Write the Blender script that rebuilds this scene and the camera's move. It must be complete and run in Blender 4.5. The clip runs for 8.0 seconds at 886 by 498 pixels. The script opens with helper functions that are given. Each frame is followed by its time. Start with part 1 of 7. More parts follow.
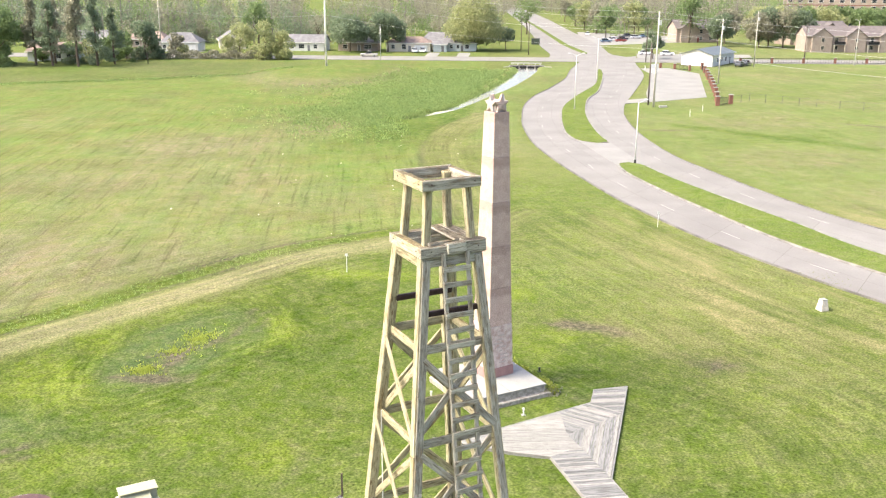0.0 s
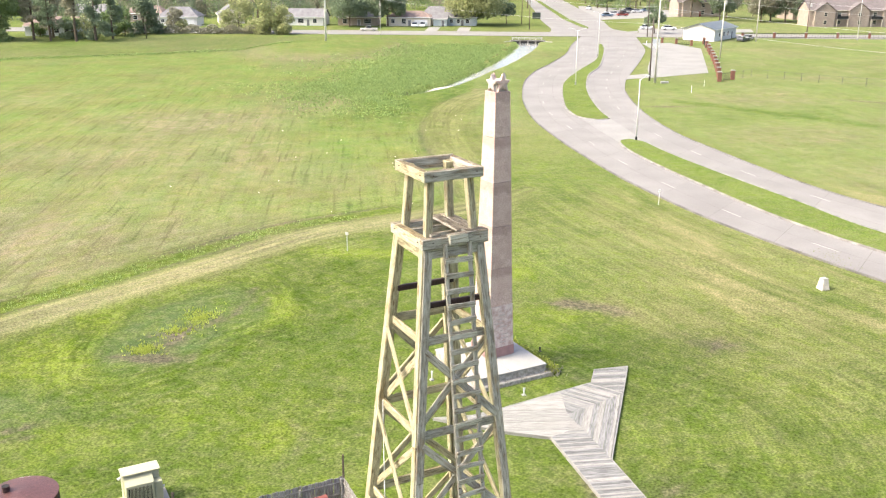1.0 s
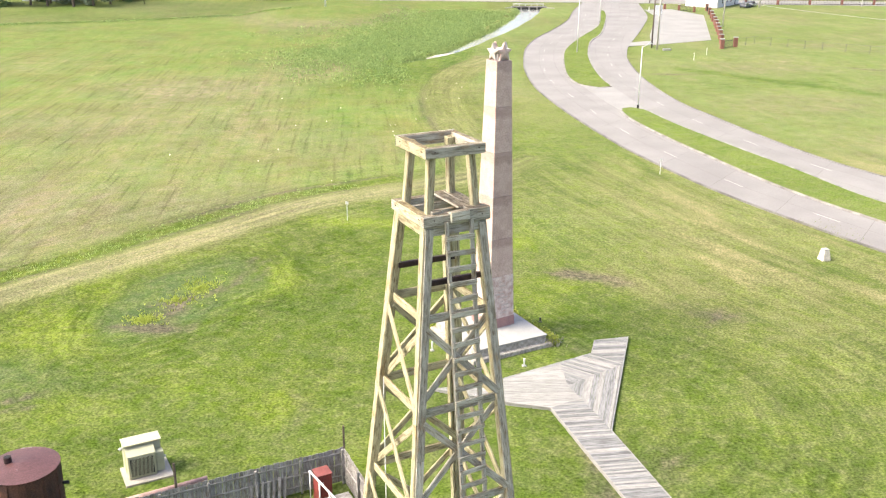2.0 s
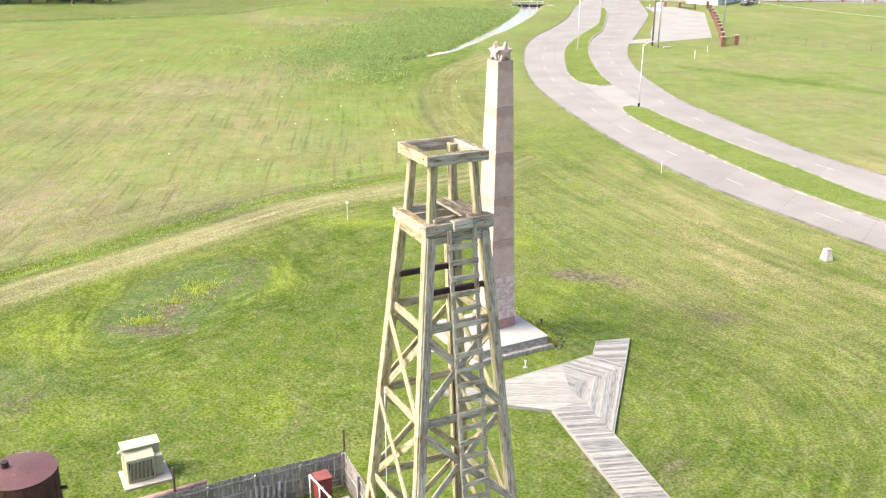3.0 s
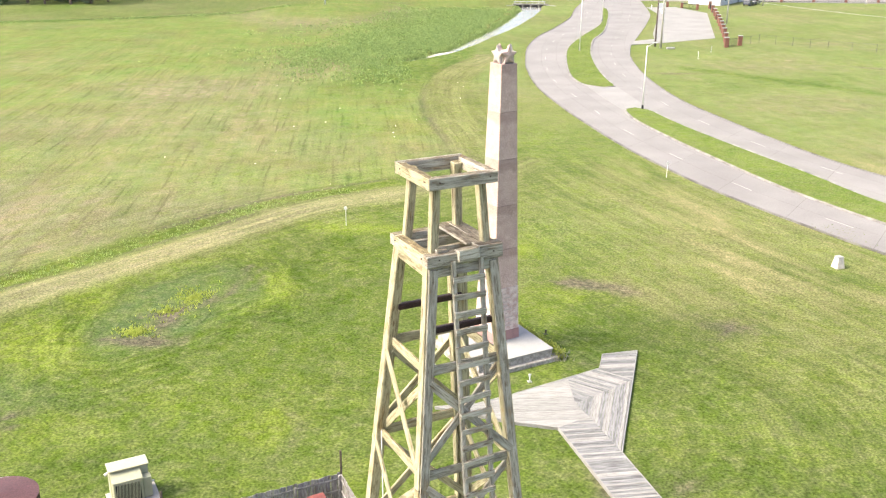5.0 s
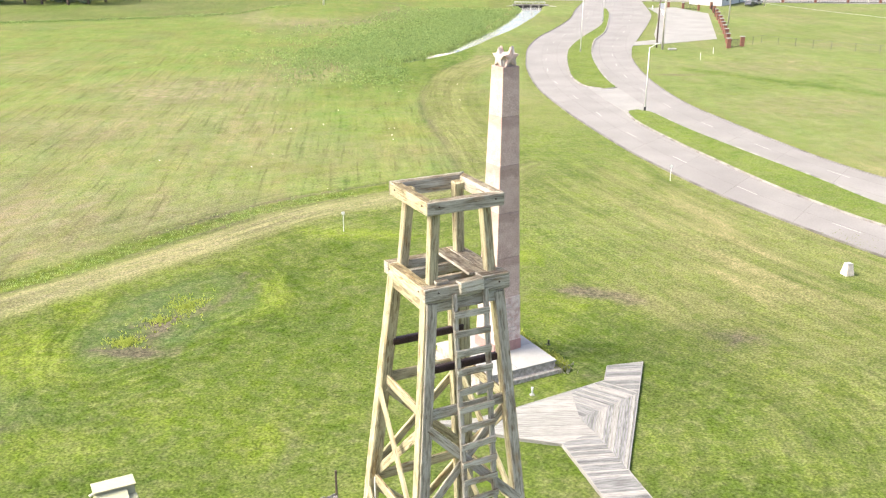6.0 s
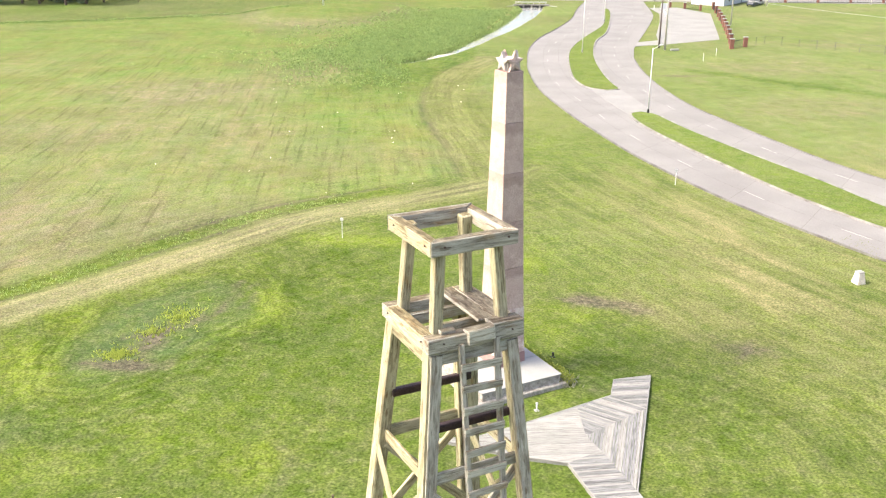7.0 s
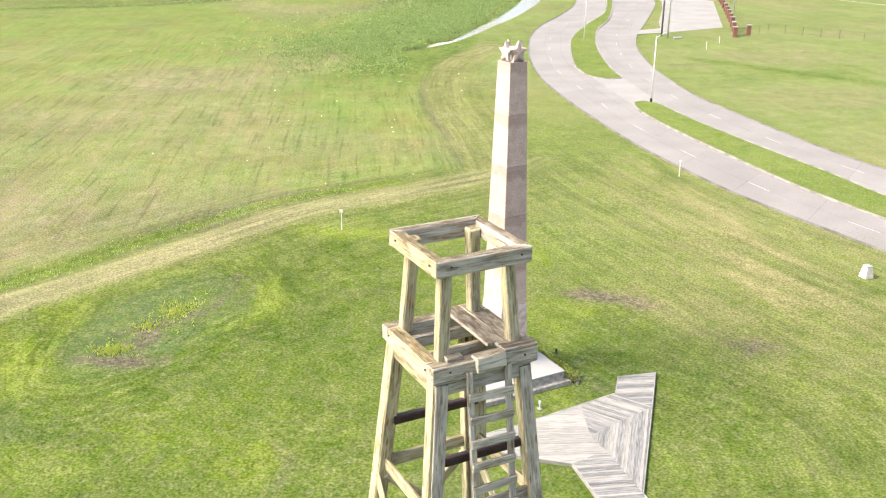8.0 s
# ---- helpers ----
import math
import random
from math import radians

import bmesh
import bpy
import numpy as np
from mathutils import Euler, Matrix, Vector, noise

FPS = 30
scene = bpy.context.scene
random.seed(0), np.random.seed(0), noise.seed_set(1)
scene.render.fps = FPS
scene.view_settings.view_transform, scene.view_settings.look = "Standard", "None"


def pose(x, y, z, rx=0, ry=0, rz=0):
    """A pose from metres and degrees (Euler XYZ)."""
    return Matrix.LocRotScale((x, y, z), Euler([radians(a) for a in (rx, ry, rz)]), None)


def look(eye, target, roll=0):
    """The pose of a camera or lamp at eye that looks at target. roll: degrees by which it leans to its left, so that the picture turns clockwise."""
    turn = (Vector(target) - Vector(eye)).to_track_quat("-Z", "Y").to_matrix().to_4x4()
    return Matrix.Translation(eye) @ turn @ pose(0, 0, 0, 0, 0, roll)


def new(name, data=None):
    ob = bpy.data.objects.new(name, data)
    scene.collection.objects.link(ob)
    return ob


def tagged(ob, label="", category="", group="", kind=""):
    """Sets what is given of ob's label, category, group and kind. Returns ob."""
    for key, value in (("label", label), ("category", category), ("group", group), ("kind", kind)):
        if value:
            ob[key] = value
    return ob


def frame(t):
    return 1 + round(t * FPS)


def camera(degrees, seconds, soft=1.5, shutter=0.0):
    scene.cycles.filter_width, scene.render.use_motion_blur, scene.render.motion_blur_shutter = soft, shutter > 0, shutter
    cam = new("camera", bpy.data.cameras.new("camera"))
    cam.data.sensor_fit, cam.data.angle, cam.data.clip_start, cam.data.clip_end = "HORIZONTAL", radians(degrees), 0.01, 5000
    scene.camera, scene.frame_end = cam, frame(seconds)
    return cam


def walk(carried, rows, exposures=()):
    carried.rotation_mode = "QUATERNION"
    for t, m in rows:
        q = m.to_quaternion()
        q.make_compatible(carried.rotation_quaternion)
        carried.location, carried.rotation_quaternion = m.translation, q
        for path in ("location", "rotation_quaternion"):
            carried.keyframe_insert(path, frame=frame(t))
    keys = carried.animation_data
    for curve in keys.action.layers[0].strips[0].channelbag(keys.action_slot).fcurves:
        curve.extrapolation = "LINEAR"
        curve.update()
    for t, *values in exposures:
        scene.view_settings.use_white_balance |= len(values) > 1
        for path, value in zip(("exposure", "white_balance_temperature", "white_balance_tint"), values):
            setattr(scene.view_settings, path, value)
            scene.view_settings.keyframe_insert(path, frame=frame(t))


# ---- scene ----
cam = camera(50.6, 8.0, soft=1.25)
PATH = [
    (0, (0.546, -2.206, 24.255), (0.413, -0.288, 23.703), 0.2),
    (0.5, (0.522, -2.125, 24.469), (0.389, -0.209, 23.913), 0.2),
    (1, (0.498, -2.0, 24.518), (0.366, -0.098, 23.915), 0.2),
    (1.5, (0.476, -1.883, 24.575), (0.345, 0.002, 23.919), 0.3),
    (3, (0.379, -1.344, 24.736), (0.249, 0.534, 24.061), 0.3),
    (3.5, (0.316, -1.064, 24.754), (0.186, 0.814, 24.078), 0.3),
    (4, (0.272, -0.715, 24.74), (0.141, 1.163, 24.065), 0.3),
    (4.5, (0.237, -0.159, 24.699), (0.106, 1.719, 24.024), 0.3),
    (6, (0.067, 2.322, 24.484), (-0.063, 4.2, 23.81), 0.3),
    (6.5, (-0.018, 3.158, 24.482), (-0.148, 5.036, 23.806), 0.4),
    (7, (-0.133, 4.074, 24.476), (-0.263, 5.952, 23.801), 0.3),
    (7.5, (-0.231, 4.858, 24.493), (-0.362, 6.736, 23.817), 0.4),
    (8, (-0.293, 5.227, 24.454), (-0.422, 7.096, 23.754), 0.4),
]
walk(cam, [(t, look(eye, target, roll)) for t, eye, target, roll in PATH])

# ---- light ----
SUN_AZ, SUN_EL = radians(194), radians(48)      # where the sun stands: azimuth from +x, elevation
world = bpy.data.worlds.new("sky")
scene.world = world
world.use_nodes = True
wn = world.node_tree.nodes
sky = wn.new("ShaderNodeTexSky")
sky.sky_type, sky.sun_disc = "NISHITA", False
sky.sun_elevation, sky.sun_rotation = SUN_EL, radians(90) - SUN_AZ
sky.air_density, sky.dust_density, sky.ozone_density = 0.8, 6.0, 0.8
world.node_tree.links.new(sky.outputs[0], wn["Background"].inputs[0])
wn["Background"].inputs[1].default_value = 0.15
sun = new("sun", bpy.data.lights.new("sun", "SUN"))
sun.data.energy, sun.data.angle, sun.data.color = 1.2, radians(18), (0.98, 0.95, 0.77)
sun_dir = Vector((math.cos(SUN_AZ) * math.cos(SUN_EL), math.sin(SUN_AZ) * math.cos(SUN_EL), math.sin(SUN_EL)))
sun.matrix_world = look(sun_dir * 100, (0, 0, 0))
scene.view_settings.exposure = 1.82

# ---- materials ----


def mat(name, colour, rough=0.8, metal=0.0, vary=0.25, scale=3.0, fine=30.0, bump=0.3, second=None, stretch=None, rnd=0.0, spec=0.3, coords="Object", bump_dist=0.02):
    """A surface with variation at two scales, a bump, and a shade of its own for each object or island (rnd)."""
    m = bpy.data.materials.new(name)
    m.use_nodes = True
    nt = m.node_tree
    n, l = nt.nodes, nt.links
    b = n["Principled BSDF"]
    tc = n.new("ShaderNodeTexCoord")
    mp = n.new("ShaderNodeMapping")
    l.new(tc.outputs[coords], mp.inputs[0])
    if stretch:
        mp.inputs["Scale"].default_value = stretch
    n1, n2 = n.new("ShaderNodeTexNoise"), n.new("ShaderNodeTexNoise")
    for node, sc, det in ((n1, scale, 4), (n2, fine, 3)):
        l.new(mp.outputs[0], node.inputs["Vector"])
        node.inputs["Scale"].default_value, node.inputs["Detail"].default_value = sc, det
    ramp = n.new("ShaderNodeValToRGB")
    c2 = second or tuple(c * (1 - 1.6 * vary) for c in colour)
    ramp.color_ramp.elements[0].color, ramp.color_ramp.elements[1].color = (*c2, 1), (*colour, 1)
    ramp.color_ramp.elements[0].position, ramp.color_ramp.elements[1].position = 0.32, 0.66
    l.new(n1.outputs[0], ramp.inputs[0])
    hs = n.new("ShaderNodeHueSaturation")
    l.new(ramp.outputs[0], hs.inputs["Color"])
    mr = n.new("ShaderNodeMapRange")
    mr.inputs[1].default_value, mr.inputs[2].default_value = 0.3, 0.7
    mr.inputs[3].default_value, mr.inputs[4].default_value = 1 - vary, 1 + vary
    l.new(n2.outputs[0], mr.inputs[0])
    val = mr.outputs[0]
    if rnd:
        oi = n.new("ShaderNodeObjectInfo")
        mr2 = n.new("ShaderNodeMapRange")
        mr2.inputs[3].default_value, mr2.inputs[4].default_value = 1 - rnd, 1 + rnd
        l.new(oi.outputs["Random"], mr2.inputs[0])
        mu = n.new("ShaderNodeMath")
        mu.operation = "MULTIPLY"
        l.new(val, mu.inputs[0]), l.new(mr2.outputs[0], mu.inputs[1])
        val = mu.outputs[0]
    l.new(val, hs.inputs["Value"])
    l.new(hs.outputs[0], b.inputs["Base Color"])
    b.inputs["Roughness"].default_value, b.inputs["Metallic"].default_value = rough, metal
    b.inputs["Specular IOR Level"].default_value = spec
    bp = n.new("ShaderNodeBump")
    bp.inputs["Strength"].default_value, bp.inputs["Distance"].default_value = bump, bump_dist
    l.new(n2.outputs[0], bp.inputs["Height"]), l.new(bp.outputs[0], b.inputs["Normal"])
    return m


def leaf_mat(name, dark, light):
    """Foliage whose clumps differ in shade, with some light let through."""
    m = bpy.data.materials.new(name)
    m.use_nodes = True
    n, l = m.node_tree.nodes, m.node_tree.links
    b = n["Principled BSDF"]
    geo = n.new("ShaderNodeNewGeometry")
    ramp = n.new("ShaderNodeValToRGB")
    ramp.color_ramp.elements[0].color, ramp.color_ramp.elements[1].color = (*dark, 1), (*light, 1)
    l.new(geo.outputs["Random Per Island"], ramp.inputs[0])
    l.new(ramp.outputs[0], b.inputs["Base Color"])
    b.inputs["Roughness"].default_value, b.inputs["Specular IOR Level"].default_value = 0.7, 0.2
    tr = n.new("ShaderNodeBsdfTranslucent")
    l.new(ramp.outputs[0], tr.inputs[0])
    mx = n.new("ShaderNodeMixShader")
    mx.inputs[0].default_value = 0.5
    l.new(b.outputs[0], mx.inputs[1]), l.new(tr.outputs[0], mx.inputs[2])
    l.new(mx.outputs[0], n["Material Output"].inputs[0])
    return m


def wood_mat(name, pale, grey, dark, rnd=0.18, tops=False, blotch=-0.05, knotty=0.85):
    """Weathered sawn timber: grain along the local x axis, grey and pale patches, dark knots and streaks."""
    m = bpy.data.materials.new(name)
    m.use_nodes = True
    n, l = m.node_tree.nodes, m.node_tree.links
    b = n["Principled BSDF"]
    tc, oi = n.new("ShaderNodeTexCoord"), n.new("ShaderNodeObjectInfo")
    add = n.new("ShaderNodeVectorMath")
    add.operation = "ADD"
    mul = n.new("ShaderNodeVectorMath")
    mul.operation = "SCALE"
    mul.inputs[0].default_value = (37.0, 17.0, 23.0)
    l.new(oi.outputs["Random"], mul.inputs["Scale"])
    l.new(tc.outputs["Object"], add.inputs[0]), l.new(mul.outputs[0], add.inputs[1])

    def noisy(sc, stretch, detail):
        mp, no = n.new("ShaderNodeMapping"), n.new("ShaderNodeTexNoise")
        mp.inputs["Scale"].default_value = stretch
        l.new(add.outputs[0], mp.inputs[0]), l.new(mp.outputs[0], no.inputs["Vector"])
        no.inputs["Scale"].default_value, no.inputs["Detail"].default_value = sc, detail
        return no.outputs[0]

    def ramp(src, stops):
        r = n.new("ShaderNodeValToRGB")
        for k, (p, c) in enumerate(stops):
            e = r.color_ramp.elements[k] if k < 2 else r.color_ramp.elements.new(p)
            e.position, e.color = p, (*c, 1)
        l.new(src, r.inputs[0])
        return r.outputs[0]
    brown = tuple(0.80 * g * w for g, w in zip(grey, (1.15, 0.95, 0.75) if knotty else (1.0, 0.99, 0.97)))
    patches = ramp(noisy(4.5, (0.55, 1.7, 1.7) if knotty else (0.30, 2.6, 2.6), 9), [(0.30, brown), (0.42, grey), (0.60, pale)])
    grain = ramp(noisy(15, (0.22, 2.6, 2.6) if knotty else (0.10, 3.2, 3.2), 9), [(0.36, (0.58, 0.55, 0.51)), (0.45, (0.93, 0.92, 0.90)), (0.62, (1.07, 1.06, 1.05))])
    streak = ramp(noisy(7.0, (0.50, 2.2, 2.2) if knotty else (0.22, 2.8, 2.8), 12), [(0.40 + blotch, dark), (0.445 + blotch, (1, 1, 1))])
    crack = ramp(noisy(12.0, (0.05, 2.2, 2.2), 4), [(0.482, (1, 1, 1)), (0.498, (0.42, 0.38, 0.35) if knotty else (0.5, 0.5, 0.5)), (0.514, (1, 1, 1))])
    # knots: small dark ovals drawn out along the grain
    kmp, vor = n.new("ShaderNodeMapping"), n.new("ShaderNodeTexVoronoi")
    kmp.inputs["Scale"].default_value = (1.7, 6.5, 6.5)
    l.new(add.outputs[0], kmp.inputs[0]), l.new(kmp.outputs[0], vor.inputs["Vector"])
    vor.inputs["Scale"].default_value = 1.0
    knots = ramp(vor.outputs["Distance"], [(0.07, (0.42, 0.32, 0.25)), (0.16, (1, 1, 1))])
    # level tops hold water and weather darker than upright faces
    geo, sep = n.new("ShaderNodeNewGeometry"), n.new("ShaderNodeSeparateXYZ")
    l.new(geo.outputs["True Normal"], sep.inputs[0])
    stain = ramp(noisy(9.0, (0.6, 1.6, 1.6), 9), [(0.40, tuple(0.27 * w for w in (1.12, 0.98, 0.82))), (0.62, (0.64, 0.60, 0.53))])
    flat = ramp(sep.outputs[2], [(0.80, (0, 0, 0)), (0.90, (1, 1, 1))])
    last = patches
    for c, fac in ((grain, 1.0), (streak, 0.5), (crack, 0.85 if knotty else 0.35), (knots, knotty), (stain, flat if tops else 0.0)):
        mx = n.new("ShaderNodeMix")
        mx.data_type, mx.blend_type = "RGBA", "MULTIPLY"
        if isinstance(fac, float):
            mx.inputs[0].default_value = fac
        else:
            l.new(fac, mx.inputs[0])
        l.new(last, mx.inputs[6]), l.new(c, mx.inputs[7])
        last = mx.outputs[2]
    hs, mr = n.new("ShaderNodeHueSaturation"), n.new("ShaderNodeMapRange")
    mr.inputs[3].default_value, mr.inputs[4].default_value = 1 - rnd, 1 + rnd
    l.new(oi.outputs["Random"], mr.inputs[0]), l.new(mr.outputs[0], hs.inputs["Value"])
    l.new(last, hs.inputs["Color"]), l.new(hs.outputs[0], b.inputs["Base Color"])
    b.inputs["Roughness"].default_value, b.inputs["Specular IOR Level"].default_value = 0.85, 0.2
    bp = n.new("ShaderNodeBump")
    bp.inputs["Strength"].default_value, bp.inputs["Distance"].default_value = 0.6, 0.01
    l.new(noisy(16, (0.16, 3.0, 3.0), 5), bp.inputs["Height"]), l.new(bp.outputs[0], b.inputs["Normal"])
    return m


# yellower tone for sunlit derrick faces, greyer for the shaded front and weathered boards
TIMBER = wood_mat("weathered_timber", (0.435, 0.395, 0.262), (0.350, 0.315, 0.210), (0.44, 0.37, 0.30), 0.12, True, -0.01)
TIMBER_GREY_SHADED = wood_mat("grey_shaded_timber", (0.440, 0.412, 0.350), (0.335, 0.308, 0.258), (0.46, 0.40, 0.34), 0.13, True, -0.015)
DECKING = wood_mat("deck_boards", (0.212, 0.211, 0.208), (0.148, 0.148, 0.148), (0.6, 0.59, 0.58), 0.24, False, -0.06, 0.0)
DECK_PALE = wood_mat("pale_deck_boards", (0.275, 0.270, 0.252), (0.25, 0.245, 0.23), (0.72, 0.71, 0.69), 0.10, False, -0.12, 0.0)
FENCEWOOD = wood_mat("fence_boards", (0.30, 0.285, 0.275), (0.205, 0.195, 0.19), (0.6, 0.57, 0.55), 0.13)
STEEL_DARK = mat("dark_steel", (0.055, 0.034, 0.033), 0.6, 0.3, 0.3, 6, 40, 0.2)
GRANITE = mat("pink_granite", (0.50, 0.375, 0.325), 0.5, 0, 0.26, 2.0, 20, 0.12, second=(0.425, 0.305, 0.26), rnd=0.05)
GRANITE_RED = mat("red_granite", (0.34, 0.20, 0.18), 0.5, 0, 0.2, 3.0, 45, 0.15, second=(0.27, 0.16, 0.145))
GRANITE_PALE = mat("pale_granite", (0.46, 0.40, 0.36), 0.6, 0, 0.15, 3.0, 40, 0.2)
GRANITE_WORN = mat("worn_granite_relief", (0.40, 0.275, 0.24), 0.6, 0, 0.2, 3.2, 40, 0.3, second=(0.62, 0.53, 0.48))
CONCRETE = mat("concrete", (0.298, 0.291, 0.275), 0.85, 0, 0.10, 1.2, 25, 0.2, second=(0.262, 0.255, 0.241))
STONE_EDGE = mat("stained_stone", (0.40, 0.368, 0.325), 0.9, 0, 0.25, 4, 26, 0.6, second=(0.21, 0.185, 0.16))
KERB = mat("kerb_concrete", (0.27, 0.252, 0.232), 0.9, 0, 0.2, 0.8, 12, 0.3, second=(0.12, 0.11, 0.098))
KERB_STAINED = mat("stained_kerb", (0.17, 0.16, 0.145), 0.9, 0, 0.2, 0.5, 12, 0.3, second=(0.085, 0.08, 0.072))
PAINT_WHITE = mat("white_paint", (0.75, 0.74, 0.71), 0.6, 0, 0.06, 2, 20, 0.05)
GALV = mat("galvanised_steel", (0.52, 0.52, 0.51), 0.6, 0.1, 0.1, 2, 20, 0.05)
RUST = mat("rusty_steel", (0.085, 0.038, 0.028), 0.75, 0.1, 0.35, 1.6, 18, 0.4, second=(0.04, 0.022, 0.02))
RUST_ROOF = mat("rusty_tank_top", (0.098, 0.044, 0.042), 0.42, 0.1, 0.25, 1.2, 14, 0.3, second=(0.070, 0.032, 0.030))
worn = next(k for k in RUST_ROOF.node_tree.nodes if k.type == "VALTORGB").color_ramp.elements
for at, tone in ((0.68, (0.11, 0.055, 0.05, 1)), (0.72, (0.27, 0.245, 0.235, 1))):
    worn.new(at).color = tone
BEIGE = mat("beige_enamel", (0.375, 0.368, 0.245), 0.5, 0, 0.05, 2, 15, 0.05)
BLACK = mat("flat_black", (0.02, 0.02, 0.02), 0.8, 0, 0.1, 4, 20, 0.1)
RED_PAINT = mat("red_paint", (0.20, 0.04, 0.034), 0.6, 0, 0.2, 2, 20, 0.1)
BRICK = mat("red_brick", (0.22, 0.105, 0.08), 0.9, 0, 0.25, 3, 18, 0.4, second=(0.16, 0.08, 0.06))
BRICK_TAN = mat("tan_brick", (0.32, 0.265, 0.225), 0.9, 0, 0.2, 0.6, 8, 0.3, second=(0.27, 0.215, 0.18))
SIDING = mat("white_siding", (0.62, 0.61, 0.58), 0.7, 0, 0.05, 0.5, 6, 0.1)
SIDING_BLUE = mat("pale_blue_siding", (0.48, 0.52, 0.53), 0.7, 0, 0.06, 0.5, 6, 0.1)
SIDING_CREAM = mat("cream_siding", (0.62, 0.56, 0.46), 0.7, 0, 0.06, 0.5, 6, 0.1)
SHINGLE = mat("grey_shingles", (0.19, 0.185, 0.19), 0.95, 0, 0.2, 0.8, 6, 0.5, second=(0.13, 0.125, 0.13))
SHINGLE_RED = mat("brown_shingles", (0.28, 0.205, 0.17), 0.95, 0, 0.2, 0.8, 6, 0.5, second=(0.17, 0.13, 0.115))
ROOF_DARK = mat("dark_brown_shingles", (0.15, 0.128, 0.125), 0.95, 0, 0.15, 0.8, 6, 0.5, second=(0.12, 0.103, 0.10))
METAL_ROOF = mat("grey_metal_roof", (0.15, 0.165, 0.17), 0.5, 0.3, 0.1, 0.4, 5, 0.1)
GLASS_DARK = mat("window_glass", (0.03, 0.035, 0.04), 0.1, 0, 0.1, 1, 4, 0.0, spec=0.6)
BARK = mat("bark", (0.13, 0.10, 0.075), 0.95, 0, 0.3, 3, 20, 0.6)
IRON = mat("black_iron", (0.03, 0.03, 0.03), 0.6, 0.5, 0.1, 4, 20, 0.1)
# tree leaf colours are raised to carry the haze of distance
LEAF = leaf_mat("leaves", (0.155, 0.21, 0.095), (0.235, 0.305, 0.13))
LEAF_DARK = leaf_mat("dark_leaves", (0.16, 0.205, 0.13), (0.24, 0.29, 0.18))
LEAF_PALE = leaf_mat("pale_leaves", (0.30, 0.32, 0.15), (0.42, 0.435, 0.22))
LEAF_BROWN = leaf_mat("budding_twigs", (0.25, 0.24, 0.17), (0.335, 0.322, 0.23))
WEED = leaf_mat("weeds", (0.20, 0.275, 0.085), (0.31, 0.385, 0.14))
WEED_YELLOW = leaf_mat("yellow_weeds", (0.27, 0.33, 0.055), (0.44, 0.49, 0.11))
WEED_DEEP = leaf_mat("deep_green_weeds", (0.13, 0.20, 0.065), (0.34, 0.43, 0.16))
SHRUB = leaf_mat("low_shrub_leaves", (0.17, 0.21, 0.04), (0.42, 0.45, 0.09))

# ---- helpers ----


def link_bm(name, bm, material, smooth=False):
    me = bpy.data.meshes.new(name)
    bm.normal_update()
    bm.to_mesh(me)
    bm.free()
    if smooth:
        me.shade_smooth()
    for m in (material if isinstance(material, (list, tuple)) else [material]):
        me.materials.append(m)
    return new(name, me)


def part(name, bm, material, parent, label="", smooth=False):
    ob = link_bm(name, bm, material, smooth)
    ob.parent = parent
    if label:
        ob["label"] = label
    return ob


def thing(name, label, category, place=(0, 0, 0), rz=0.0, group="", kind=""):
    ob = new(name)
    ob.empty_display_size = 0.3
    ob.matrix_world = pose(*place, 0, 0, rz)
    return tagged(ob, label, category, group, kind)


def boxed(bm, centre, size, rz=0.0, bevel=0.0):
    m = Matrix.Translation(centre) @ Matrix.Rotation(radians(rz), 4, "Z") @ Matrix.Diagonal((*size, 1))
    r = bmesh.ops.create_cube(bm, size=1.0, matrix=m)
    if bevel:
        es = {e for v in r["verts"] for e in v.link_edges}
        bmesh.ops.bevel(bm, geom=list(es), offset=bevel, segments=1, affect="EDGES")
    return bm


def box_bm(centre, size, rz=0.0, bevel=0.0):
    return boxed(bmesh.new(), centre, size, rz, bevel)


def tube_bm(p0, p1, r0, r1=None, seg=10, bm=None):
    bm = bm or bmesh.new()
    p0, p1 = Vector(p0), Vector(p1)
    d = p1 - p0
    m = Matrix.Translation((p0 + p1) / 2) @ d.to_track_quat("Z", "Y").to_matrix().to_4x4()
    bmesh.ops.create_cone(bm, cap_ends=True, segments=seg, radius1=r0, radius2=r0 if r1 is None else r1, depth=d.length, matrix=m)
    return bm


def timber(name, p0, p1, w, h, parent, material=None, ref=(0, 0, 1), label="", bevel=0.012, wobble=0.006):
    """A sawn beam from p0 to p1: local x along it, w across, h along ref. Ends and edges slightly worn."""
    p0, p1 = Vector(p0), Vector(p1)
    x = (p1 - p0).normalized()
    z = Vector(ref)
    z = (z - x * z.dot(x)).normalized()
    y = z.cross(x)
    L = (p1 - p0).length
    bm = box_bm((0, 0, 0), (L, w, h), 0, min(bevel, w / 4, h / 4))
    for v in bm.verts:
        v.co += Vector([random.uniform(-wobble, wobble) for _ in range(3)])
    ob = part(name, bm, material or TIMBER, parent, label)
    rot = Matrix((x, y, z)).transposed().to_4x4()
    ob.matrix_basis = Matrix.Translation((p0 + p1) / 2) @ rot
    return ob


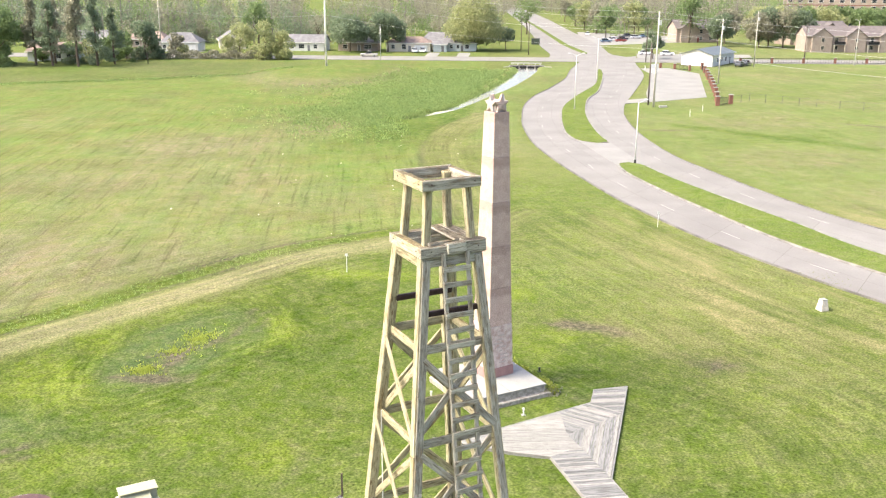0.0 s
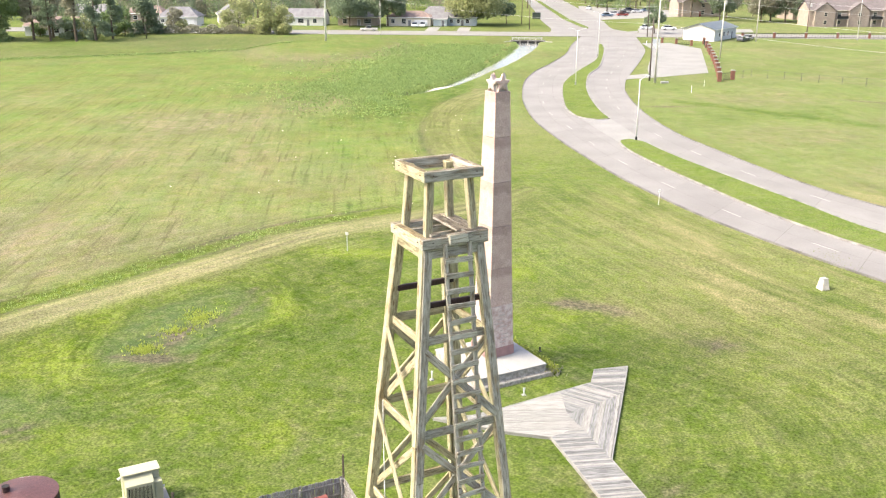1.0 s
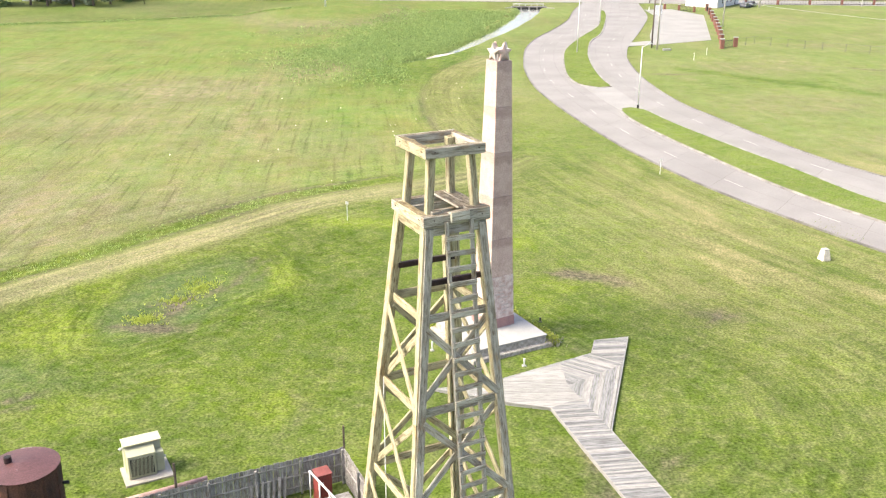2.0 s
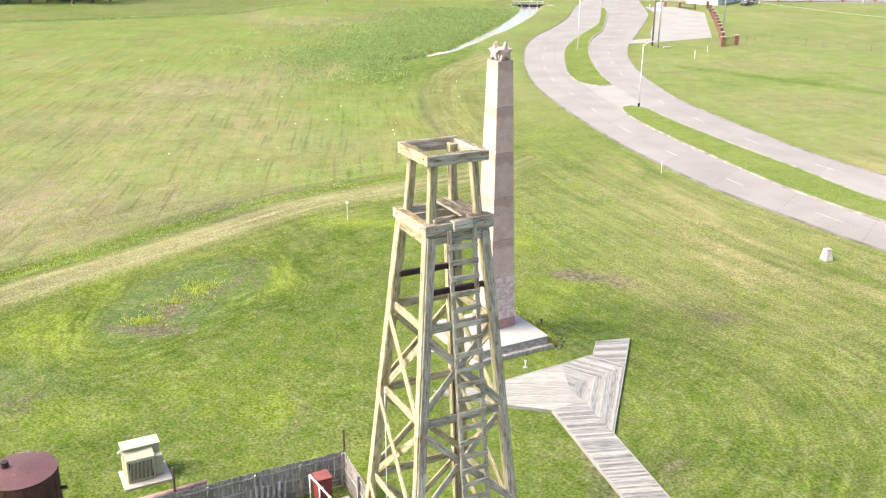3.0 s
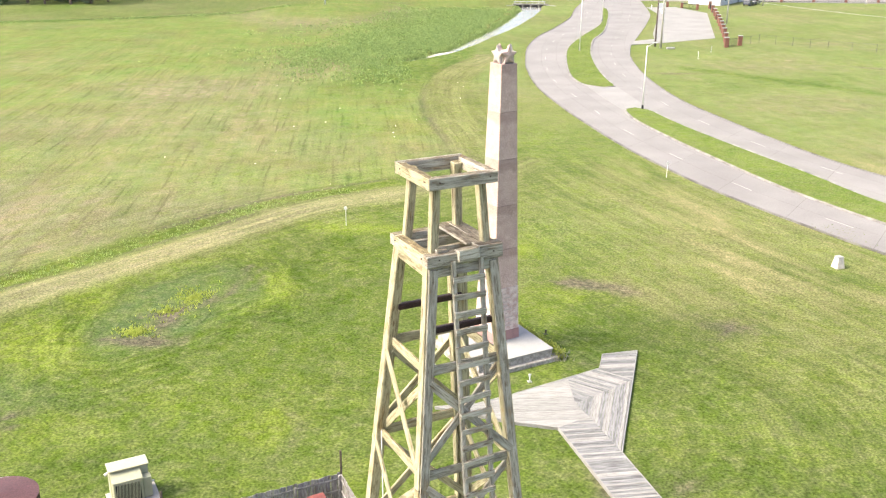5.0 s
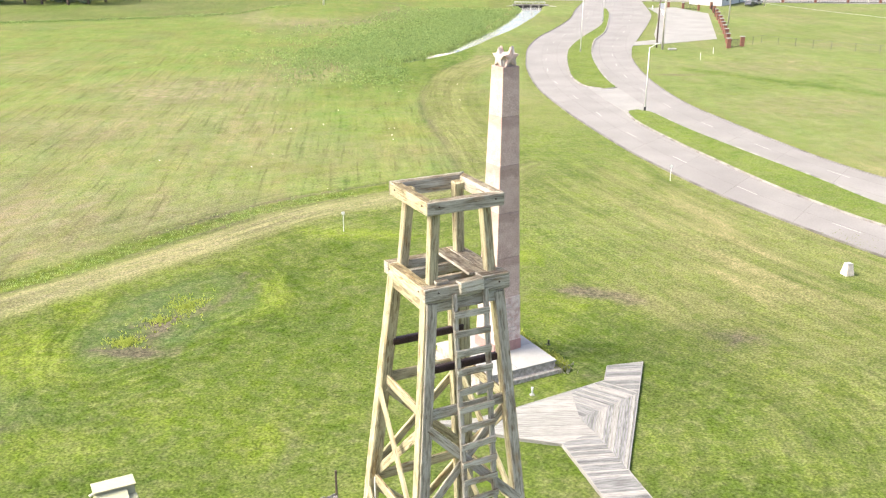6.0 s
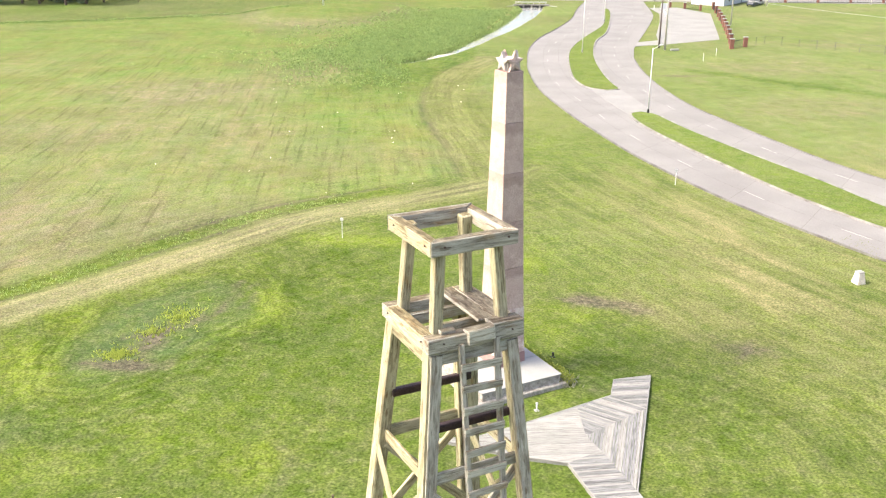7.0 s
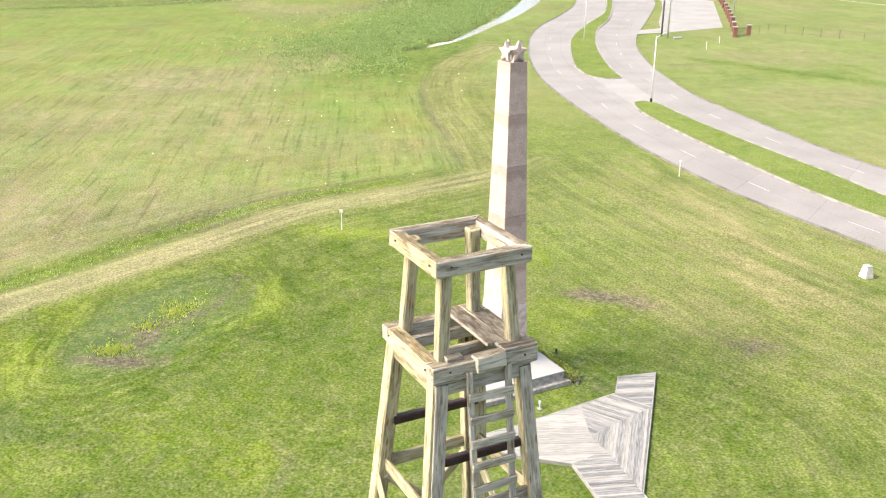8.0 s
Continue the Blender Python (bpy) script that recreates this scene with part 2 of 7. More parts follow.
def smooth_line(pts, step=2.0):
    """Catmull-Rom through the points, sampled about every step metres."""
    p = [np.array(q, float) for q in pts]
    p = [2 * p[0] - p[1]] + p + [2 * p[-1] - p[-2]]
    out = []
    for a, b, c, d in zip(p, p[1:], p[2:], p[3:]):
        n = max(1, int(np.linalg.norm(c - b) / step))
        for k in range(n):
            t = k / n
            out.append(0.5 * (2 * b + (c - a) * t + (2 * a - 5 * b + 4 * c - d) * t * t + (3 * b - a - 3 * c + d) * t ** 3))
    return np.array(out + [p[-2]])


def line_distance(x, y, pts):
    """Distance from each place to a polyline, and the share of the way along it."""
    best, where = np.full(x.shape, 1e9), np.zeros(x.shape)
    n = len(pts) - 1
    for k in range(n):
        a, b = pts[k], pts[k + 1]
        d = b - a
        s = np.clip(((x - a[0]) * d[0] + (y - a[1]) * d[1]) / (d @ d), 0, 1)
        r = np.hypot(x - a[0] - s * d[0], y - a[1] - s * d[1])
        closer = r < best
        best, where = np.where(closer, r, best), np.where(closer, (k + s) / n, where)
    return best, where


# ---- plan of the ground ----
EDGE_L = smooth_line([(23, 300), (17.7, 266.5), (14.9, 242.7), (10.1, 219.9), (6.1, 204), (3.7, 187.5), (3.1, 172), (3.2, 158.8), (4.7, 141.5), (7.75, 126.0), (9.95, 117.0),
                      (13.35, 104.7), (16.55, 95.8), (19.4, 88.8), (22.3, 83.0), (25.8, 76.9), (30.2, 69.8), (40.4, 55.2), (52, 40), (66, 24)], 1.5)
EDGE_R = smooth_line([(43, 320), (39.6, 302), (36.75, 258.6), (33.5, 237.6), (28.6, 213), (24.6, 194), (23.2, 185), (21.9, 171), (22.2, 151.4), (24.3, 133.6), (27.5, 121.5),
                      (31.1, 109.8), (34.7, 100.1), (39, 92.2), (49, 77), (61, 61), (76, 43)], 1.5)
MED1_L = smooth_line([(25.3, 270), (24.5, 262), (21.35, 231), (15.5, 207), (11.7, 189.5), (10.4, 178), (9.8, 162.7), (9.9, 153.2), (10.7, 147.5), (11.9, 143.2)], 1.5)
MED1_R = smooth_line([(26.5, 270), (26.1, 259), (24.3, 240.8), (20.9, 214.6), (17.55, 200), (15.8, 184.3), (15.2, 173), (15.2, 161.2), (15.7, 150), (16.8, 142.4)], 1.5)
MED2_L = smooth_line([(15.3, 127.4), (15.8, 121.4), (17.0, 116.0), (19.6, 107.6), (22.3, 99.9), (24.7, 93.2), (27.6, 86.4), (31.9, 78.6), (42, 63.4), (55, 46.4), (68, 30.4)], 1.5)
MED2_R = smooth_line([(19.0, 127), (19.8, 123.5), (22.0, 116.3), (26.4, 104.9), (30.8, 94.4), (35.1, 83.7), (45.4, 68.5), (58.4, 51.5), (71.4, 35)], 1.5)
CANAL = smooth_line([(5.5, 275), (5.1, 266), (2.5, 245), (-1.5, 222), (-5.6, 204), (-10.0, 185.5), (-13.6, 175.5), (-18, 168)], 2.0)
BERM = smooth_line([(-48, 30), (-41, 42), (-33.6, 54.4), (-31.2, 58.0), (-28.6, 61.4), (-25.7, 65.3), (-22.6, 69.9), (-19.1, 75.0), (-15.0, 79.9), (-10.2, 83.6), (-5.0, 87.9), (-0.5, 92.5), (3.0, 98)], 2.0)
DITCH = smooth_line([(-52, 33), (-44, 46), (-35.6, 58.8), (-33.0, 62.0), (-30.3, 66.0), (-27.4, 70.6), (-24.1, 75.5), (-20.3, 80.2), (-15.7, 83.9), (-11, 87.2)], 2.0)
TAN = smooth_line([(-1.5, 90), (-3.0, 98), (-4.6, 106), (-6.0, 112), (-7.6, 119), (-9.3, 130), (-9.9, 140), (-9.4, 153), (-7.0, 164), (-4.0, 173)], 2.0)


def ground_height(x, y):
    z = np.zeros_like(x)
    d, s = line_distance(x, y, BERM)
    z = z + 0.34 * np.exp(-(d / 2.9) ** 2) * np.clip((0.9 - s) * 4, 0, 1)
    d, s = line_distance(x, y, DITCH)
    z = z - 0.12 * np.exp(-(d / 1.5) ** 2) * np.clip((1 - s) * 5, 0, 1)
    z = z + 1.6 * np.clip(1 - np.hypot((x + 48) / 22, (y - 255) / 34) ** 2, 0, 1) ** 0.8
    d, s = line_distance(x, y, CANAL)
    wide = 3.1 - 2.4 * s
    z = z - 0.9 * np.clip((wide + 0.7 - d) / 1.2, 0, 1)
    near = np.clip(1 - line_distance(x, y, EDGE_R)[0] / 30, 0, 1)
    d = np.abs(y - (176 - 0.22 * (x - 40)))
    z = z - 0.5 * np.exp(-(d / 2.0) ** 2) * np.clip((x - 30) / 8, 0, 1)
    lumps = 0.06 * np.sin(x * 0.31 + 1.3 * np.sin(y * 0.17)) * np.sin(y * 0.27 + 0.8 * np.sin(x * 0.13))
    calm = np.clip((276 - y) / 10, 0, 1) * (1 - np.clip((x - 16) / 4, 0, 1) * np.clip((y - 176) / 8, 0, 1))
    return z + lumps * calm * (1 - near)


def in_band(x, y, left, right):
    """1 between two lines that run down the y axis."""
    l, r = left[np.argsort(left[:, 1])], right[np.argsort(right[:, 1])]
    xl, xr = np.interp(y, l[:, 1], l[:, 0]), np.interp(y, r[:, 1], r[:, 0])
    return np.minimum(x - xl, xr - x)

# ---- ground ----


def axis(stops):
    out = [stops[0][0]]
    for (a, step), (b, _) in zip(stops, stops[1:]):
        n = max(1, round((b - a) / step))
        out += [a + (b - a) * (k + 1) / n for k in range(n)]
    return np.array(out)


gx = axis([(-3000, 400), (-600, 30), (-220, 4), (-90, 1.2), (-45, 0.5), (45, 1.2), (110, 4), (260, 30), (600, 400), (3000, 0)])
gy = axis([(-1500, 200), (-100, 12), (20, 0.5), (110, 0.9), (200, 1.6), (330, 8), (600, 60), (1200, 600), (4200, 0)])
GX, GY = np.meshgrid(gx, gy)
GZ = ground_height(GX, GY)
road_in = np.maximum(in_band(GX, GY, EDGE_L, EDGE_R), -50)
road_in = np.where((GY < 24) | (GY > 318), -50, road_in)
GZ = np.where(road_in > -1.0, np.minimum(GZ, -0.05), GZ)


def soft(d, width):
    return np.exp(-(d / width) ** 2)


def spots(x, y, size, seed):
    """Smooth random patches of about that size, 0 to 1."""
    rng = np.random.default_rng(seed)
    v = np.zeros_like(x)
    for k in range(7):
        a, f, p = rng.uniform(0, 6.28), rng.uniform(0.6, 1.5) / size, rng.uniform(0, 6.28, 2)
        v += np.sin((x * math.cos(a) + y * math.sin(a)) * f + p[0] + 1.3 * np.sin((x * math.sin(a) - y * math.cos(a)) * f * 0.7 + p[1]))
    return np.clip(v / 7 * 1.4 + 0.5, 0, 1)


d_berm, s_berm = line_distance(GX, GY, BERM)
d_ditch, _ = line_distance(GX, GY, DITCH)
d_tan, _ = line_distance(GX, GY, TAN)
d_canal, s_canal = line_distance(GX, GY, CANAL)
# which side of the berm: the mown field lies beyond it
bl = BERM[np.argsort(BERM[:, 0])]
beyond = np.clip((GY - np.interp(GX, bl[:, 0], bl[:, 1], left=20)) / 3, 0, 1) * np.clip((6 - GX) / 4, 0, 1) * np.clip((in_band(GX, GY, EDGE_L, EDGE_R) * -1 - 2) / 3, 0, 1)
tl = TAN[np.argsort(TAN[:, 1])]
beyond = beyond * np.where(GY > 90, np.clip((np.interp(GY, tl[:, 1], tl[:, 0]) - 2.0 - GX) / 0.9, 0, 1), 1)
weedy = beyond * np.clip((GX + 34 - spots(GX, GY, 9, 4) * 12) / 10, 0, 1) * np.clip((GY - 125) / 25, 0, 1) * np.clip((262 - GY) / 20, 0, 1)
right = np.clip((GX * 0.55 + (GY - 58) * 0.5) / 14, 0, 1)
dry = (0.02 + 0.12 * spots(GX, GY, 9, 1)) * (1 - right) + right * (0.24 + 0.42 * spots(GX, GY * 1.3, 7, 1))
for cx, cy, rx, ry, amount in ((3.5, 92, 6, 5, 0.8), (17, 87, 5, 6, 0.45), (19, 73, 5, 4, 0.45), (48, 128, 16, 8, 0.5), (60, 146, 20, 5, 0.5), (56, 200, 16, 5, 0.5), (70, 150, 14, 6, 0.45), (33, 118, 6, 8, 0.35)):
    dry = np.maximum(dry, amount * soft(np.hypot((GX - cx) / rx, (GY - cy) / ry), 1) * (0.5 + spots(GX, GY, 3, 21)))
dry = dry * (1 - beyond) + beyond * (0.02 + 0.46 * np.clip(spots(GX, GY * 1.2, 11, 2) * 1.5 - 0.35, 0, 1) * np.clip((190 - GY) / 50, 0.1, 1) + 0.62 * np.clip((-14 - GX) / 16, 0, 1) * np.clip((106 - GY) / 24, 0, 1) * (0.6 + 0.6 * spots(GX, GY, 7, 53)) + 0.75 * soft(np.hypot((GX + 52) / 20, (GY - 128) / 20), 1) * spots(GX, GY, 8, 51) + 0.45 * soft(np.hypot((GX + 36) / 12, (GY - 106) / 14), 1) * spots(GX, GY, 6, 52))
d_mound = np.hypot((GX + 48) / 22, (GY - 255) / 34)
dry = np.maximum(dry, 0.75 * soft(d_mound - 0.95, 0.22) * (GY < 262))
dry = np.maximum(dry * (1 - weedy), 1.15 * soft(np.maximum(d_berm - 0.9, 0) + 0.4 * spots(GX, GY, 2, 8), 1.5) * np.clip((1.02 - s_berm) * 6, 0, 1))
near_side = np.clip((np.interp(GX, bl[:, 0], bl[:, 1], left=20) - GY) / 2, 0, 1)
dry = np.maximum(dry, 0.42 * near_side * soft(d_berm, 5.0))
dry = np.maximum(dry, 1.1 * soft(np.maximum(np.abs(d_tan - 0.6) - 1.2, 0), 2.4) * (1 - beyond) * (0.7 + 0.5 * spots(GX, GY, 4, 14)))
dry = dry * (1 - 0.9 * soft(d_ditch, 1.5))
lush_and_shade = 0.95 * soft(d_ditch, 1.7) + 0.7 * weedy + 0.35 * spots(GX, GY, 10, 3) * (1 - beyond)
# dark green right of the monument also paints in the obelisk's shadow
lush_and_shade = lush_and_shade + 0.5 * np.clip((-4 - GX) / 10, 0, 1) * np.clip((66 - GY) / 10, 0, 1) + 0.35 * soft(np.hypot((GX + 24) / 12, (GY - 54) / 9), 1) + 0.5 * soft(np.hypot(GX - 6, (GY - 53) * 1.2), 6)
lush_and_shade = lush_and_shade + 0.45 * soft(np.hypot((GX - 5) / 5.0, (GY - 56) / 4.0), 1)
lush_and_shade = np.clip(lush_and_shade * (1 - soft(d_berm, 2.4)), 0, 1)
dirt = np.zeros_like(GX)
for cx, cy, rx, ry, amount in ((-21.7, 50.9, 1.9, 0.55, 2.2), (-21.2, 54.6, 0.6, 1.4, 1.2), (-21.6, 53.0, 0.7, 0.6, 0.7), (-19.6, 57.6, 0.5, 0.9, 0.8), (5.4, 62.9, 1.3, 0.7, 1.6), (7.2, 62.5, 1.6, 0.5, 1.9), (8.9, 61.4, 1.0, 0.6, 1.4), (14.4, 56.0, 1.3, 0.9, 0.75), (12.2, 57.4, 1.2, 0.7, 0.35), (-2.0, 40.0, 1.0, 0.5, 0.3), (4.9, 38.6, 0.35, 2.6, 0.9), (5.6, 34.5, 0.4, 2.6, 0.8), (8.6, 37.6, 0.9, 1.2, 0.55), (5.3, 50.0, 0.7, 0.5, 0.5), (-9.5, 62, 2, 0.6, 0.2)):
    dirt += amount * soft(np.hypot((GX - cx) / rx, (GY - cy) / ry) + 0.5 * spots(GX, GY, 0.5, 9) - 0.25, 1)
dirt += 0.2 * beyond * np.clip(spots(GX, GY * 0.8, 6, 11) - 0.78, 0, 1) * 4
dirt += 0.3 * np.clip(1 - np.abs(d_canal - (3.4 - 2.4 * s_canal)) / 0.6, 0, 1)
dirt += 0.42 * soft(np.abs(d_berm - 0.6), 0.30) * np.clip(spots(GX, GY, 5, 12) * 2 - 0.3, 0, 1)
dirt += 0.55 * soft(np.abs(d_ditch - 1.6), 0.35) * beyond * np.clip(spots(GX, GY, 4, 54) * 1.8 - 0.4, 0, 1)
rim_tan = smooth_line(TAN[2:] - np.array([2.6, 0.0]), 2.0)
dirt += 0.28 * soft(line_distance(GX, GY, rim_tan)[0], 0.55) * np.clip(spots(GX, GY, 6, 72) * 1.8 - 0.3, 0, 1)
rim_tan = smooth_line([(-2.4, 97), (-5.5, 103.5), (-8.2, 111), (-9.6, 118)], 1.0)
dirt += 0.28 * soft(line_distance(GX, GY, rim_tan)[0], 0.4)
dirt = np.clip(dirt, 0, 1)
# bluish flattened grass round the muddy hollow, bright new growth in a ring about it and in streaks on the lawn
r_bog = np.hypot((GX + 22.0) * 0.94 + (GY - 57) * 0.18, ((GY - 57) * 0.94 - (GX + 22.0) * 0.34) / 1.35) + 2.2 * spots(GX, GY, 2.6, 65) - 1.1 + 0.5 * spots(GX, GY, 0.9, 66)
halo = soft(np.maximum(r_bog - 3.6, 0), 1.6) * (0.6 + 0.4 * spots(GX, GY, 3, 61))
halo = np.maximum(halo, 0.8 * soft(np.hypot((GX + 26.5) / 5.0, (GY - 44.5) / 4.0), 1) * spots(GX, GY, 3, 62))
yellow = 0.9 * soft(r_bog - 6.0, 1.1) * np.clip((GY - 52 - 0.5 * (GX + 22)) / 4, 0, 1) * (0.4 + 0.8 * spots(GX, GY, 1.8, 67))
for cx, cy, rx, ry, amount in ((-27.5, 50.0, 3.2, 4.5, 0.9), (-11.4, 41.6, 0.9, 1.6, 1.2), (-12.9, 41.3, 0.6, 1.5, 0.9), (-30.5, 46.0, 3.0, 3.0, 0.7), (-16.0, 44.5, 4.0, 3.0, 0.35), (-22.0, 40.5, 3.0, 2.4, 0.5),
                               (4.6, 60.8, 2.2, 1.4, 0.95), (1.4, 69.5, 1.6, 2.0, 0.75), (2.6, 58.0, 2.0, 2.0, 0.5), (-11.0, 73.5, 5.5, 1.3, 1.0), (-6.0, 36.5, 3.0, 1.6, 0.5), (9.0, 58.5, 3.5, 1.5, 0.3)):
    yellow = np.maximum(yellow, amount * soft(np.hypot((GX - cx) / rx, (GY - cy) / ry), 1) * (0.55 + 0.6 * spots(GX, GY, 1.6, 63)))
yellow = np.maximum(yellow, 0.5 * soft(d_ditch, 1.6))
yellow = np.clip(yellow + 0.2 * np.clip((-6 - GX) / 8, 0, 1) * np.clip((62 - GY) / 10, 0, 1) * np.clip(spots(GX, GY, 2.4, 64) * 1.6 - 0.4, 0, 1), 0, 1) * (1 - np.clip(halo, 0, 1))
# wheel marks
for pts, amount in ((((-18.6, 64.2), (-18.2, 62.0), (-18.4, 59.6), (-18.9, 57.6)), 0.75), (((-17.5, 63.6), (-17.0, 61.6), (-17.2, 59.4)), 0.45), (((-25.9, 40.9), (-25.2, 41.4), (-24.6, 42.2)), 0.9), (((-25.4, 40.1), (-24.6, 40.5)), 0.8),
                    (((14.9, 57.0), (14.3, 55.4), (13.3, 54.0)), 0.55), (((15.6, 56.2), (15.9, 55.2)), 0.4), (((-10.4, 43.0), (-9.9, 40.6), (-10.6, 38.2)), 0.30), (((-23.0, 54.4), (-21.4, 55.6), (-20.2, 56.2)), 0.8)):
    dirt = np.clip(dirt + amount * soft(line_distance(GX, GY, smooth_line(pts, 0.5))[0], 0.24), 0, 1)
d_edge, _ = line_distance(GX, GY, EDGE_L)
r_deck = np.hypot(GX - 4.0, GY - 43.0)
mow = np.stack([d_edge, d_berm, r_bog, r_deck], -1)
w_deck = np.clip((GX - 5) / 3, 0, 1) * np.clip((57 - GY) / 6, 0, 1)
w_right = np.clip((GX - 0.5) / 4, 0, 1) * (1 - w_deck) * np.clip((110 - GY) / 15, 0, 1)
w_bog = (0.25 + 0.5 * soft(r_bog - 6.5, 2.0)) * soft(np.maximum(r_bog - 6, 0), 7.0) * (1 - np.clip((GX + 8) / 4, 0, 1)) * (1 - soft(d_berm, 2.6))
w_berm = np.maximum(0.85 * soft(d_berm, 12.0) * (1 - np.clip(w_bog, 0, 1)) * np.clip((6 - GX) / 5, 0, 1), 0.8 * soft(d_tan, 6) * np.clip((GY - 92) / 6, 0, 1))
zone = np.stack([w_right, w_berm, w_bog, w_deck], -1)
mow[..., 1] = np.where((GY > 92) & (d_tan < d_berm), d_tan, d_berm)

GRASS = bpy.data.materials.new("grass_ground")
GRASS.use_nodes = True
gn, gl = GRASS.node_tree.nodes, GRASS.node_tree.links
gb = gn["Principled BSDF"]
gtc = gn.new("ShaderNodeTexCoord")
gat = gn.new("ShaderNodeAttribute")
gat.attribute_name = "cover"
gsep = gn.new("ShaderNodeSeparateColor")
gl.new(gat.outputs["Color"], gsep.inputs[0])


def gnoise(scale, detail=4, stretch=(1, 1, 1), rz=0.0):
    mp, no = gn.new("ShaderNodeMapping"), gn.new("ShaderNodeTexNoise")
    mp.inputs["Scale"].default_value, mp.inputs["Rotation"].default_value = stretch, (0, 0, radians(rz))
    mp.vector_type = "TEXTURE"
    gl.new(gtc.outputs["Object"], mp.inputs[0]), gl.new(mp.outputs[0], no.inputs["Vector"])
    no.inputs["Scale"].default_value, no.inputs["Detail"].default_value = scale, detail
    return no.outputs[0]


def gramp(src, stops):
    r = gn.new("ShaderNodeValToRGB")
    for k, (p, c) in enumerate(stops):
        e = r.color_ramp.elements[k] if k < 2 else r.color_ramp.elements.new(p)
        e.position, e.color = p, (*c, 1)
    gl.new(src, r.inputs[0])
    return r.outputs[0]


def gmath(op, a, b):
    m = gn.new("ShaderNodeMath")
    m.operation, m.use_clamp = op, True
    for k, v in enumerate((a, b)):
        if isinstance(v, (int, float)):
            m.inputs[k].default_value = v
        else:
            gl.new(v, m.inputs[k])
    return m.outputs[0]


def gmix(fac, a, b, blend="MIX"):
    m = gn.new("ShaderNodeMix")
    m.data_type, m.blend_type = "RGBA", blend
    if isinstance(fac, (int, float)):
        m.inputs[0].default_value = fac
    else:
        gl.new(fac, m.inputs[0])
    for k, v in ((6, a), (7, b)):
        if isinstance(v, tuple):
            m.inputs[k].default_value = (*v, 1)
        else:
            gl.new(v, m.inputs[k])
    return m.outputs[2]


def spread(value, amount, src):
    """value pushed up and down by a noise."""
    return gmath("ADD", value, gmath("MULTIPLY", gmath("SUBTRACT", src, 0.42), amount))


def attribute(name):
    a = gn.new("ShaderNodeAttribute")
    a.attribute_name = name
    sp = gn.new("ShaderNodeSeparateColor")
    gl.new(a.outputs["Color"], sp.inputs[0])
    return sp.outputs[0], sp.outputs[1], sp.outputs[2], a.outputs["Alpha"]


gpos = gn.new("ShaderNodeSeparateXYZ")
gl.new(gtc.outputs["Object"], gpos.inputs[0])


def scaled(v, f):
    m = gn.new("ShaderNodeMath")
    m.operation = "MULTIPLY"
    gl.new(v, m.inputs[0])
    m.inputs[1].default_value = f
    return m.outputs[0]


def flow(d, across, along, detail=3):
    """Streaks that follow the mower: quick change across its track, slow change along it."""
    cv, no = gn.new("ShaderNodeCombineXYZ"), gn.new("ShaderNodeTexNoise")
    for k, v in enumerate((scaled(d, across), scaled(gpos.outputs[0], along), scaled(gpos.outputs[1], along))):
        gl.new(v, cv.inputs[k])
    gl.new(cv.outputs[0], no.inputs["Vector"])
    no.inputs["Scale"].default_value, no.inputs["Detail"].default_value = 1.0, detail
    return no.outputs[0]


field = gat.outputs["Alpha"]
lawn = gmath("SUBTRACT", 1.0, field)
tracks, zones = attribute("mow"), attribute("zone")
tint = attribute("tint")
pale_green = attribute("pale_green")[0]
# field greens are paler and bluer than the lawn, distance haze mixed into them
base = gmix(field, gramp(gnoise(0.30, 6), [(0.35, (0.056, 0.090, 0.012)), (0.65, (0.079, 0.110, 0.018))]),
            gramp(gnoise(0.12, 7), [(0.36, (0.108, 0.172, 0.042)), (0.5, (0.126, 0.168, 0.044)), (0.64, (0.138, 0.150, 0.048))]))
# lifts meadow, verge and upper lawn to a brighter green
base = gmix(gmath("MULTIPLY", spread(pale_green, 0.5, gnoise(0.10, 6)), 0.9), base, gramp(gnoise(0.35, 6), [(0.3, (0.122, 0.186, 0.052)), (0.7, (0.166, 0.222, 0.074))]))
straw = gmix(field, gramp(gnoise(1.2, 5), [(0.3, (0.148, 0.150, 0.066)), (0.7, (0.196, 0.188, 0.096))]), gramp(gnoise(0.7, 6), [(0.3, (0.150, 0.139, 0.080)), (0.7, (0.205, 0.182, 0.124))]))
col = gmix(spread(gsep.outputs[0], 1.1, gnoise(0.5, 7, (1.3, 1.6, 1), -10)), base, straw)
col = gmix(gmath("MULTIPLY", spread(gsep.outputs[1], 1.0, gnoise(0.45, 6)), 0.88), col, gramp(gnoise(0.8, 6), [(0.3, (0.041, 0.080, 0.009)), (0.68, (0.064, 0.104, 0.014))]))
col = gmix(gmath("MULTIPLY", spread(tint[1], 0.9, gnoise(0.6, 6)), 0.85), col, gramp(gnoise(1.6, 6), [(0.3, (0.066, 0.102, 0.040)), (0.7, (0.092, 0.128, 0.056))]))
col = gmix(spread(tint[0], 1.5, flow(tracks[2], 0.9, 0.5, 6)), col, gramp(gnoise(0.9, 6), [(0.3, (0.095, 0.138, 0.018)), (0.7, (0.140, 0.178, 0.028))]))
col = gmix(spread(tint[3], 0.6, gnoise(0.5, 6)), col, gramp(gnoise(0.8, 6), [(0.3, (0.192, 0.190, 0.092)), (0.7, (0.238, 0.228, 0.124))]))
col = gmix(spread(gsep.outputs[2], 1.3, gnoise(1.6, 6)), col, gramp(gnoise(2.5, 5), [(0.3, (0.062, 0.056, 0.044)), (0.7, (0.150, 0.135, 0.100))]))
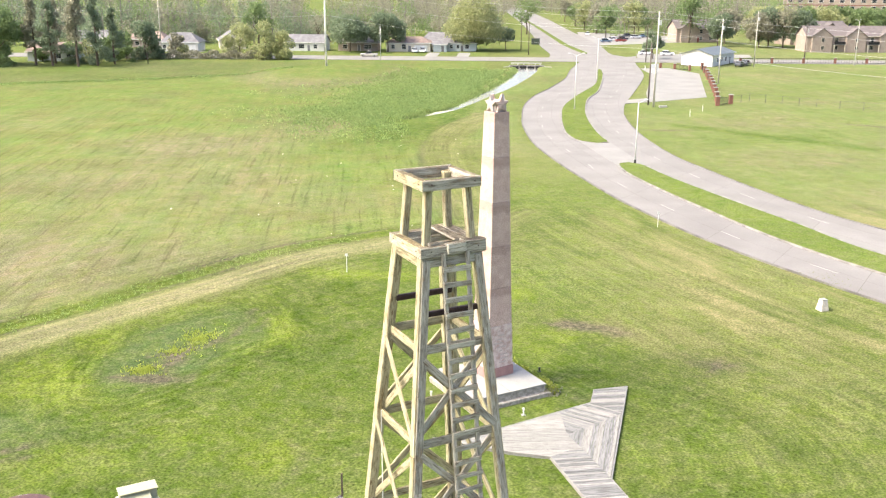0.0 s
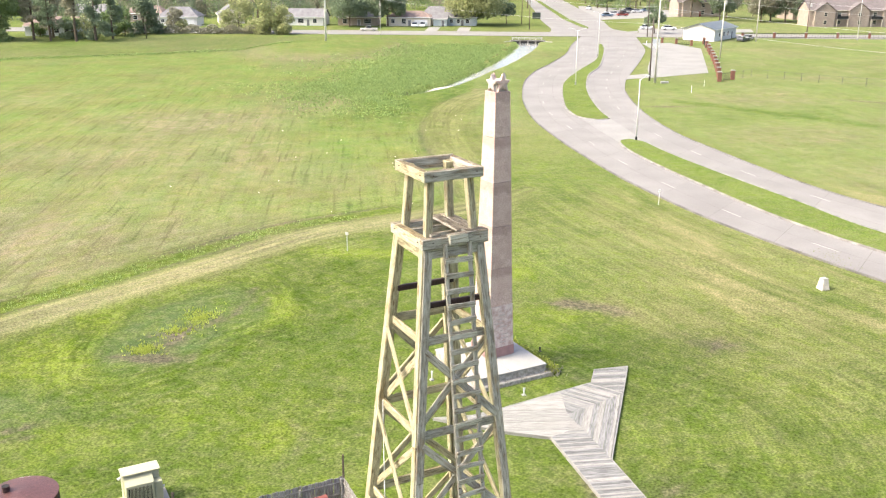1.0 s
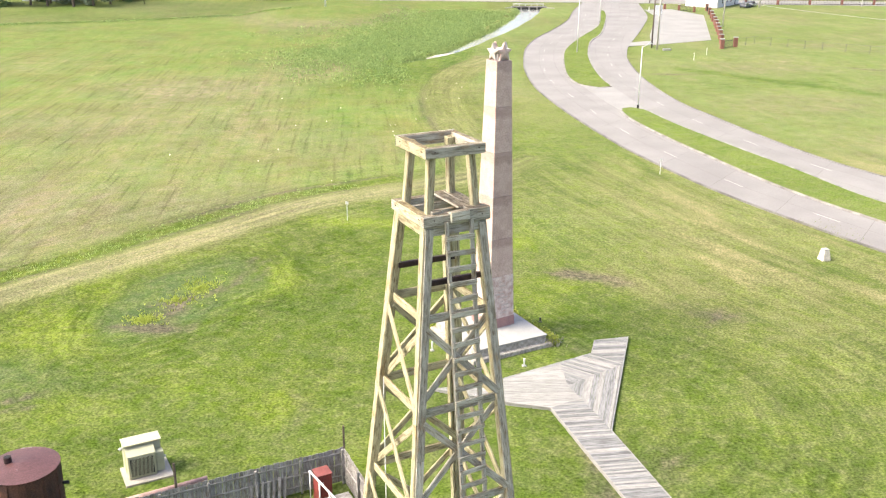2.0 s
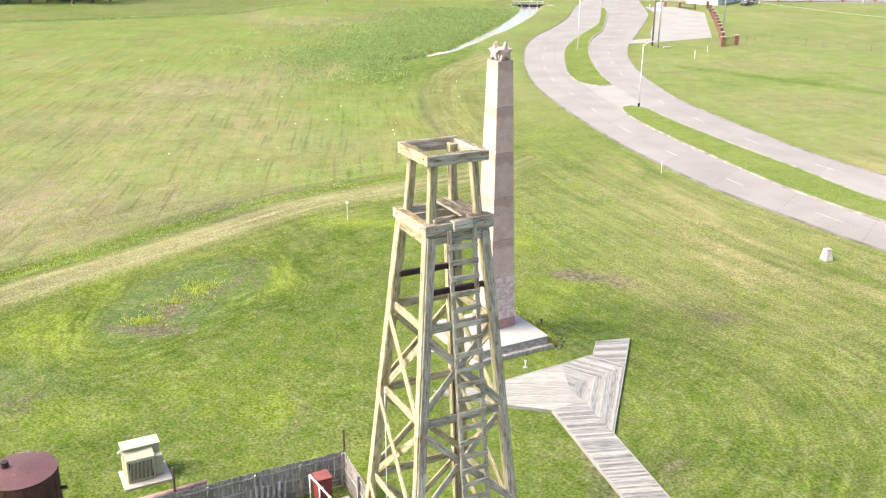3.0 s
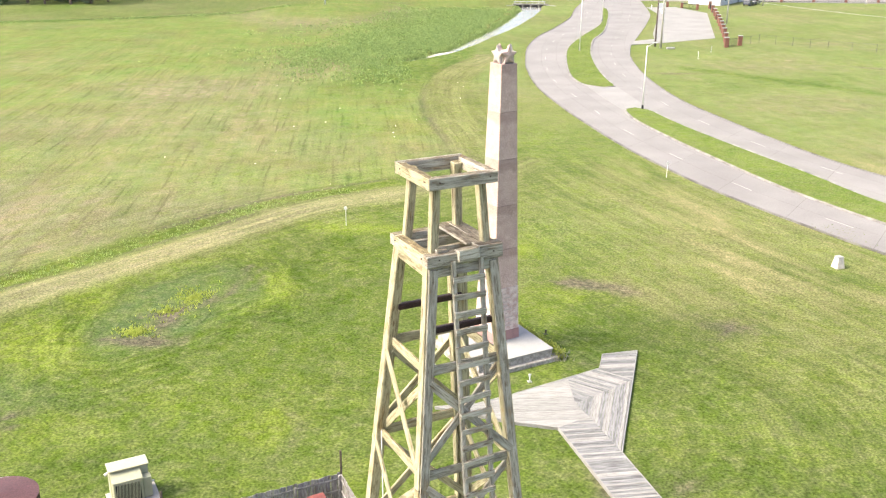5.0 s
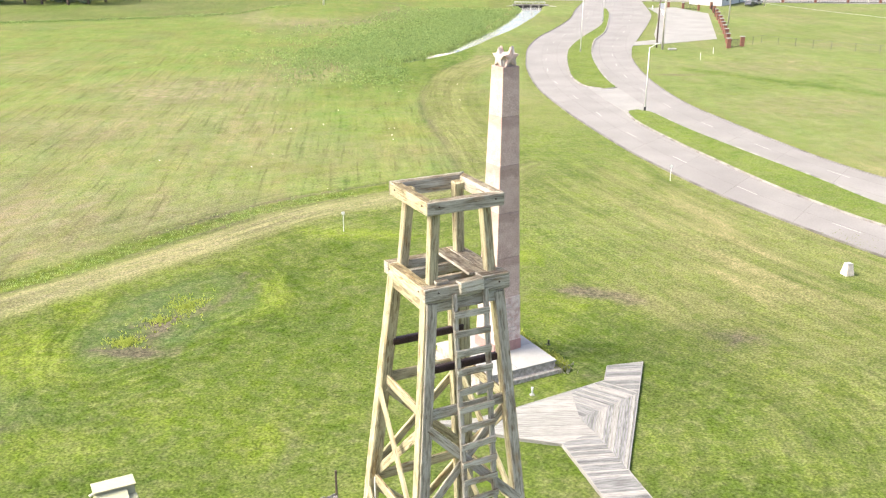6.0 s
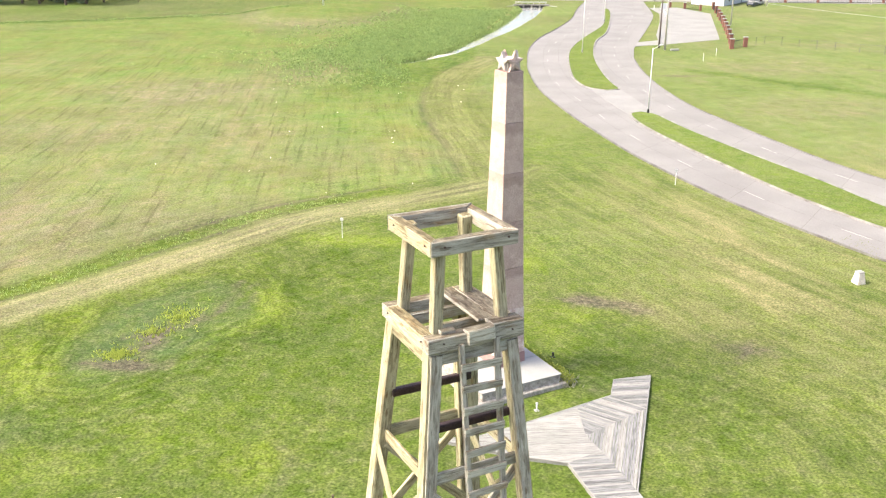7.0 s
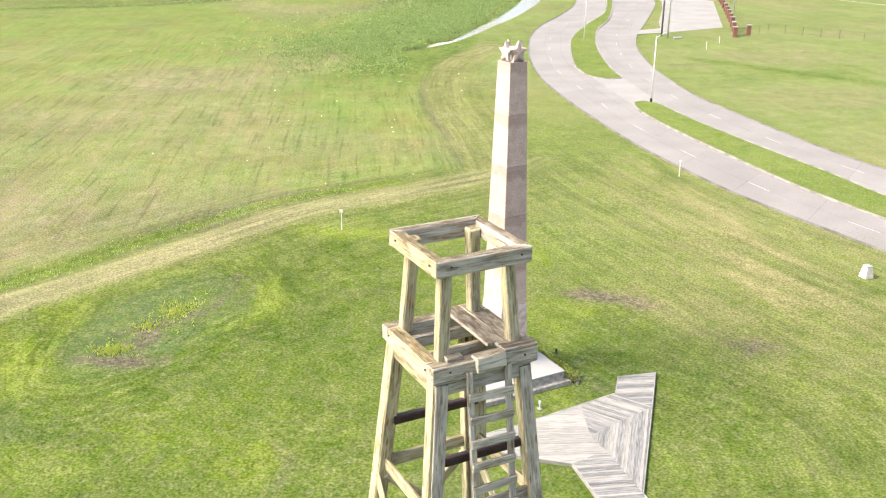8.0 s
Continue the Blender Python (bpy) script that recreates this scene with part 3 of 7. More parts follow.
# mower tracks: along the road, along the bank, round the hollow and round the boardwalk
for d, w, across, along, low, high in ((tracks[0], zones[0], 0.75, 0.05, 0.89, 1.09), (tracks[0], zones[0], 2.6, 0.16, 0.90, 1.09), (tracks[1], zones[1], 0.9, 0.05, 0.84, 1.12), (tracks[1], zones[1], 3.0, 0.14, 0.82, 1.12),
                                       (tracks[2], zones[2], 1.3, 0.16, 0.80, 1.16), (tracks[2], zones[2], 4.0, 0.5, 0.76, 1.18), (tracks[3], zones[3], 0.9, 0.10, 0.86, 1.10), (tracks[3], zones[3], 3.0, 0.2, 0.88, 1.10)):
    col = gmix(w, col, gramp(flow(d, across, along), [(0.38, (low, low * 1.02, low)), (0.62, (high, high * 0.985, high))]), "MULTIPLY")
pale = gramp(flow(tracks[0], 0.42, 0.07, 6), [(0.46, (0, 0, 0)), (0.62, (0.85, 0.85, 0.85))])
col = gmix(gmath("MULTIPLY", gmath("MULTIPLY", zones[0], tint[2]), pale), col, gramp(gnoise(0.9, 6), [(0.3, (0.168, 0.158, 0.078)), (0.7, (0.228, 0.200, 0.118))]))
# rows of the far field
rows = gramp(gnoise(2.0, 4, (1.0, 22.0, 1), 9), [(0.30, (0.68, 0.70, 0.66)), (0.43, (1.0, 1.0, 1.0)), (0.70, (1.14, 1.10, 1.10))])
col = gmix(gmath("MULTIPLY", gmath("SUBTRACT", field, 0.76), 3.4), col, rows, "MULTIPLY")
wide = gramp(gnoise(0.55, 4, (1.0, 14.0, 1), 9), [(0.38, (0.93, 0.98, 0.92)), (0.62, (1.08, 1.02, 1.06))])
col = gmix(field, col, wide, "MULTIPLY")
# clumps and tufts
for sc, detail, low, high, w in ((0.13, 6, 0.90, 1.10, 0.9), (1.6, 6, 0.87, 1.12, 0.9), (7.0, 7, 0.62, 1.32, 1.0)):
    col = gmix(w, col, gramp(gnoise(sc, detail), [(0.34, (low, low * 1.03, low * 0.98)), (0.66, (high, high * 0.98, high * 0.97))]), "MULTIPLY")
blades = gramp(gnoise(9.0, 6, (1.8, 0.8, 1), 40), [(0.36, (0.80, 0.84, 0.76)), (0.64, (1.16, 1.13, 1.12))])
col = gmix(gmath("SUBTRACT", 0.9, field), col, blades, "MULTIPLY")
gl.new(col, gb.inputs["Base Color"])
gb.inputs["Roughness"].default_value, gb.inputs["Specular IOR Level"].default_value = 1.0, 0.02
gbp = gn.new("ShaderNodeBump")
gbp.inputs["Strength"].default_value, gbp.inputs["Distance"].default_value = 0.8, 0.12
gl.new(gnoise(4.0, 6), gbp.inputs["Height"]), gl.new(gbp.outputs[0], gb.inputs["Normal"])

# the meadow beyond the road
far_right = np.clip((GX - np.interp(GY, np.sort(EDGE_R[:, 1]), EDGE_R[np.argsort(EDGE_R[:, 1]), 0])) / 4, 0, 1) * np.clip((GY - 70) / 20, 0, 1)
lush_and_shade = np.clip(lush_and_shade + 0.06 * far_right * (0.55 + 0.45 * spots(GX, GY * 0.7, 14, 31)) * (1 - np.clip(dry - 0.3, 0, 1)), 0, 1)
STRIP = np.array([(30.1, 163.2), (37.7, 156.9), (47.7, 148.1), (56.7, 140.2), (80, 120)])
strip = far_right * soft(line_distance(GX, GY, STRIP)[0], 2.2)
for cx, cy, rx, ry, amount in ((37, 143.5, 6, 4.5, 0.7), (44, 129, 7, 5, 0.75), (68, 198, 16, 5, 0.8), (30, 152, 4, 3, 0.55), (46, 157, 9, 2.6, 0.5), (58, 134, 6, 3, 0.5)):
    dry = np.maximum(dry, amount * far_right * soft(np.hypot((GX - cx) / rx, (GY - cy) / ry), 1) * (0.55 + 0.7 * spots(GX, GY, 4, 41)))
dry = dry * (1 - strip)
lush_and_shade = np.clip(lush_and_shade * (1 - far_right * np.clip(dry * 1.5 - 0.15, 0, 1)) + 0.4 * strip, 0, 1)
past = GY - (214.6 + 0.60 * (GX + 119.7) + 2.0 * np.sin(GX * 0.09))
band = np.clip((-48 - GX) / 10, 0, 1) * np.clip(past / 4, 0, 1) * np.clip((286 - GY) / 6, 0, 1)
dry = np.maximum(dry, band * (0.1 + 0.35 * spots(GX, GY, 8, 35)))
lush_and_shade = np.clip(lush_and_shade + 0.9 * np.clip((-48 - GX) / 10, 0, 1) * soft(past, 3.0) + band * (0.35 + 0.3 * spots(GX, GY, 7, 38)), 0, 1)
GUTTER = np.array([(40, 178), (45.3, 174.4), (55.5, 171), (65.5, 163.9), (90, 150)])
dirt = np.clip(dirt + 0.75 * soft(line_distance(GX, GY, GUTTER)[0], 0.7) * np.clip(spots(GX, GY, 3, 42) * 1.6 - 0.2, 0, 1) + band * 0.22 * spots(GX, GY, 10, 36) + 0.5 * np.clip((-48 - GX) / 10, 0, 1) * soft(past - 1.5, 1.2) * spots(GX, GY, 6, 37) + 0.5 * np.clip((GX - 36) / 8, 0, 1) * soft(GY - 164 + 0.16 * (GX - 50), 1.2) * spots(GX, GY, 6, 33) + 0.7 * soft(np.hypot((GX - 27) / 4, (GY - 157.5) / 0.9), 1), 0, 1)

ny, nx = GX.shape
idx = np.arange(nx * ny).reshape(ny, nx)
faces = np.stack([idx[:-1, :-1], idx[:-1, 1:], idx[1:, 1:], idx[1:, :-1]], -1).reshape(-1, 4)
gme = bpy.data.meshes.new("ground")
gme.from_pydata(np.stack([GX, GY, GZ], -1).reshape(-1, 3), [], faces.tolist())
pale_bank = np.clip(soft(np.maximum(d_berm - 0.9, 0), 0.9) * np.clip((1.0 - s_berm) * 5, 0, 1) * (0.75 + 0.5 * spots(GX, GY, 3, 71)), 0, 1)
bare = np.clip((GX - 6) / 8, 0, 1) * np.clip((GY - 54) / 6, 0, 1)
verge = np.clip((GY - 128) / 20, 0, 1) * np.clip((in_band(GX, GY, TAN + np.array([3.5, 0.0]), EDGE_L)) / 2, 0, 1) * (GY < 172) + np.clip((GY - 160) / 12, 0, 1) * np.clip(in_band(GX, GY, CANAL, EDGE_L) / 2, 0, 1) * (GY < 292)
COVERS = {"cover": np.stack([np.clip(dry, 0, 1.2), lush_and_shade, dirt, np.clip(np.maximum(beyond * (1 - weedy) * (1 - soft(d_berm, 3.5)) * np.clip((240 - GY) / 90, 0.0, 1) * 0.24 + 0.76 * beyond * (1 - soft(d_berm, 3.5)), np.maximum(0.76 * far_right, 0.76 * np.clip(verge, 0, 1))), 0, 1)], -1),
          "mow": mow, "zone": np.clip(zone, 0, 1), "pale_green": np.stack([np.clip(0.9 * far_right + np.clip(verge, 0, 1) + 0.5 * weedy + 0.45 * np.clip((GY - 60) / 18, 0, 1) * np.clip((GX + 1) / 5, 0, 1), 0, 1)] * 4, -1), "tint": np.stack([yellow, np.clip(halo, 0, 1), bare, pale_bank], -1)}


def lay_cover(me, arrays):
    """Writes what grows where onto the points of a mesh."""
    for key, a in arrays.items():
        at_ = me.attributes.new(key, "FLOAT_COLOR", "POINT")
        at_.data.foreach_set("color", a.reshape(-1).astype(np.float32))


def cover_at(x, y):
    """The same, read between the points of the grid."""
    i, j = np.clip(np.searchsorted(gx, x) - 1, 0, len(gx) - 2), np.clip(np.searchsorted(gy, y) - 1, 0, len(gy) - 2)
    u, v = ((x - gx[i]) / (gx[i + 1] - gx[i]))[:, None], ((y - gy[j]) / (gy[j + 1] - gy[j]))[:, None]
    return {k: a[j, i] * (1 - u) * (1 - v) + a[j, i + 1] * u * (1 - v) + a[j + 1, i] * (1 - u) * v + a[j + 1, i + 1] * u * v for k, a in COVERS.items()}


lay_cover(gme, COVERS)
gme.shade_smooth()
gme.materials.append(GRASS)
ground = tagged(new("ground", gme), "mown green and dry yellow grassland with bare patches", "ground", kind="structure")

# ---- roads ----
ROADMAT = mat("worn_concrete_road", (0.215, 0.204, 0.192), 0.9, 0, 0.10, 0.16, 9, 0.2, second=(0.178, 0.166, 0.157), coords="Object")
rn, rl = ROADMAT.node_tree.nodes, ROADMAT.node_tree.links
uvn = rn.new("ShaderNodeUVMap")
rbr = rn.new("ShaderNodeTexBrick")
rbr.offset, rbr.squash = 0.0, 1.0
rbr.inputs["Color1"].default_value, rbr.inputs["Color2"].default_value, rbr.inputs["Mortar"].default_value = (1, 1, 1, 1), (0.93, 0.93, 0.93, 1), (0.70, 0.68, 0.66, 1)
rbr.inputs["Scale"].default_value, rbr.inputs["Brick Width"].default_value, rbr.inputs["Row Height"].default_value, rbr.inputs["Mortar Size"].default_value = 1.0, 9.0, 3.9, 0.035
rl.new(uvn.outputs[0], rbr.inputs["Vector"])
rmx = rn.new("ShaderNodeMix")
rmx.data_type, rmx.blend_type = "RGBA", "MULTIPLY"
rmx.inputs[0].default_value = 1.0
rhs = next(k for k in rn if k.type == "HUE_SAT")
rl.new(rhs.outputs[0], rmx.inputs[6]), rl.new(rbr.outputs[0], rmx.inputs[7]), rl.new(rmx.outputs[2], rn["Principled BSDF"].inputs["Base Color"])


def ribbon(name, left, right, z, material, cols=8, thick=0.15):
    """A road between two edge lines of the same number of points, with UVs in metres along and across."""
    n = len(left)
    verts, uvs, along = [], [], 0.0
    for k in range(n):
        if k:
            along += float(np.linalg.norm((left[k] + right[k]) / 2 - (left[k - 1] + right[k - 1]) / 2))
        w = float(np.linalg.norm(right[k] - left[k]))
        for c in range(cols + 1):
            p = left[k] + (right[k] - left[k]) * c / cols
            verts.append((p[0], p[1], z)), uvs.append((along, w * c / cols))
    fs = []
    for k in range(n - 1):
        for c in range(cols):
            a = k * (cols + 1) + c
            fs.append((a, a + cols + 1, a + cols + 2, a + 1))
    top = len(verts)
    rim = [k * (cols + 1) for k in range(n)] + [k * (cols + 1) + cols for k in reversed(range(n))]
    for i in rim:
        verts.append((verts[i][0], verts[i][1], z - thick)), uvs.append(uvs[i])
    for k in range(len(rim)):
        q = (k + 1) % len(rim)
        fs.append((rim[k], rim[q], top + q, top + k))
    me = bpy.data.meshes.new(name)
    me.from_pydata(verts, [], fs)
    layer = me.uv_layers.new(name="UVMap")
    for lp in me.loops:
        layer.data[lp.index].uv = uvs[lp.vertex_index]
    me.materials.append(material)
    bm = bmesh.new()
    bm.from_mesh(me)
    bmesh.ops.recalc_face_normals(bm, faces=bm.faces)
    bm.to_mesh(me)
    bm.free()
    return new(name, me)


def resample(line, n):
    d = np.r_[0, np.cumsum(np.linalg.norm(np.diff(line, axis=0), axis=1))]
    s = np.linspace(0, d[-1], n)
    return np.stack([np.interp(s, d, line[:, 0]), np.interp(s, d, line[:, 1])], -1)


def stations(left, right, ys):
    l, r = left[np.argsort(left[:, 1])], right[np.argsort(right[:, 1])]
    return np.stack([np.interp(ys, l[:, 1], l[:, 0]), ys], -1), np.stack([np.interp(ys, r[:, 1], r[:, 0]), ys], -1)


road = ribbon("road", *[resample(e, 240) for e in (EDGE_L, EDGE_R)], 0.03, ROADMAT, 12)
tagged(road, "curving divided road of worn grey concrete", "road", kind="structure")
street = ribbon("street", np.array([(x, 295.0) for x in range(-600, 620, 20)], float), np.array([(x, 310.5) for x in range(-600, 620, 20)], float), 0.06, ROADMAT, 4)
tagged(street, "straight cross street of grey concrete", "road", kind="structure")
av_l, av_r = smooth_line([(13, 308), (14.4, 322), (12, 370), (10.4, 450), (4.7, 611), (-10, 900)], 8), smooth_line([(46, 308), (35.5, 322), (35, 373), (30.5, 477), (22.4, 661), (8, 900)], 8)
avenue = ribbon("avenue", resample(av_l, 60), resample(av_r, 60), 0.066, ROADMAT, 4)
tagged(avenue, "straight avenue running away between trees", "road", kind="structure")


def island(name, left, right, z, label):
    """A raised median: a kerb ring with its own top and a grass fill inside."""
    n = 90
    L, R = resample(left, n), resample(right, n)
    mid = (L + R) / 2
    ring, inner = [], []
    for k in range(n):
        w = R[k] - L[k]
        far = min(k, n - 1 - k)
        pinch = math.sqrt(max(0.0, 1 - max(0.0, 1 - far / 2.0) ** 2)) * 0.96 + 0.04
        ring.append((mid[k] - w / 2 * pinch, mid[k] + w / 2 * pinch))
        half = max(0.02, np.linalg.norm(w) / 2 * pinch - 0.28) / (np.linalg.norm(w) / 2)
        inner.append((mid[k] - w / 2 * half, mid[k] + w / 2 * half))
    out = [a for a, b in ring] + [b for a, b in reversed(ring)]
    ins = [a for a, b in inner] + [b for a, b in reversed(inner)]
    m = len(out)
    verts = [(*p, z - 0.1) for p in out] + [(*p, z + 0.13) for p in out] + [(*p, z + 0.13) for p in ins] + [(*p, z + 0.05) for p in ins]
    fs = []
    for k in range(m):
        q = (k + 1) % m
        for r in range(3):
            fs.append((r * m + k, r * m + q, (r + 1) * m + q, (r + 1) * m + k))
    kb = bpy.data.meshes.new("kerb")
    kb.from_pydata(verts, [], fs)
    kb.materials.append(KERB)
    top = tagged(new(name), label, "median", kind="structure")
    ko = new("kerb", kb)
    ko.parent = top
    gv = [(*p, z + 0.115) for p in ins]
    gm = bpy.data.meshes.new("grass_fill")
    gm.from_pydata(gv, [], [(k, k + 1, m - 2 - k, m - 1 - k) for k in range(n - 1)])
    lay_cover(gm, {"cover": np.tile((0.12, 0.2, 0.0, 0.0), (m, 1)), "mow": np.zeros((m, 4)), "zone": np.zeros((m, 4)), "tint": np.tile((0.15, 0.0, 0.0, 0.0), (m, 1)), "pale_green": np.full((m, 4), 0.6)})
    gm.materials.append(GRASS)
    go = new("grass_fill", gm)
    go.parent = top
    return top


island("median_1", MED1_L, MED1_R, 0.03, "long grass median with a pale concrete kerb")
island("median_2", MED2_L, MED2_R, 0.03, "curved grass median with a stained concrete kerb")
island("median_3", np.array([(25.2, 326), (20.5, 371), (12.5, 535), (2, 700)], float), np.array([(28.2, 326), (23.5, 371), (15.2, 535), (5, 700)], float), 0.066, "narrow grass median in the avenue")


def outer_kerb(name, line, side, y0, y1, wide=0.15, high=0.11):
    pts = [p for p in line if y0 <= p[1] <= y1]
    bm = bmesh.new()
    rows = []
    for k, p in enumerate(pts):
        d = pts[min(k + 1, len(pts) - 1)] - pts[max(k - 1, 0)]
        nrm = np.array([-d[1], d[0]]) / np.linalg.norm(d) * side
        q = p + nrm * wide
        rows.append([bm.verts.new((*a, b)) for a, b in ((p, 0.0), (p, high), (q, high + 0.008), (q, -0.1))])
    for a, b in zip(rows, rows[1:]):
        for k in range(3):
            bm.faces.new((a[k], a[k + 1], b[k + 1], b[k]))
    bmesh.ops.recalc_face_normals(bm, faces=bm.faces)
    ob = link_bm(name, bm, KERB_STAINED)
    return tagged(ob, "low stained concrete road kerb", "kerb", kind="structure")


outer_kerb("kerb_left", EDGE_L, -1, 24, 292)
outer_kerb("kerb_right", EDGE_R, 1, 44, 176)


LINE_PAINT = mat("worn_line_paint", (0.345, 0.335, 0.31), 0.8, 0, 0.25, 4, 20, 0.1, second=(0.235, 0.222, 0.21))


def dashes(centre, first, gap=12.2, length=3.0):
    d = np.r_[0, np.cumsum(np.linalg.norm(np.diff(centre, axis=0), axis=1))]
    at = first
    while at + length < d[-1]:
        p = [np.array([np.interp(s, d, centre[:, 0]), np.interp(s, d, centre[:, 1])]) for s in (at, at + length)]
        t = p[1] - p[0]
        bm = box_bm((0, 0, 0), (length, 0.11, 0.008))
        ob = part("lane_marking", bm, LINE_PAINT, road)
        ob.matrix_basis = pose(*((p[0] + p[1]) / 2), 0.036, 0, 0, math.degrees(math.atan2(t[1], t[0])))
        at += gap


ys = np.arange(262, 45, -1.0)
l1, r1 = stations(EDGE_L, np.vstack([MED1_L, MED2_L]), ys)
dashes((l1 + r1) / 2, 4.0)
l2, r2 = stations(np.vstack([MED1_R, MED2_R]), EDGE_R, ys)
dashes((l2 + r2) / 2, 9.0)

# ---- canal ----
WATER = mat("still_water", (0.30, 0.30, 0.27), 0.12, 0, 0.05, 0.3, 2.0, 0.05, spec=0.6)
canal_n = np.array([(-(b - a)[1], (b - a)[0]) / np.linalg.norm(b - a) for a, b in zip(CANAL, CANAL[1:])] + [(1.0, 0.3)])
half = np.linspace(3.6, 1.4, len(CANAL))[:, None]
water = ribbon("water", CANAL - canal_n * half, CANAL + canal_n * half, -0.42, WATER, 2, 0.1)
tagged(water, "still pale water reflecting the sky in a drainage canal", "water", kind="structure")

# pale silt left where the water ends
silt = bmesh.new()
sr = random.Random(17)
rim_t, rim_b = [], []
for k in range(22):
    a = k * math.tau / 22
    u, v = 4.6 * math.cos(a) * sr.uniform(0.8, 1.05), 1.0 * math.sin(a) * sr.uniform(0.7, 1.15)
    x, y = -12.6 + 0.53 * u - 0.85 * v, 177.9 + 0.85 * u + 0.53 * v
    rim_t.append(silt.verts.new((x, y, -0.30 + sr.uniform(-0.03, 0.03)))), rim_b.append(silt.verts.new((x, y, -0.95)))
mid = silt.verts.new((-12.6, 177.9, -0.2))
for k in range(22):
    q = (k + 1) % 22
    silt.faces.new((mid, rim_t[k], rim_t[q])), silt.faces.new((rim_t[q], rim_t[k], rim_b[k], rim_b[q]))
bmesh.ops.recalc_face_normals(silt, faces=silt.faces)
tagged(link_bm("silt_bar", silt, mat("dried_silt", (0.52, 0.49, 0.44), 0.9, 0, 0.15, 0.8, 6, 0.4, second=(0.34, 0.31, 0.27)), True), "pale dried silt bar at the end of the canal", "silt", kind="structure")

# ---- derrick ----
DC, DTH = (-0.835, 15.955), radians(-13.5)
derrick = thing("derrick", "tall weathered wooden oil derrick tower with a ladder", "derrick", (*DC, 0), math.degrees(DTH) + 45)
# local axes: the four faces look along +-x and +-y; corner names in local sides
SQ = math.sqrt(0.5)
CORNERS = {"f": (-1, -1), "r": (1, -1), "b": (1, 1), "l": (-1, 1)}


def leg_at(c, z, inset=0.0):
    a = (0.96 + 0.123 * (19.2 - z)) * SQ - inset
    return Vector((CORNERS[c][0] * a, CORNERS[c][1] * a, z))


for c in "frbl":
    sx, sy = CORNERS[c]
    ref = Vector((0, sy, 0))
    cuts = [19.09, 15.05, 9.9, 4.9, -0.1]
    for a, b in zip(cuts, cuts[1:]):
        # a square post with a facing board on the ladder side, its seam showing near the corner
        into = Vector((-sx * 0.018, 0, 0))
        if c in "fr":
            timber("leg", leg_at(c, a - 0.004, 0.10) + Vector((0, 0.022, 0)), leg_at(c, b, 0.10) + Vector((0, 0.022, 0)), 0.20, 0.155, derrick, TIMBER, ref, bevel=0.012)
        else:
            timber("leg", leg_at(c, a - 0.004, 0.10), leg_at(c, b, 0.10), 0.20, 0.20, derrick, TIMBER, ref, bevel=0.015)
    if c in "fr":
        splits = [19.04, 14.3, 10.2, 5.3, -0.1] if c == "f" else [19.04, 12.2, 7.4, 2.6, -0.1]
        for a, b in zip(splits, splits[1:]):
            timber("facing_board", leg_at(c, a - 0.006, 0.10) + into + Vector((0, -0.080, 0)), leg_at(c, b, 0.10) + into + Vector((0, -0.080, 0)), 0.162, 0.04, derrick, TIMBER_GREY_SHADED, ref, bevel=0.006, wobble=0.005)
    if c == "b":
        for off, wide_ in ((-0.145, 0.05), (-0.235, 0.035)):
            for a, b in zip(cuts, cuts[1:]):
                timber("facing_board", leg_at(c, a - 0.006, 0.10) + Vector((off, -0.03, 0)), leg_at(c, b, 0.10) + Vector((off, -0.03, 0)), wide_, 0.14, derrick, TIMBER, ref, bevel=0.006)
FACES = {"front": ("f", "r"), "right": ("r", "b"), "back": ("b", "l"), "left": ("l", "f")}


def on_face(face, s, z, out=0.0):
    a, b = FACES[face]
    p = leg_at(a, z, 0.05).lerp(leg_at(b, z, 0.05), s)
    n = Vector({"front": (0, -1, 0), "right": (1, 0, 0), "back": (0, 1, 0), "left": (-1, 0, 0)}[face])
    return p + n * out, n


LEVELS = [17.2, 15.25, 13.05, 10.6, 7.9, 5.0, 2.1]
for face in FACES:
    for z in LEVELS:
        p, n = on_face(face, 0.04, z, -0.075)
        q, _ = on_face(face, 0.96, z, -0.075)
        # grey on the front face paints its shade; the others keep the sunlit tone
        timber("girt", p, q, 0.05, 0.19, derrick, TIMBER_GREY_SHADED if face == "front" else TIMBER, (0, 0, 1))
    for k, (z1, z0) in enumerate(zip(LEVELS, LEVELS[1:])):
        for s0, s1, out in ((0.05, 0.95, 0.03), (0.95, 0.05, -0.14)):
            p, n = on_face(face, s0, z1 - 0.16, out)
            q, _ = on_face(face, s1, z0 + 0.14, out)
            timber("brace", p, q, 0.045, 0.15, derrick, TIMBER_GREY_SHADED if face == "front" else TIMBER, n.cross(q - p))
for face in ("front", "back"):
    p, n = on_face(face, 0.06, 17.9, -0.14)
    q, _ = on_face(face, 0.94, 17.9, -0.14)
    timber("steel_beam", p, q, 0.10, 0.115, derrick, STEEL_DARK, (0, 0, 1), "dark rusted steel beam")
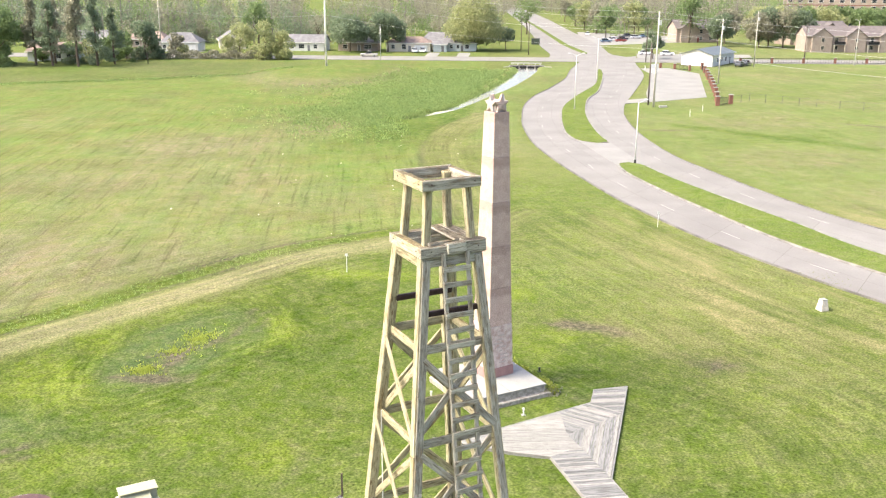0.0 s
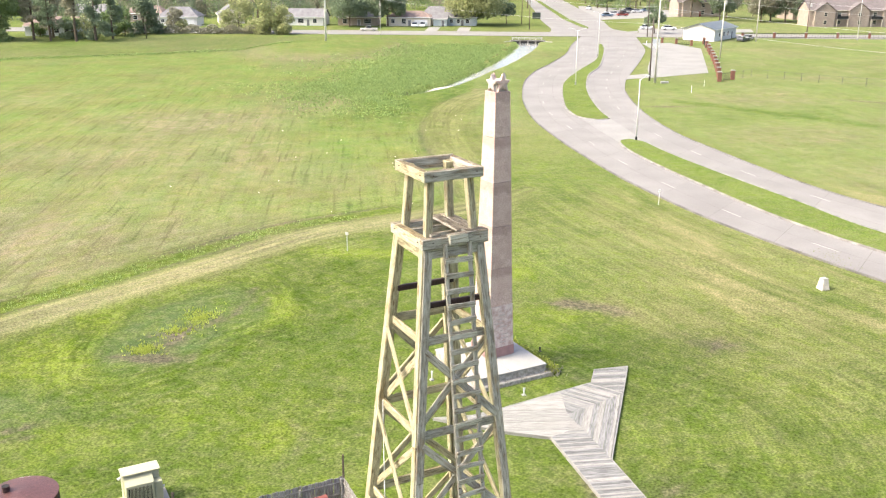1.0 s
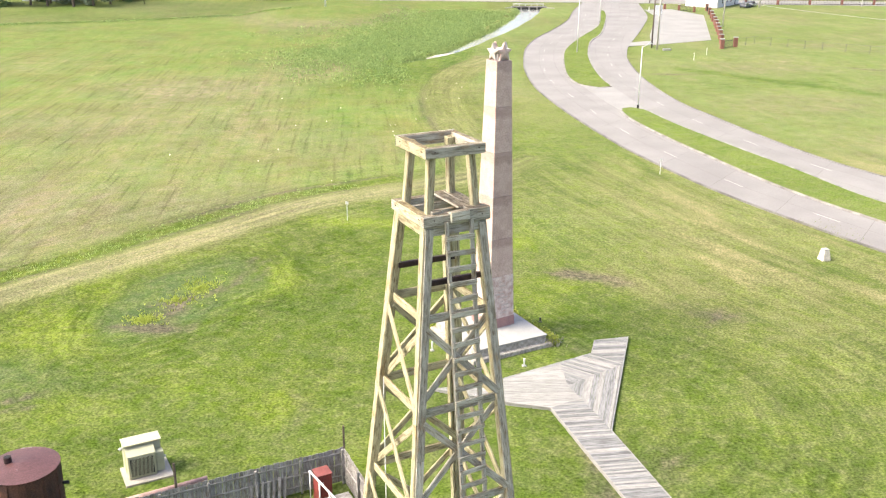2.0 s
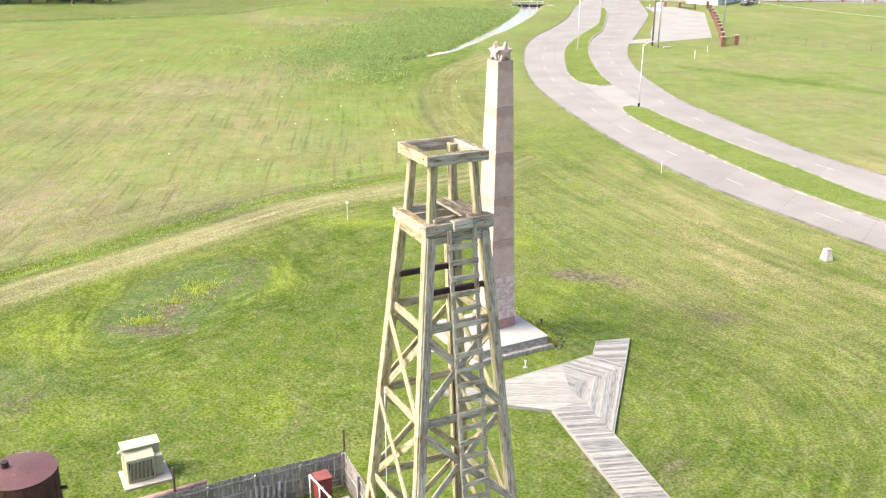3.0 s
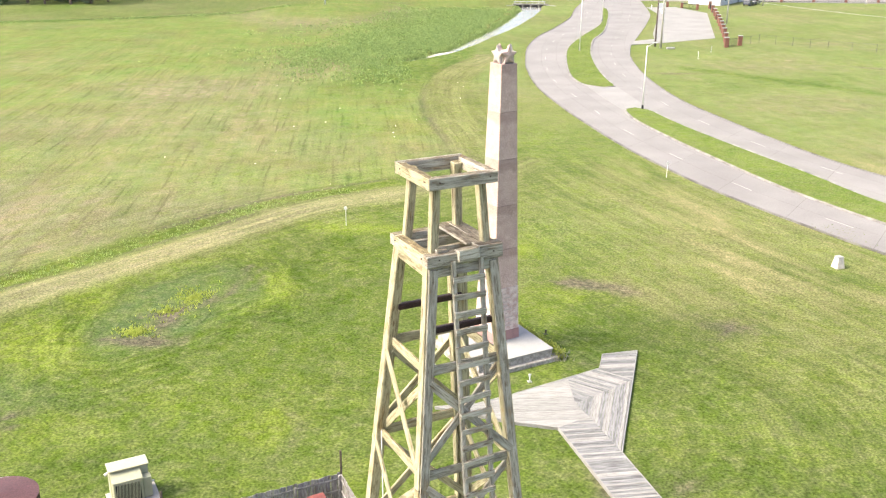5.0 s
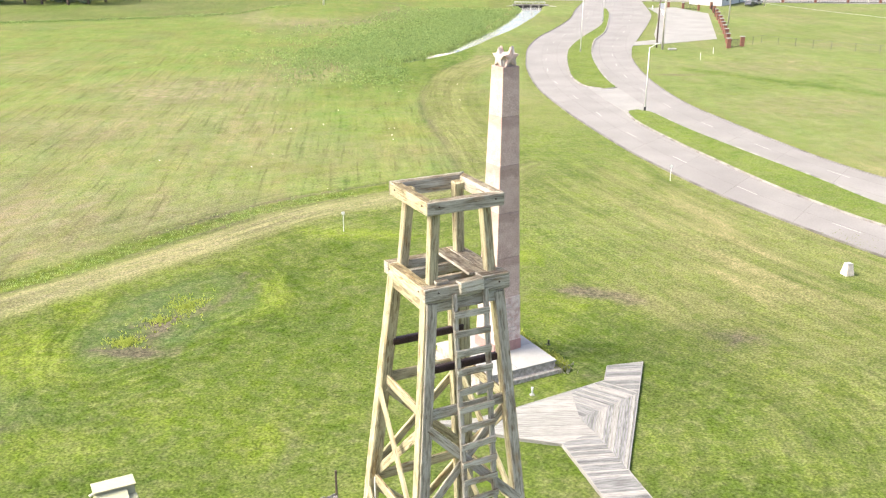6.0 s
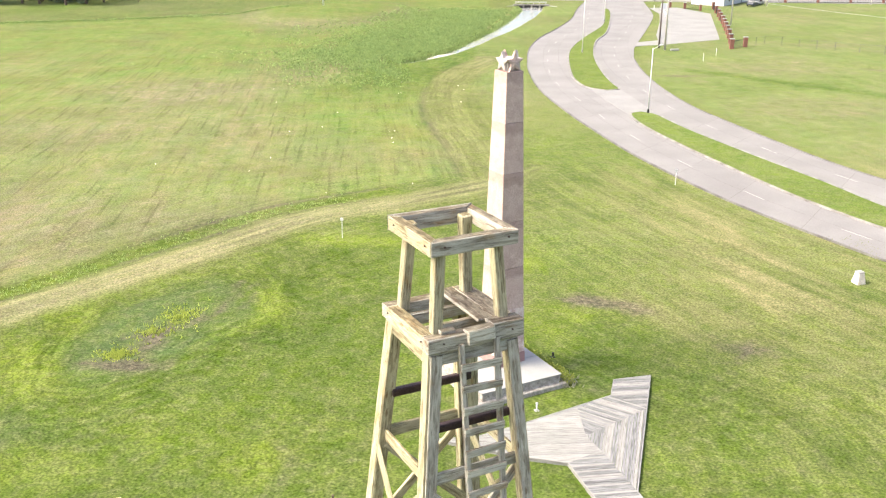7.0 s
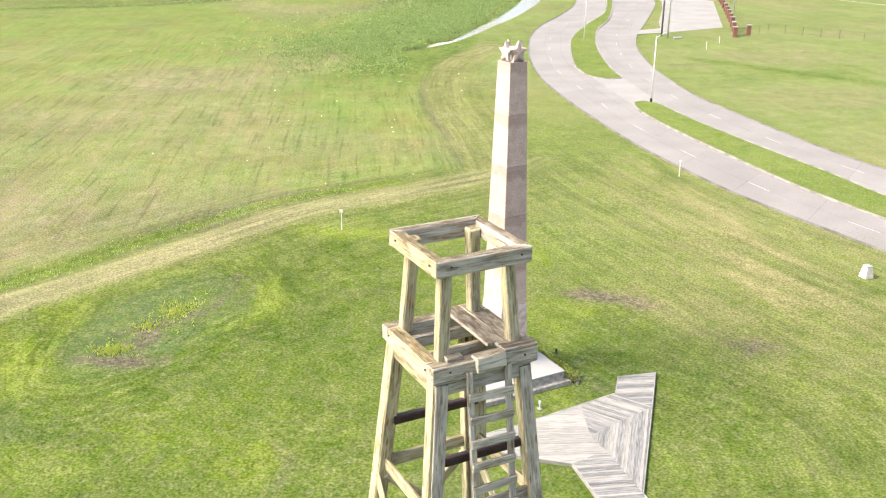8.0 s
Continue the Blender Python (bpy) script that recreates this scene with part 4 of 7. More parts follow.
# platform: sheathing boards, then the upper frame with mitred corners
for face in FACES:
    a, b = FACES[face]
    ca, cb = Vector((*CORNERS[a], 0)), Vector((*CORNERS[b], 0))
    n = (ca + cb).normalized()
    t = (cb - ca).normalized()
    for half, z, w, h, nm in ((0.675, 18.985, 0.06, 0.21, "sheathing_board"), (0.732, 19.19, 0.19, 0.21, "platform_beam")):
        c0 = n * (half - w / 2)
        side = half - 0.003 if face in ("front", "back") else half - w - 0.004
        # only the left side takes the sunlit yellow, the grey holds shade and weathering
        timber(nm, c0 - t * side + Vector((0, 0, z)), c0 + t * side + Vector((0, 0, z)), w, h, derrick, TIMBER if face == "left" else TIMBER_GREY_SHADED, (0, 0, 1))
for y in (-0.18, 0.30):
    timber("joist", (-0.55, y, 19.155), (0.55, y, 19.155), 0.07, 0.17, derrick, TIMBER_GREY_SHADED)
timber("platform_plank", (0.26, -0.485, 19.32), (0.26, 0.70, 19.32), 0.24, 0.045, derrick, TIMBER_GREY_SHADED)
timber("platform_plank", (0.51, -0.485, 19.32), (0.51, 0.72, 19.32), 0.25, 0.045, derrick, TIMBER_GREY_SHADED)
timber("platform_plank", (0.245, -0.61, 19.32), (0.725, -0.61, 19.32), 0.235, 0.045, derrick, TIMBER_GREY_SHADED)
timber("ladder_block", (-0.16, -0.72, 19.235), (0.24, -0.72, 19.26), 0.15, 0.20, derrick, TIMBER_GREY_SHADED)
timber("wood_block", (-0.50, -0.60, 19.325), (-0.28, -0.60, 19.325), 0.10, 0.06, derrick, TIMBER_GREY_SHADED)
# crown posts and crown frame
for c in "frbl":
    sx, sy = CORNERS[c]
    timber("crown_post", (sx * 0.504, sy * 0.504, 19.235), (sx * 0.415, sy * 0.415, 20.53), 0.15, 0.15, derrick, None, (0, sy, 0), bevel=0.014)
for face in FACES:
    a, b = FACES[face]
    ca, cb = Vector((*CORNERS[a], 0)), Vector((*CORNERS[b], 0))
    n, t = (ca + cb).normalized(), (cb - ca).normalized()
    c0 = n * (0.65 - 0.075)
    bm = bmesh.new()
    zz = (20.39, 20.59)
    o, i = 0.648, 0.50
    vs = [bm.verts.new(n * d + t * (d * sgn * 0.996) + Vector((0, 0, z))) for z in zz for d, sgn in ((o, -1), (o, 1), (i, 1), (i, -1))]
    for f in ((0, 3, 2, 1), (4, 5, 6, 7), (0, 1, 5, 4), (1, 2, 6, 5), (2, 3, 7, 6), (3, 0, 4, 7)):
        bm.faces.new([vs[k] for k in f])
    bmesh.ops.recalc_face_normals(bm, faces=bm.faces)
    rot = Matrix((t, n.cross(t).cross(t) * -1, Vector((0, 0, 1)))).transposed().to_4x4()
    rot = Matrix((t, Vector((0, 0, 1)).cross(t), Vector((0, 0, 1)))).transposed().to_4x4()
    bm.transform(rot.inverted())
    bmesh.ops.bevel(bm, geom=list(bm.edges), offset=0.01, segments=1, affect="EDGES")
    # sunlit left beam in the yellow tone, the shaded ones in grey
    ob = part("crown_beam", bm, TIMBER if face in ("left",) else TIMBER_GREY_SHADED, derrick)
    ob.matrix_basis = rot
for face in FACES:
    a, b = FACES[face]
    ca, cb = Vector((*CORNERS[a], 0)), Vector((*CORNERS[b], 0))
    n, t = (ca + cb).normalized(), (cb - ca).normalized()
    for out, z, along in ((0.652, 20.49, 0.47), (0.736, 19.195, 0.52)):
        for s in (-1, 1):
            for dz in (0.02,):
                p = n * out + t * (along * s + dz) + Vector((0, 0, z + dz))
                part("bolt", tube_bm(p - n * 0.02, p + n * 0.010, 0.013, seg=8), RUST, derrick)
part("rope", tube_bm((-0.985, 0.69, 15.38), (-0.975, 0.665, 9.6), 0.011, seg=6), PAINT_WHITE, derrick, "thin pale rope hanging down")
# ladder on the front face, drifting to one side on its way down
ladder_top, ladder_low = on_face("front", 0.52, 19.16, 0.10)[0], on_face("front", 0.61, 0.1, 0.10)[0]
lz = (ladder_low - ladder_top).normalized()
lx = Vector((1, 0, 0))
for sgn in (-1, 1):
    off = lx * 0.265 * sgn
    cuts = [0.0, 0.27, 0.55, 0.8, 1.0]
    for a, b in zip(cuts, cuts[1:]):
        timber("ladder_rail", ladder_top.lerp(ladder_low, a) + off, ladder_top.lerp(ladder_low, b - 0.0003) + off, 0.09, 0.05, derrick, TIMBER_GREY_SHADED, (0, 1, 0))
k = 0
while True:
    p = ladder_top + lz * (0.33 + 0.312 * k)
    if p.z < 0.3:
        break
    tilt = random.uniform(-0.012, 0.012)
    timber("rung", p - lx * 0.31 + Vector((0, -0.047, tilt)), p + lx * 0.31 + Vector((0, -0.047, -tilt)), 0.035, 0.115, derrick, TIMBER_GREY_SHADED)
    k += 1

# ---- monument ----
MROT = 32.0
obelisk = thing("obelisk", "tall pink granite obelisk monument with stars at its top", "monument", (-0.14, 51.95, 0.8), 37.0)


def shaft_side(z):
    return 1.83 + (1.052 - 1.83) * (z - 0.8) / (17.0 - 0.8)


gnn, gll = GRANITE.node_tree.nodes, GRANITE.node_tree.links
st_tc, st_sep, st_no, st_ramp, st_mix, st_add = (gnn.new(k) for k in ("ShaderNodeTexCoord", "ShaderNodeSeparateXYZ", "ShaderNodeTexNoise", "ShaderNodeValToRGB", "ShaderNodeMix", "ShaderNodeMath"))
gll.new(st_tc.outputs["Generated"], st_sep.inputs[0]), gll.new(st_tc.outputs["Object"], st_no.inputs["Vector"])
st_no.inputs["Scale"].default_value, st_no.inputs["Detail"].default_value = 1.6, 5
st_add.operation = "MULTIPLY_ADD"
gll.new(st_no.outputs[0], st_add.inputs[0]), gll.new(st_sep.outputs[2], st_add.inputs[2])
st_add.inputs[1].default_value = 0.35
st_ramp.color_ramp.elements[0].position, st_ramp.color_ramp.elements[0].color = 0.90, (1, 1, 1, 1)
st_ramp.color_ramp.elements[1].position, st_ramp.color_ramp.elements[1].color = 1.20, (0.80, 0.77, 0.77, 1)
gll.new(st_add.outputs[0], st_ramp.inputs[0])
st_mix.data_type, st_mix.blend_type = "RGBA", "MULTIPLY"
st_mix.inputs[0].default_value = 1.0
st_hue = next(k for k in gnn if k.type == "HUE_SAT")
gll.new(st_hue.outputs[0], st_mix.inputs[6]), gll.new(st_ramp.outputs[0], st_mix.inputs[7]), gll.new(st_mix.outputs[2], gnn["Principled BSDF"].inputs["Base Color"])


def block(z0, z1, grow, material, name, label=""):
    bm = bmesh.new()
    rows = []
    for z in (z0, z1):
        s = shaft_side(z) / 2 + grow
        rows.append([bm.verts.new((x * s, y * s, z - 0.8)) for x, y in ((-1, -1), (1, -1), (1, 1), (-1, 1))])
    bm.faces.new(rows[0][::-1]), bm.faces.new(rows[1])
    for k in range(4):
        bm.faces.new((rows[0][k], rows[0][(k + 1) % 4], rows[1][(k + 1) % 4], rows[1][k]))
    bmesh.ops.bevel(bm, geom=list(bm.edges), offset=0.018, segments=1, affect="EDGES")
    return part(name, bm, material, obelisk, label)


block(0.80, 1.42, 0.05, GRANITE_RED, "plinth", "polished darker red granite plinth")
block(1.42, 4.10, 0.02, GRANITE_WORN, "inscribed_block", "pink granite block with pale carved relief")
for z0, z1 in ((4.10, 6.5), (6.5, 9.1), (9.1, 11.75), (11.75, 14.4), (14.4, 17.0)):
    block(z0 + 0.004, z1 - 0.004, 0.0, GRANITE, "shaft_block")


def star_bm(r, thick, inner=0.45):
    bm = bmesh.new()
    pts = [(math.sin(k * math.pi / 5) * (r if k % 2 == 0 else r * inner), math.cos(k * math.pi / 5) * (r if k % 2 == 0 else r * inner)) for k in range(10)]
    fr, bk = [bm.verts.new((x, -thick / 2, z)) for x, z in pts], [bm.verts.new((x, thick / 2, z)) for x, z in pts]
    cf = bm.verts.new((0, -thick / 2 - 0.06, 0))
    for k in range(10):
        bm.faces.new((cf, fr[k], fr[(k + 1) % 10]))
        bm.faces.new((fr[(k + 1) % 10], fr[k], bk[k], bk[(k + 1) % 10]))
    bm.faces.new(bk)
    bmesh.ops.recalc_face_normals(bm, faces=bm.faces)
    return bm


core = box_bm((0, 0, 16.52), (0.72, 0.72, 0.66), 0, 0.03)
part("star_core", core, GRANITE_PALE, obelisk)
for k in range(4):
    ob = part("star", star_bm(0.54, 0.16), GRANITE_PALE if k % 2 else GRANITE, obelisk, "carved five-pointed granite star")
    ob.matrix_basis = Matrix.Rotation(k * math.pi / 2, 4, "Z") @ Matrix.Translation((0, -0.41, 16.64))
# pale worn relief on the front of the inscribed block
rng = random.Random(5)
for k in range(9):
    z = 1.75 + 0.25 * k
    w = rng.uniform(0.15, 0.7)
    bm = box_bm((rng.uniform(-0.25, 0.25), -shaft_side(z) / 2 - 0.022, z - 0.8), (w, 0.012, 0.07))
    part("carved_line", bm, GRANITE_PALE, obelisk)

slab = thing("monument_base", "pale concrete plinth slab with stained stone sides", "plinth", (-0.27, 51.14, 0), MROT)
part("stone_side", box_bm((0, 0, 0.38), (4.96, 4.96, 0.70), 0, 0.03), STONE_EDGE, slab, "rough stained stone side")
for ix in range(2):
    for iy in range(2):
        part("top_slab", box_bm(((ix - 0.5) * 2.53, (iy - 0.5) * 2.53, 0.77), (2.515, 2.515, 0.10), 0, 0.015), CONCRETE, slab)
part("footing", box_bm((0, 0, 0.10), (5.5, 5.5, 0.42), 0, 0.04), STONE_EDGE, slab)

# ---- deck ----
deck = thing("boardwalk", "weathered grey plank boardwalk with angled boards", "boardwalk", kind="structure")
DZ = 0.13


def clip(poly, n, d, keep):
    out = []
    for a, b in zip(poly, poly[1:] + poly[:1]):
        fa, fb = (a.dot(n) - d) * keep, (b.dot(n) - d) * keep
        if fa <= 0:
            out.append(a)
        if fa * fb < 0:
            out.append(a.lerp(b, fa / (fa - fb)))
    return out


def planked(poly, angle, width, material, mixed=None):
    """Boards laid along the angle over a convex outline, each one cut to it."""
    poly = [Vector(p) for p in poly]
    t = Vector((math.cos(radians(angle)), math.sin(radians(angle))))
    n = Vector((-t.y, t.x))
    ds = [p.dot(n) for p in poly]
    d = min(ds)
    while d < max(ds) - 0.02:
        strip = clip(clip(poly, n, d + 0.006, -1), n, d + width - 0.006, 1)
        if len(strip) >= 3:
            c = sum(strip, Vector((0, 0))) / len(strip)
            z = random.uniform(-0.008, 0.008)
            bm = bmesh.new()
            loc = [Vector(((p - c).dot(t), (p - c).dot(n))) for p in strip]
            up = [bm.verts.new((p.x, p.y, z)) for p in loc]
            dn = [bm.verts.new((p.x, p.y, -0.05)) for p in loc]
            bm.faces.new(up), bm.faces.new(dn[::-1])
            for k in range(len(up)):
                bm.faces.new((up[k], dn[k], dn[(k + 1) % len(up)], up[(k + 1) % len(up)]))
            bmesh.ops.recalc_face_normals(bm, faces=bm.faces)
            pale = mixed and random.random() < 0.33
            ob = part("plank", bm, mixed if pale else material, deck)
            ob.matrix_basis = pose(c.x, c.y, DZ, 0, 0, angle)
        d += width


A = (8.26, 51.86)
B = (6.14, 51.19)
C = (5.82, 49.35)
D2 = (0.75, 45.78)
D1 = (-1.09, 44.64)
E2 = (3.17, 42.54)
F2 = (6.15, 40.44)
G2 = (-3.23, 44.16)
H2 = (0.92, 42.93)
W1 = (5.94, 35.18)
W2 = (8.01, 35.35)
S1 = (3.92, 47.95)
S2 = (4.18, 45.08)
K1 = (4.8, 43.79)
S3 = (7.56, 48.07)
WE1, WE2 = (8.3, 28.8), (10.4, 28.8)
planked([G2, D1, D2, S1, S2, K1, E2, H2], 8, 0.19, DECK_PALE)
planked([S1, C, S3, S2], -30, 0.15, DECKING, DECK_PALE)
planked([S2, S3, F2, K1], 80, 0.15, DECKING, DECK_PALE)
planked([C, B, A, S3], 9, 0.15, DECKING, DECK_PALE)
planked([E2, K1, F2, W2, WE2, WE1, W1], 12, 0.15, DECKING, DECK_PALE)
rim = [G2, D1, D2, C, B, A, F2, W2, WE2, WE1, W1, E2, H2]
for a, b in zip(rim, rim[1:] + rim[:1]):
    timber("edge_board", (*a, 0.04), (*b, 0.04), 0.05, 0.22, deck, DECK_PALE, (0, 0, 1))

# ---- yard beside the derrick ----
ROT = 31.6


def fence_run(ob, p0, p1, side, height=1.8):
    """Posts, three rails and upright boards from p0 to p1; the rails face the given side."""
    p0, p1 = Vector(p0), Vector(p1)
    t = (p1 - p0).normalized()
    n = Vector((-t.y, t.x)) * side
    L = (p1 - p0).length
    d = 0.0
    while d < L + 0.1:
        q = p0 + t * min(d, L) + n * 0.09
        timber("post", (q.x, q.y, -0.3), (q.x, q.y, height - 0.06 + random.uniform(-0.05, 0.05)), 0.10, 0.10, ob, FENCEWOOD, (t.x, t.y, 0))
        d += 2.05
    for z in (0.35, 0.98, 1.55):
        a, b = p0 + n * 0.035, p1 + n * 0.035
        timber("rail", (a.x, a.y, z + random.uniform(-0.03, 0.03)), (b.x, b.y, z + random.uniform(-0.03, 0.03)), 0.045, 0.09, ob, FENCEWOOD)
    d = 0.07
    while d < L:
        q = p0 + t * d
        timber("board", (q.x, q.y, 0.03), (q.x + random.uniform(-0.015, 0.015), q.y, height + random.uniform(-0.04, 0.03)), 0.02, 0.138, ob, FENCEWOOD, (t.x, t.y, 0), bevel=0.003, wobble=0.003)
        d += 0.15


fence = thing("plank_fence", "weathered grey board fence round a yard", "fence")
fence_run(fence, (-6.62, 35.1), (-16.2, 29.55), 1)
fence_run(fence, (-6.55, 35.0), (-2.9, 28.3), -1)
for x, y, z in ((-6.60, 35.22, 2.85), (-13.45, 32.2, 2.45)):
    timber("tall_post", (x, y, -0.3), (x, y, z), 0.09, 0.09, fence, BARK, (1, 0, 0))
for k in range(7):
    s = thing("loose_board", "loose grey board leaning on the fence", "board", (-9.0 - 0.22 * k, 33.35 - 0.13 * k, 0), group="boards on the fence")
    timber("plank", (0, 0.0, 0.02), (0.03, 0.22, 1.1 + 0.05 * (k % 3)), 0.03, 0.12, s, FENCEWOOD, (1, 0.4, 0))

cab = thing("red_cabinet", "faded dark red steel cabinet in the yard", "cabinet", (-7.3, 33.55, 0), 31.6)
part("body", box_bm((0, 0, 0.74), (0.66, 0.66, 1.46), 0, 0.02), RED_PAINT, cab)
part("lid", box_bm((0, 0, 1.485), (0.72, 0.72, 0.05), 0, 0.012), mat("faded_red_lid", (0.20, 0.06, 0.05), 0.6, 0, 0.2, 3, 20, 0.1), cab, "faded red lid")
part("door", box_bm((0.12, -0.338, 0.75), (0.40, 0.02, 1.25), 0, 0.005), RED_PAINT, cab)
part("hinge", box_bm((-0.10, -0.352, 1.1), (0.04, 0.03, 0.12), 0, 0.004), GALV, cab)

rail = thing("white_handrail", "white painted pipe handrail beside the cabinet", "handrail", (0, 0, 0))
hr = [(-7.85, 33.5, 1.5), (-6.2, 31.4, 1.45)]
part("top_rail", tube_bm(*hr, 0.045), PAINT_WHITE, rail, smooth=True)
for s in (0.0, 0.35, 0.7, 1.0):
    q = Vector(hr[0]).lerp(Vector(hr[1]), s)
    part("upright", tube_bm((q.x, q.y, 0), (q.x, q.y, q.z), 0.03), PAINT_WHITE, rail, smooth=True)
bench = thing("grey_table", "weathered grey board table in the yard", "table", (-6.35, 32.55, 0), 31.6)
for k in range(5):
    part("top_board", box_bm((0, (k - 2) * 0.16, 0.75), (1.1, 0.15, 0.04), 0, 0.004), FENCEWOOD, bench)
for sx in (-1, 1):
    for sy in (-1, 1):
        part("leg", box_bm((sx * 0.45, sy * 0.3, 0.365), (0.07, 0.07, 0.73), 0, 0.004), FENCEWOOD, bench)
pipe = thing("rusty_pipe", "pinkish rusty pipe lying on low blocks", "pipe", (0, 0, 0))
part("tube", tube_bm((-16.4, 31.75, 0.45), (-12.75, 34.15, 0.45), 0.13, seg=14), mat("pink_rust", (0.42, 0.27, 0.24), 0.8, 0, 0.25, 3, 18, 0.3), pipe, smooth=True)
for s in (0.15, 0.85):
    part("block", box_bm((-16.4 + 3.65 * s, 31.75 + 2.4 * s, 0.15), (0.3, 0.35, 0.34), 33, 0.01), CONCRETE, pipe)

ac = thing("air_conditioner", "beige outdoor air conditioning unit on a concrete pad", "air conditioner", (-15.92, 35.05, 0), ROT)
ac.scale = (1.1, 1.1, 1.05)
part("cabinet", box_bm((-0.08, 0.38, 0.83), (1.50, 0.62, 1.42), 0, 0.03), BEIGE, ac)
part("fan_box", box_bm((-0.22, -0.18, 0.66), (1.15, 0.52, 1.08), 0, 0.03), BEIGE, ac)
part("side_box", box_bm((0.54, -0.12, 0.62), (0.34, 0.36, 0.95), 0, 0.02), BEIGE, ac)
part("lid", box_bm((-0.08, 0.34, 1.555), (1.58, 0.74, 0.05), 0, 0.015), BEIGE, ac)
hood = bmesh.new()
hv = [hood.verts.new(p) for p in ((-0.80, -0.44, 1.205), (0.36, -0.44, 1.205), (0.36, 0.06, 1.205), (-0.80, 0.06, 1.205), (-0.80, -0.44, 1.23), (0.36, -0.44, 1.23), (0.36, 0.06, 1.42), (-0.80, 0.06, 1.42))]
for f in ((0, 3, 2, 1), (4, 5, 6, 7), (0, 1, 5, 4), (1, 2, 6, 5), (2, 3, 7, 6), (3, 0, 4, 7)):
    hood.faces.new([hv[k] for k in f])
part("hood", hood, BEIGE, ac)
grille = part("grille", box_bm((-0.22, -0.447, 0.68), (0.95, 0.015, 0.86), 0), BLACK, ac, "dark louvred grille")
for k in range(17):
    bm = box_bm((0, 0, 0), (0.024, 0.03, 0.88), 0)
    bm.transform(Matrix.Rotation(radians(6), 4, "Y"))
    bm.transform(Matrix.Translation((-0.655 + k * 0.0543, -0.462, 0.68)))
    part("slat", bm, BEIGE, grille)
part("pipe_elbow", tube_bm((-0.83, 0.45, 1.25), (-0.98, 0.40, 1.22), 0.06), GALV, ac, smooth=True)
part("valve", tube_bm((0.72, 0.2, 0.55), (0.86, 0.16, 0.55), 0.05), GALV, ac, smooth=True)
pad = thing("concrete_pad", "square pale concrete pad on the grass", "pad", (-15.92, 35.0, 0), ROT)
part("slab", box_bm((0, 0, 0.05), (2.15, 1.72, 0.15), 0, 0.02), mat("warm_concrete", (0.34, 0.31, 0.265), 0.9, 0, 0.12, 1.5, 20, 0.2), pad)

tank = thing("storage_tank", "rusty dark brown cylindrical steel storage tank", "tank", (-18.1, 28.75, 0))
tb = bmesh.new()
bmesh.ops.create_cone(tb, cap_ends=True, segments=40, radius1=1.34, radius2=1.34, depth=4.3, matrix=Matrix.Translation((0, 0, 2.15)))
part("shell", tb, RUST, tank, smooth=False)
tb = bmesh.new()
bmesh.ops.create_cone(tb, cap_ends=True, segments=40, radius1=1.38, radius2=0.05, depth=0.14, matrix=Matrix.Translation((0, 0, 4.375)))
part("roof", tb, RUST_ROOF, tank, "brownish purple rusted tank roof")
for k in range(12):
    a = k * math.pi / 6
    part("plate_seam", box_bm((1.345 * math.cos(a), 1.345 * math.sin(a), 2.13), (0.03, 0.09, 4.2), math.degrees(a), 0.005), RUST, tank)
part("vent_pipe", tube_bm((-0.62, 0.05, 4.3), (-0.62, 0.05, 4.62), 0.15, seg=16), STEEL_DARK, tank, "dark open vent pipe")
# black disc paints the shade inside the pipe mouth
part("vent_black_disc", tube_bm((-0.62, 0.05, 4.615), (-0.62, 0.05, 4.63), 0.12, seg=16), BLACK, tank)
part("side_valve", tube_bm((1.25, 0.45, 3.3), (1.5, 0.5, 3.3), 0.07), IRON, tank)

# ---- lawn things ----
stone = thing("marker_stone", "small pale stone marker on the grass", "stone", (24.9, 67.55, 0), 20)
sb = bmesh.new()
bmesh.ops.create_cone(sb, cap_ends=True, segments=4, radius1=0.52, radius2=0.33, depth=0.86, matrix=Matrix.Translation((0, 0, 0.41)) @ Matrix.Rotation(radians(45), 4, "Z"))
bmesh.ops.bevel(sb, geom=list(sb.edges), offset=0.04, segments=1, affect="EDGES")
part("pillar", sb, mat("cream_stone", (0.62, 0.56, 0.47), 0.9, 0, 0.15, 3, 20, 0.4), stone)
part("cap", box_bm((0, 0, 0.85), (0.50, 0.50, 0.07), 0, 0.02), CONCRETE, stone)
for x, y, h in ((-13.02, 74.03, 1.75), (16.06, 92.14, 1.65)):
    z = float(ground_height(np.array([x]), np.array([y]))[0])
    sg = thing("small_sign", "small blank white sign on a thin post", "sign", (x, y, z - 0.05), group="small lawn signs")
    part("post", tube_bm((0, 0, 0), (0, 0, h), 0.03, seg=8), GALV, sg)
    part("plate", box_bm((0, -0.06, h - 0.12), (0.25, 0.03, 0.24), 0, 0.01), GALV, sg)


def garden_light(x, y, h, material, label):
    g = thing("garden_light", label, "garden light", (x, y, -0.03), group="monument lights")
    part("base_plate", box_bm((0, 0, 0.06), (0.24, 0.24, 0.10), 20, 0.02), CONCRETE if material is not IRON else IRON, g)
    part("stem", tube_bm((0, 0, 0.1), (0, 0, h - 0.20), 0.035, seg=8), material, g)
    part("lamp_head", tube_bm((0, 0, h - 0.24), (0, 0.05, h), 0.04, 0.075, seg=10), material, g)


garden_light(1.80, 47.55, 0.50, GALV, "small white floodlight beside the monument")
garden_light(-3.7, 49.2, 0.6, SIDING, "small white floodlight beside the monument")
garden_light(2.9, 53.9, 0.36, IRON, "small dark floodlight behind the monument")


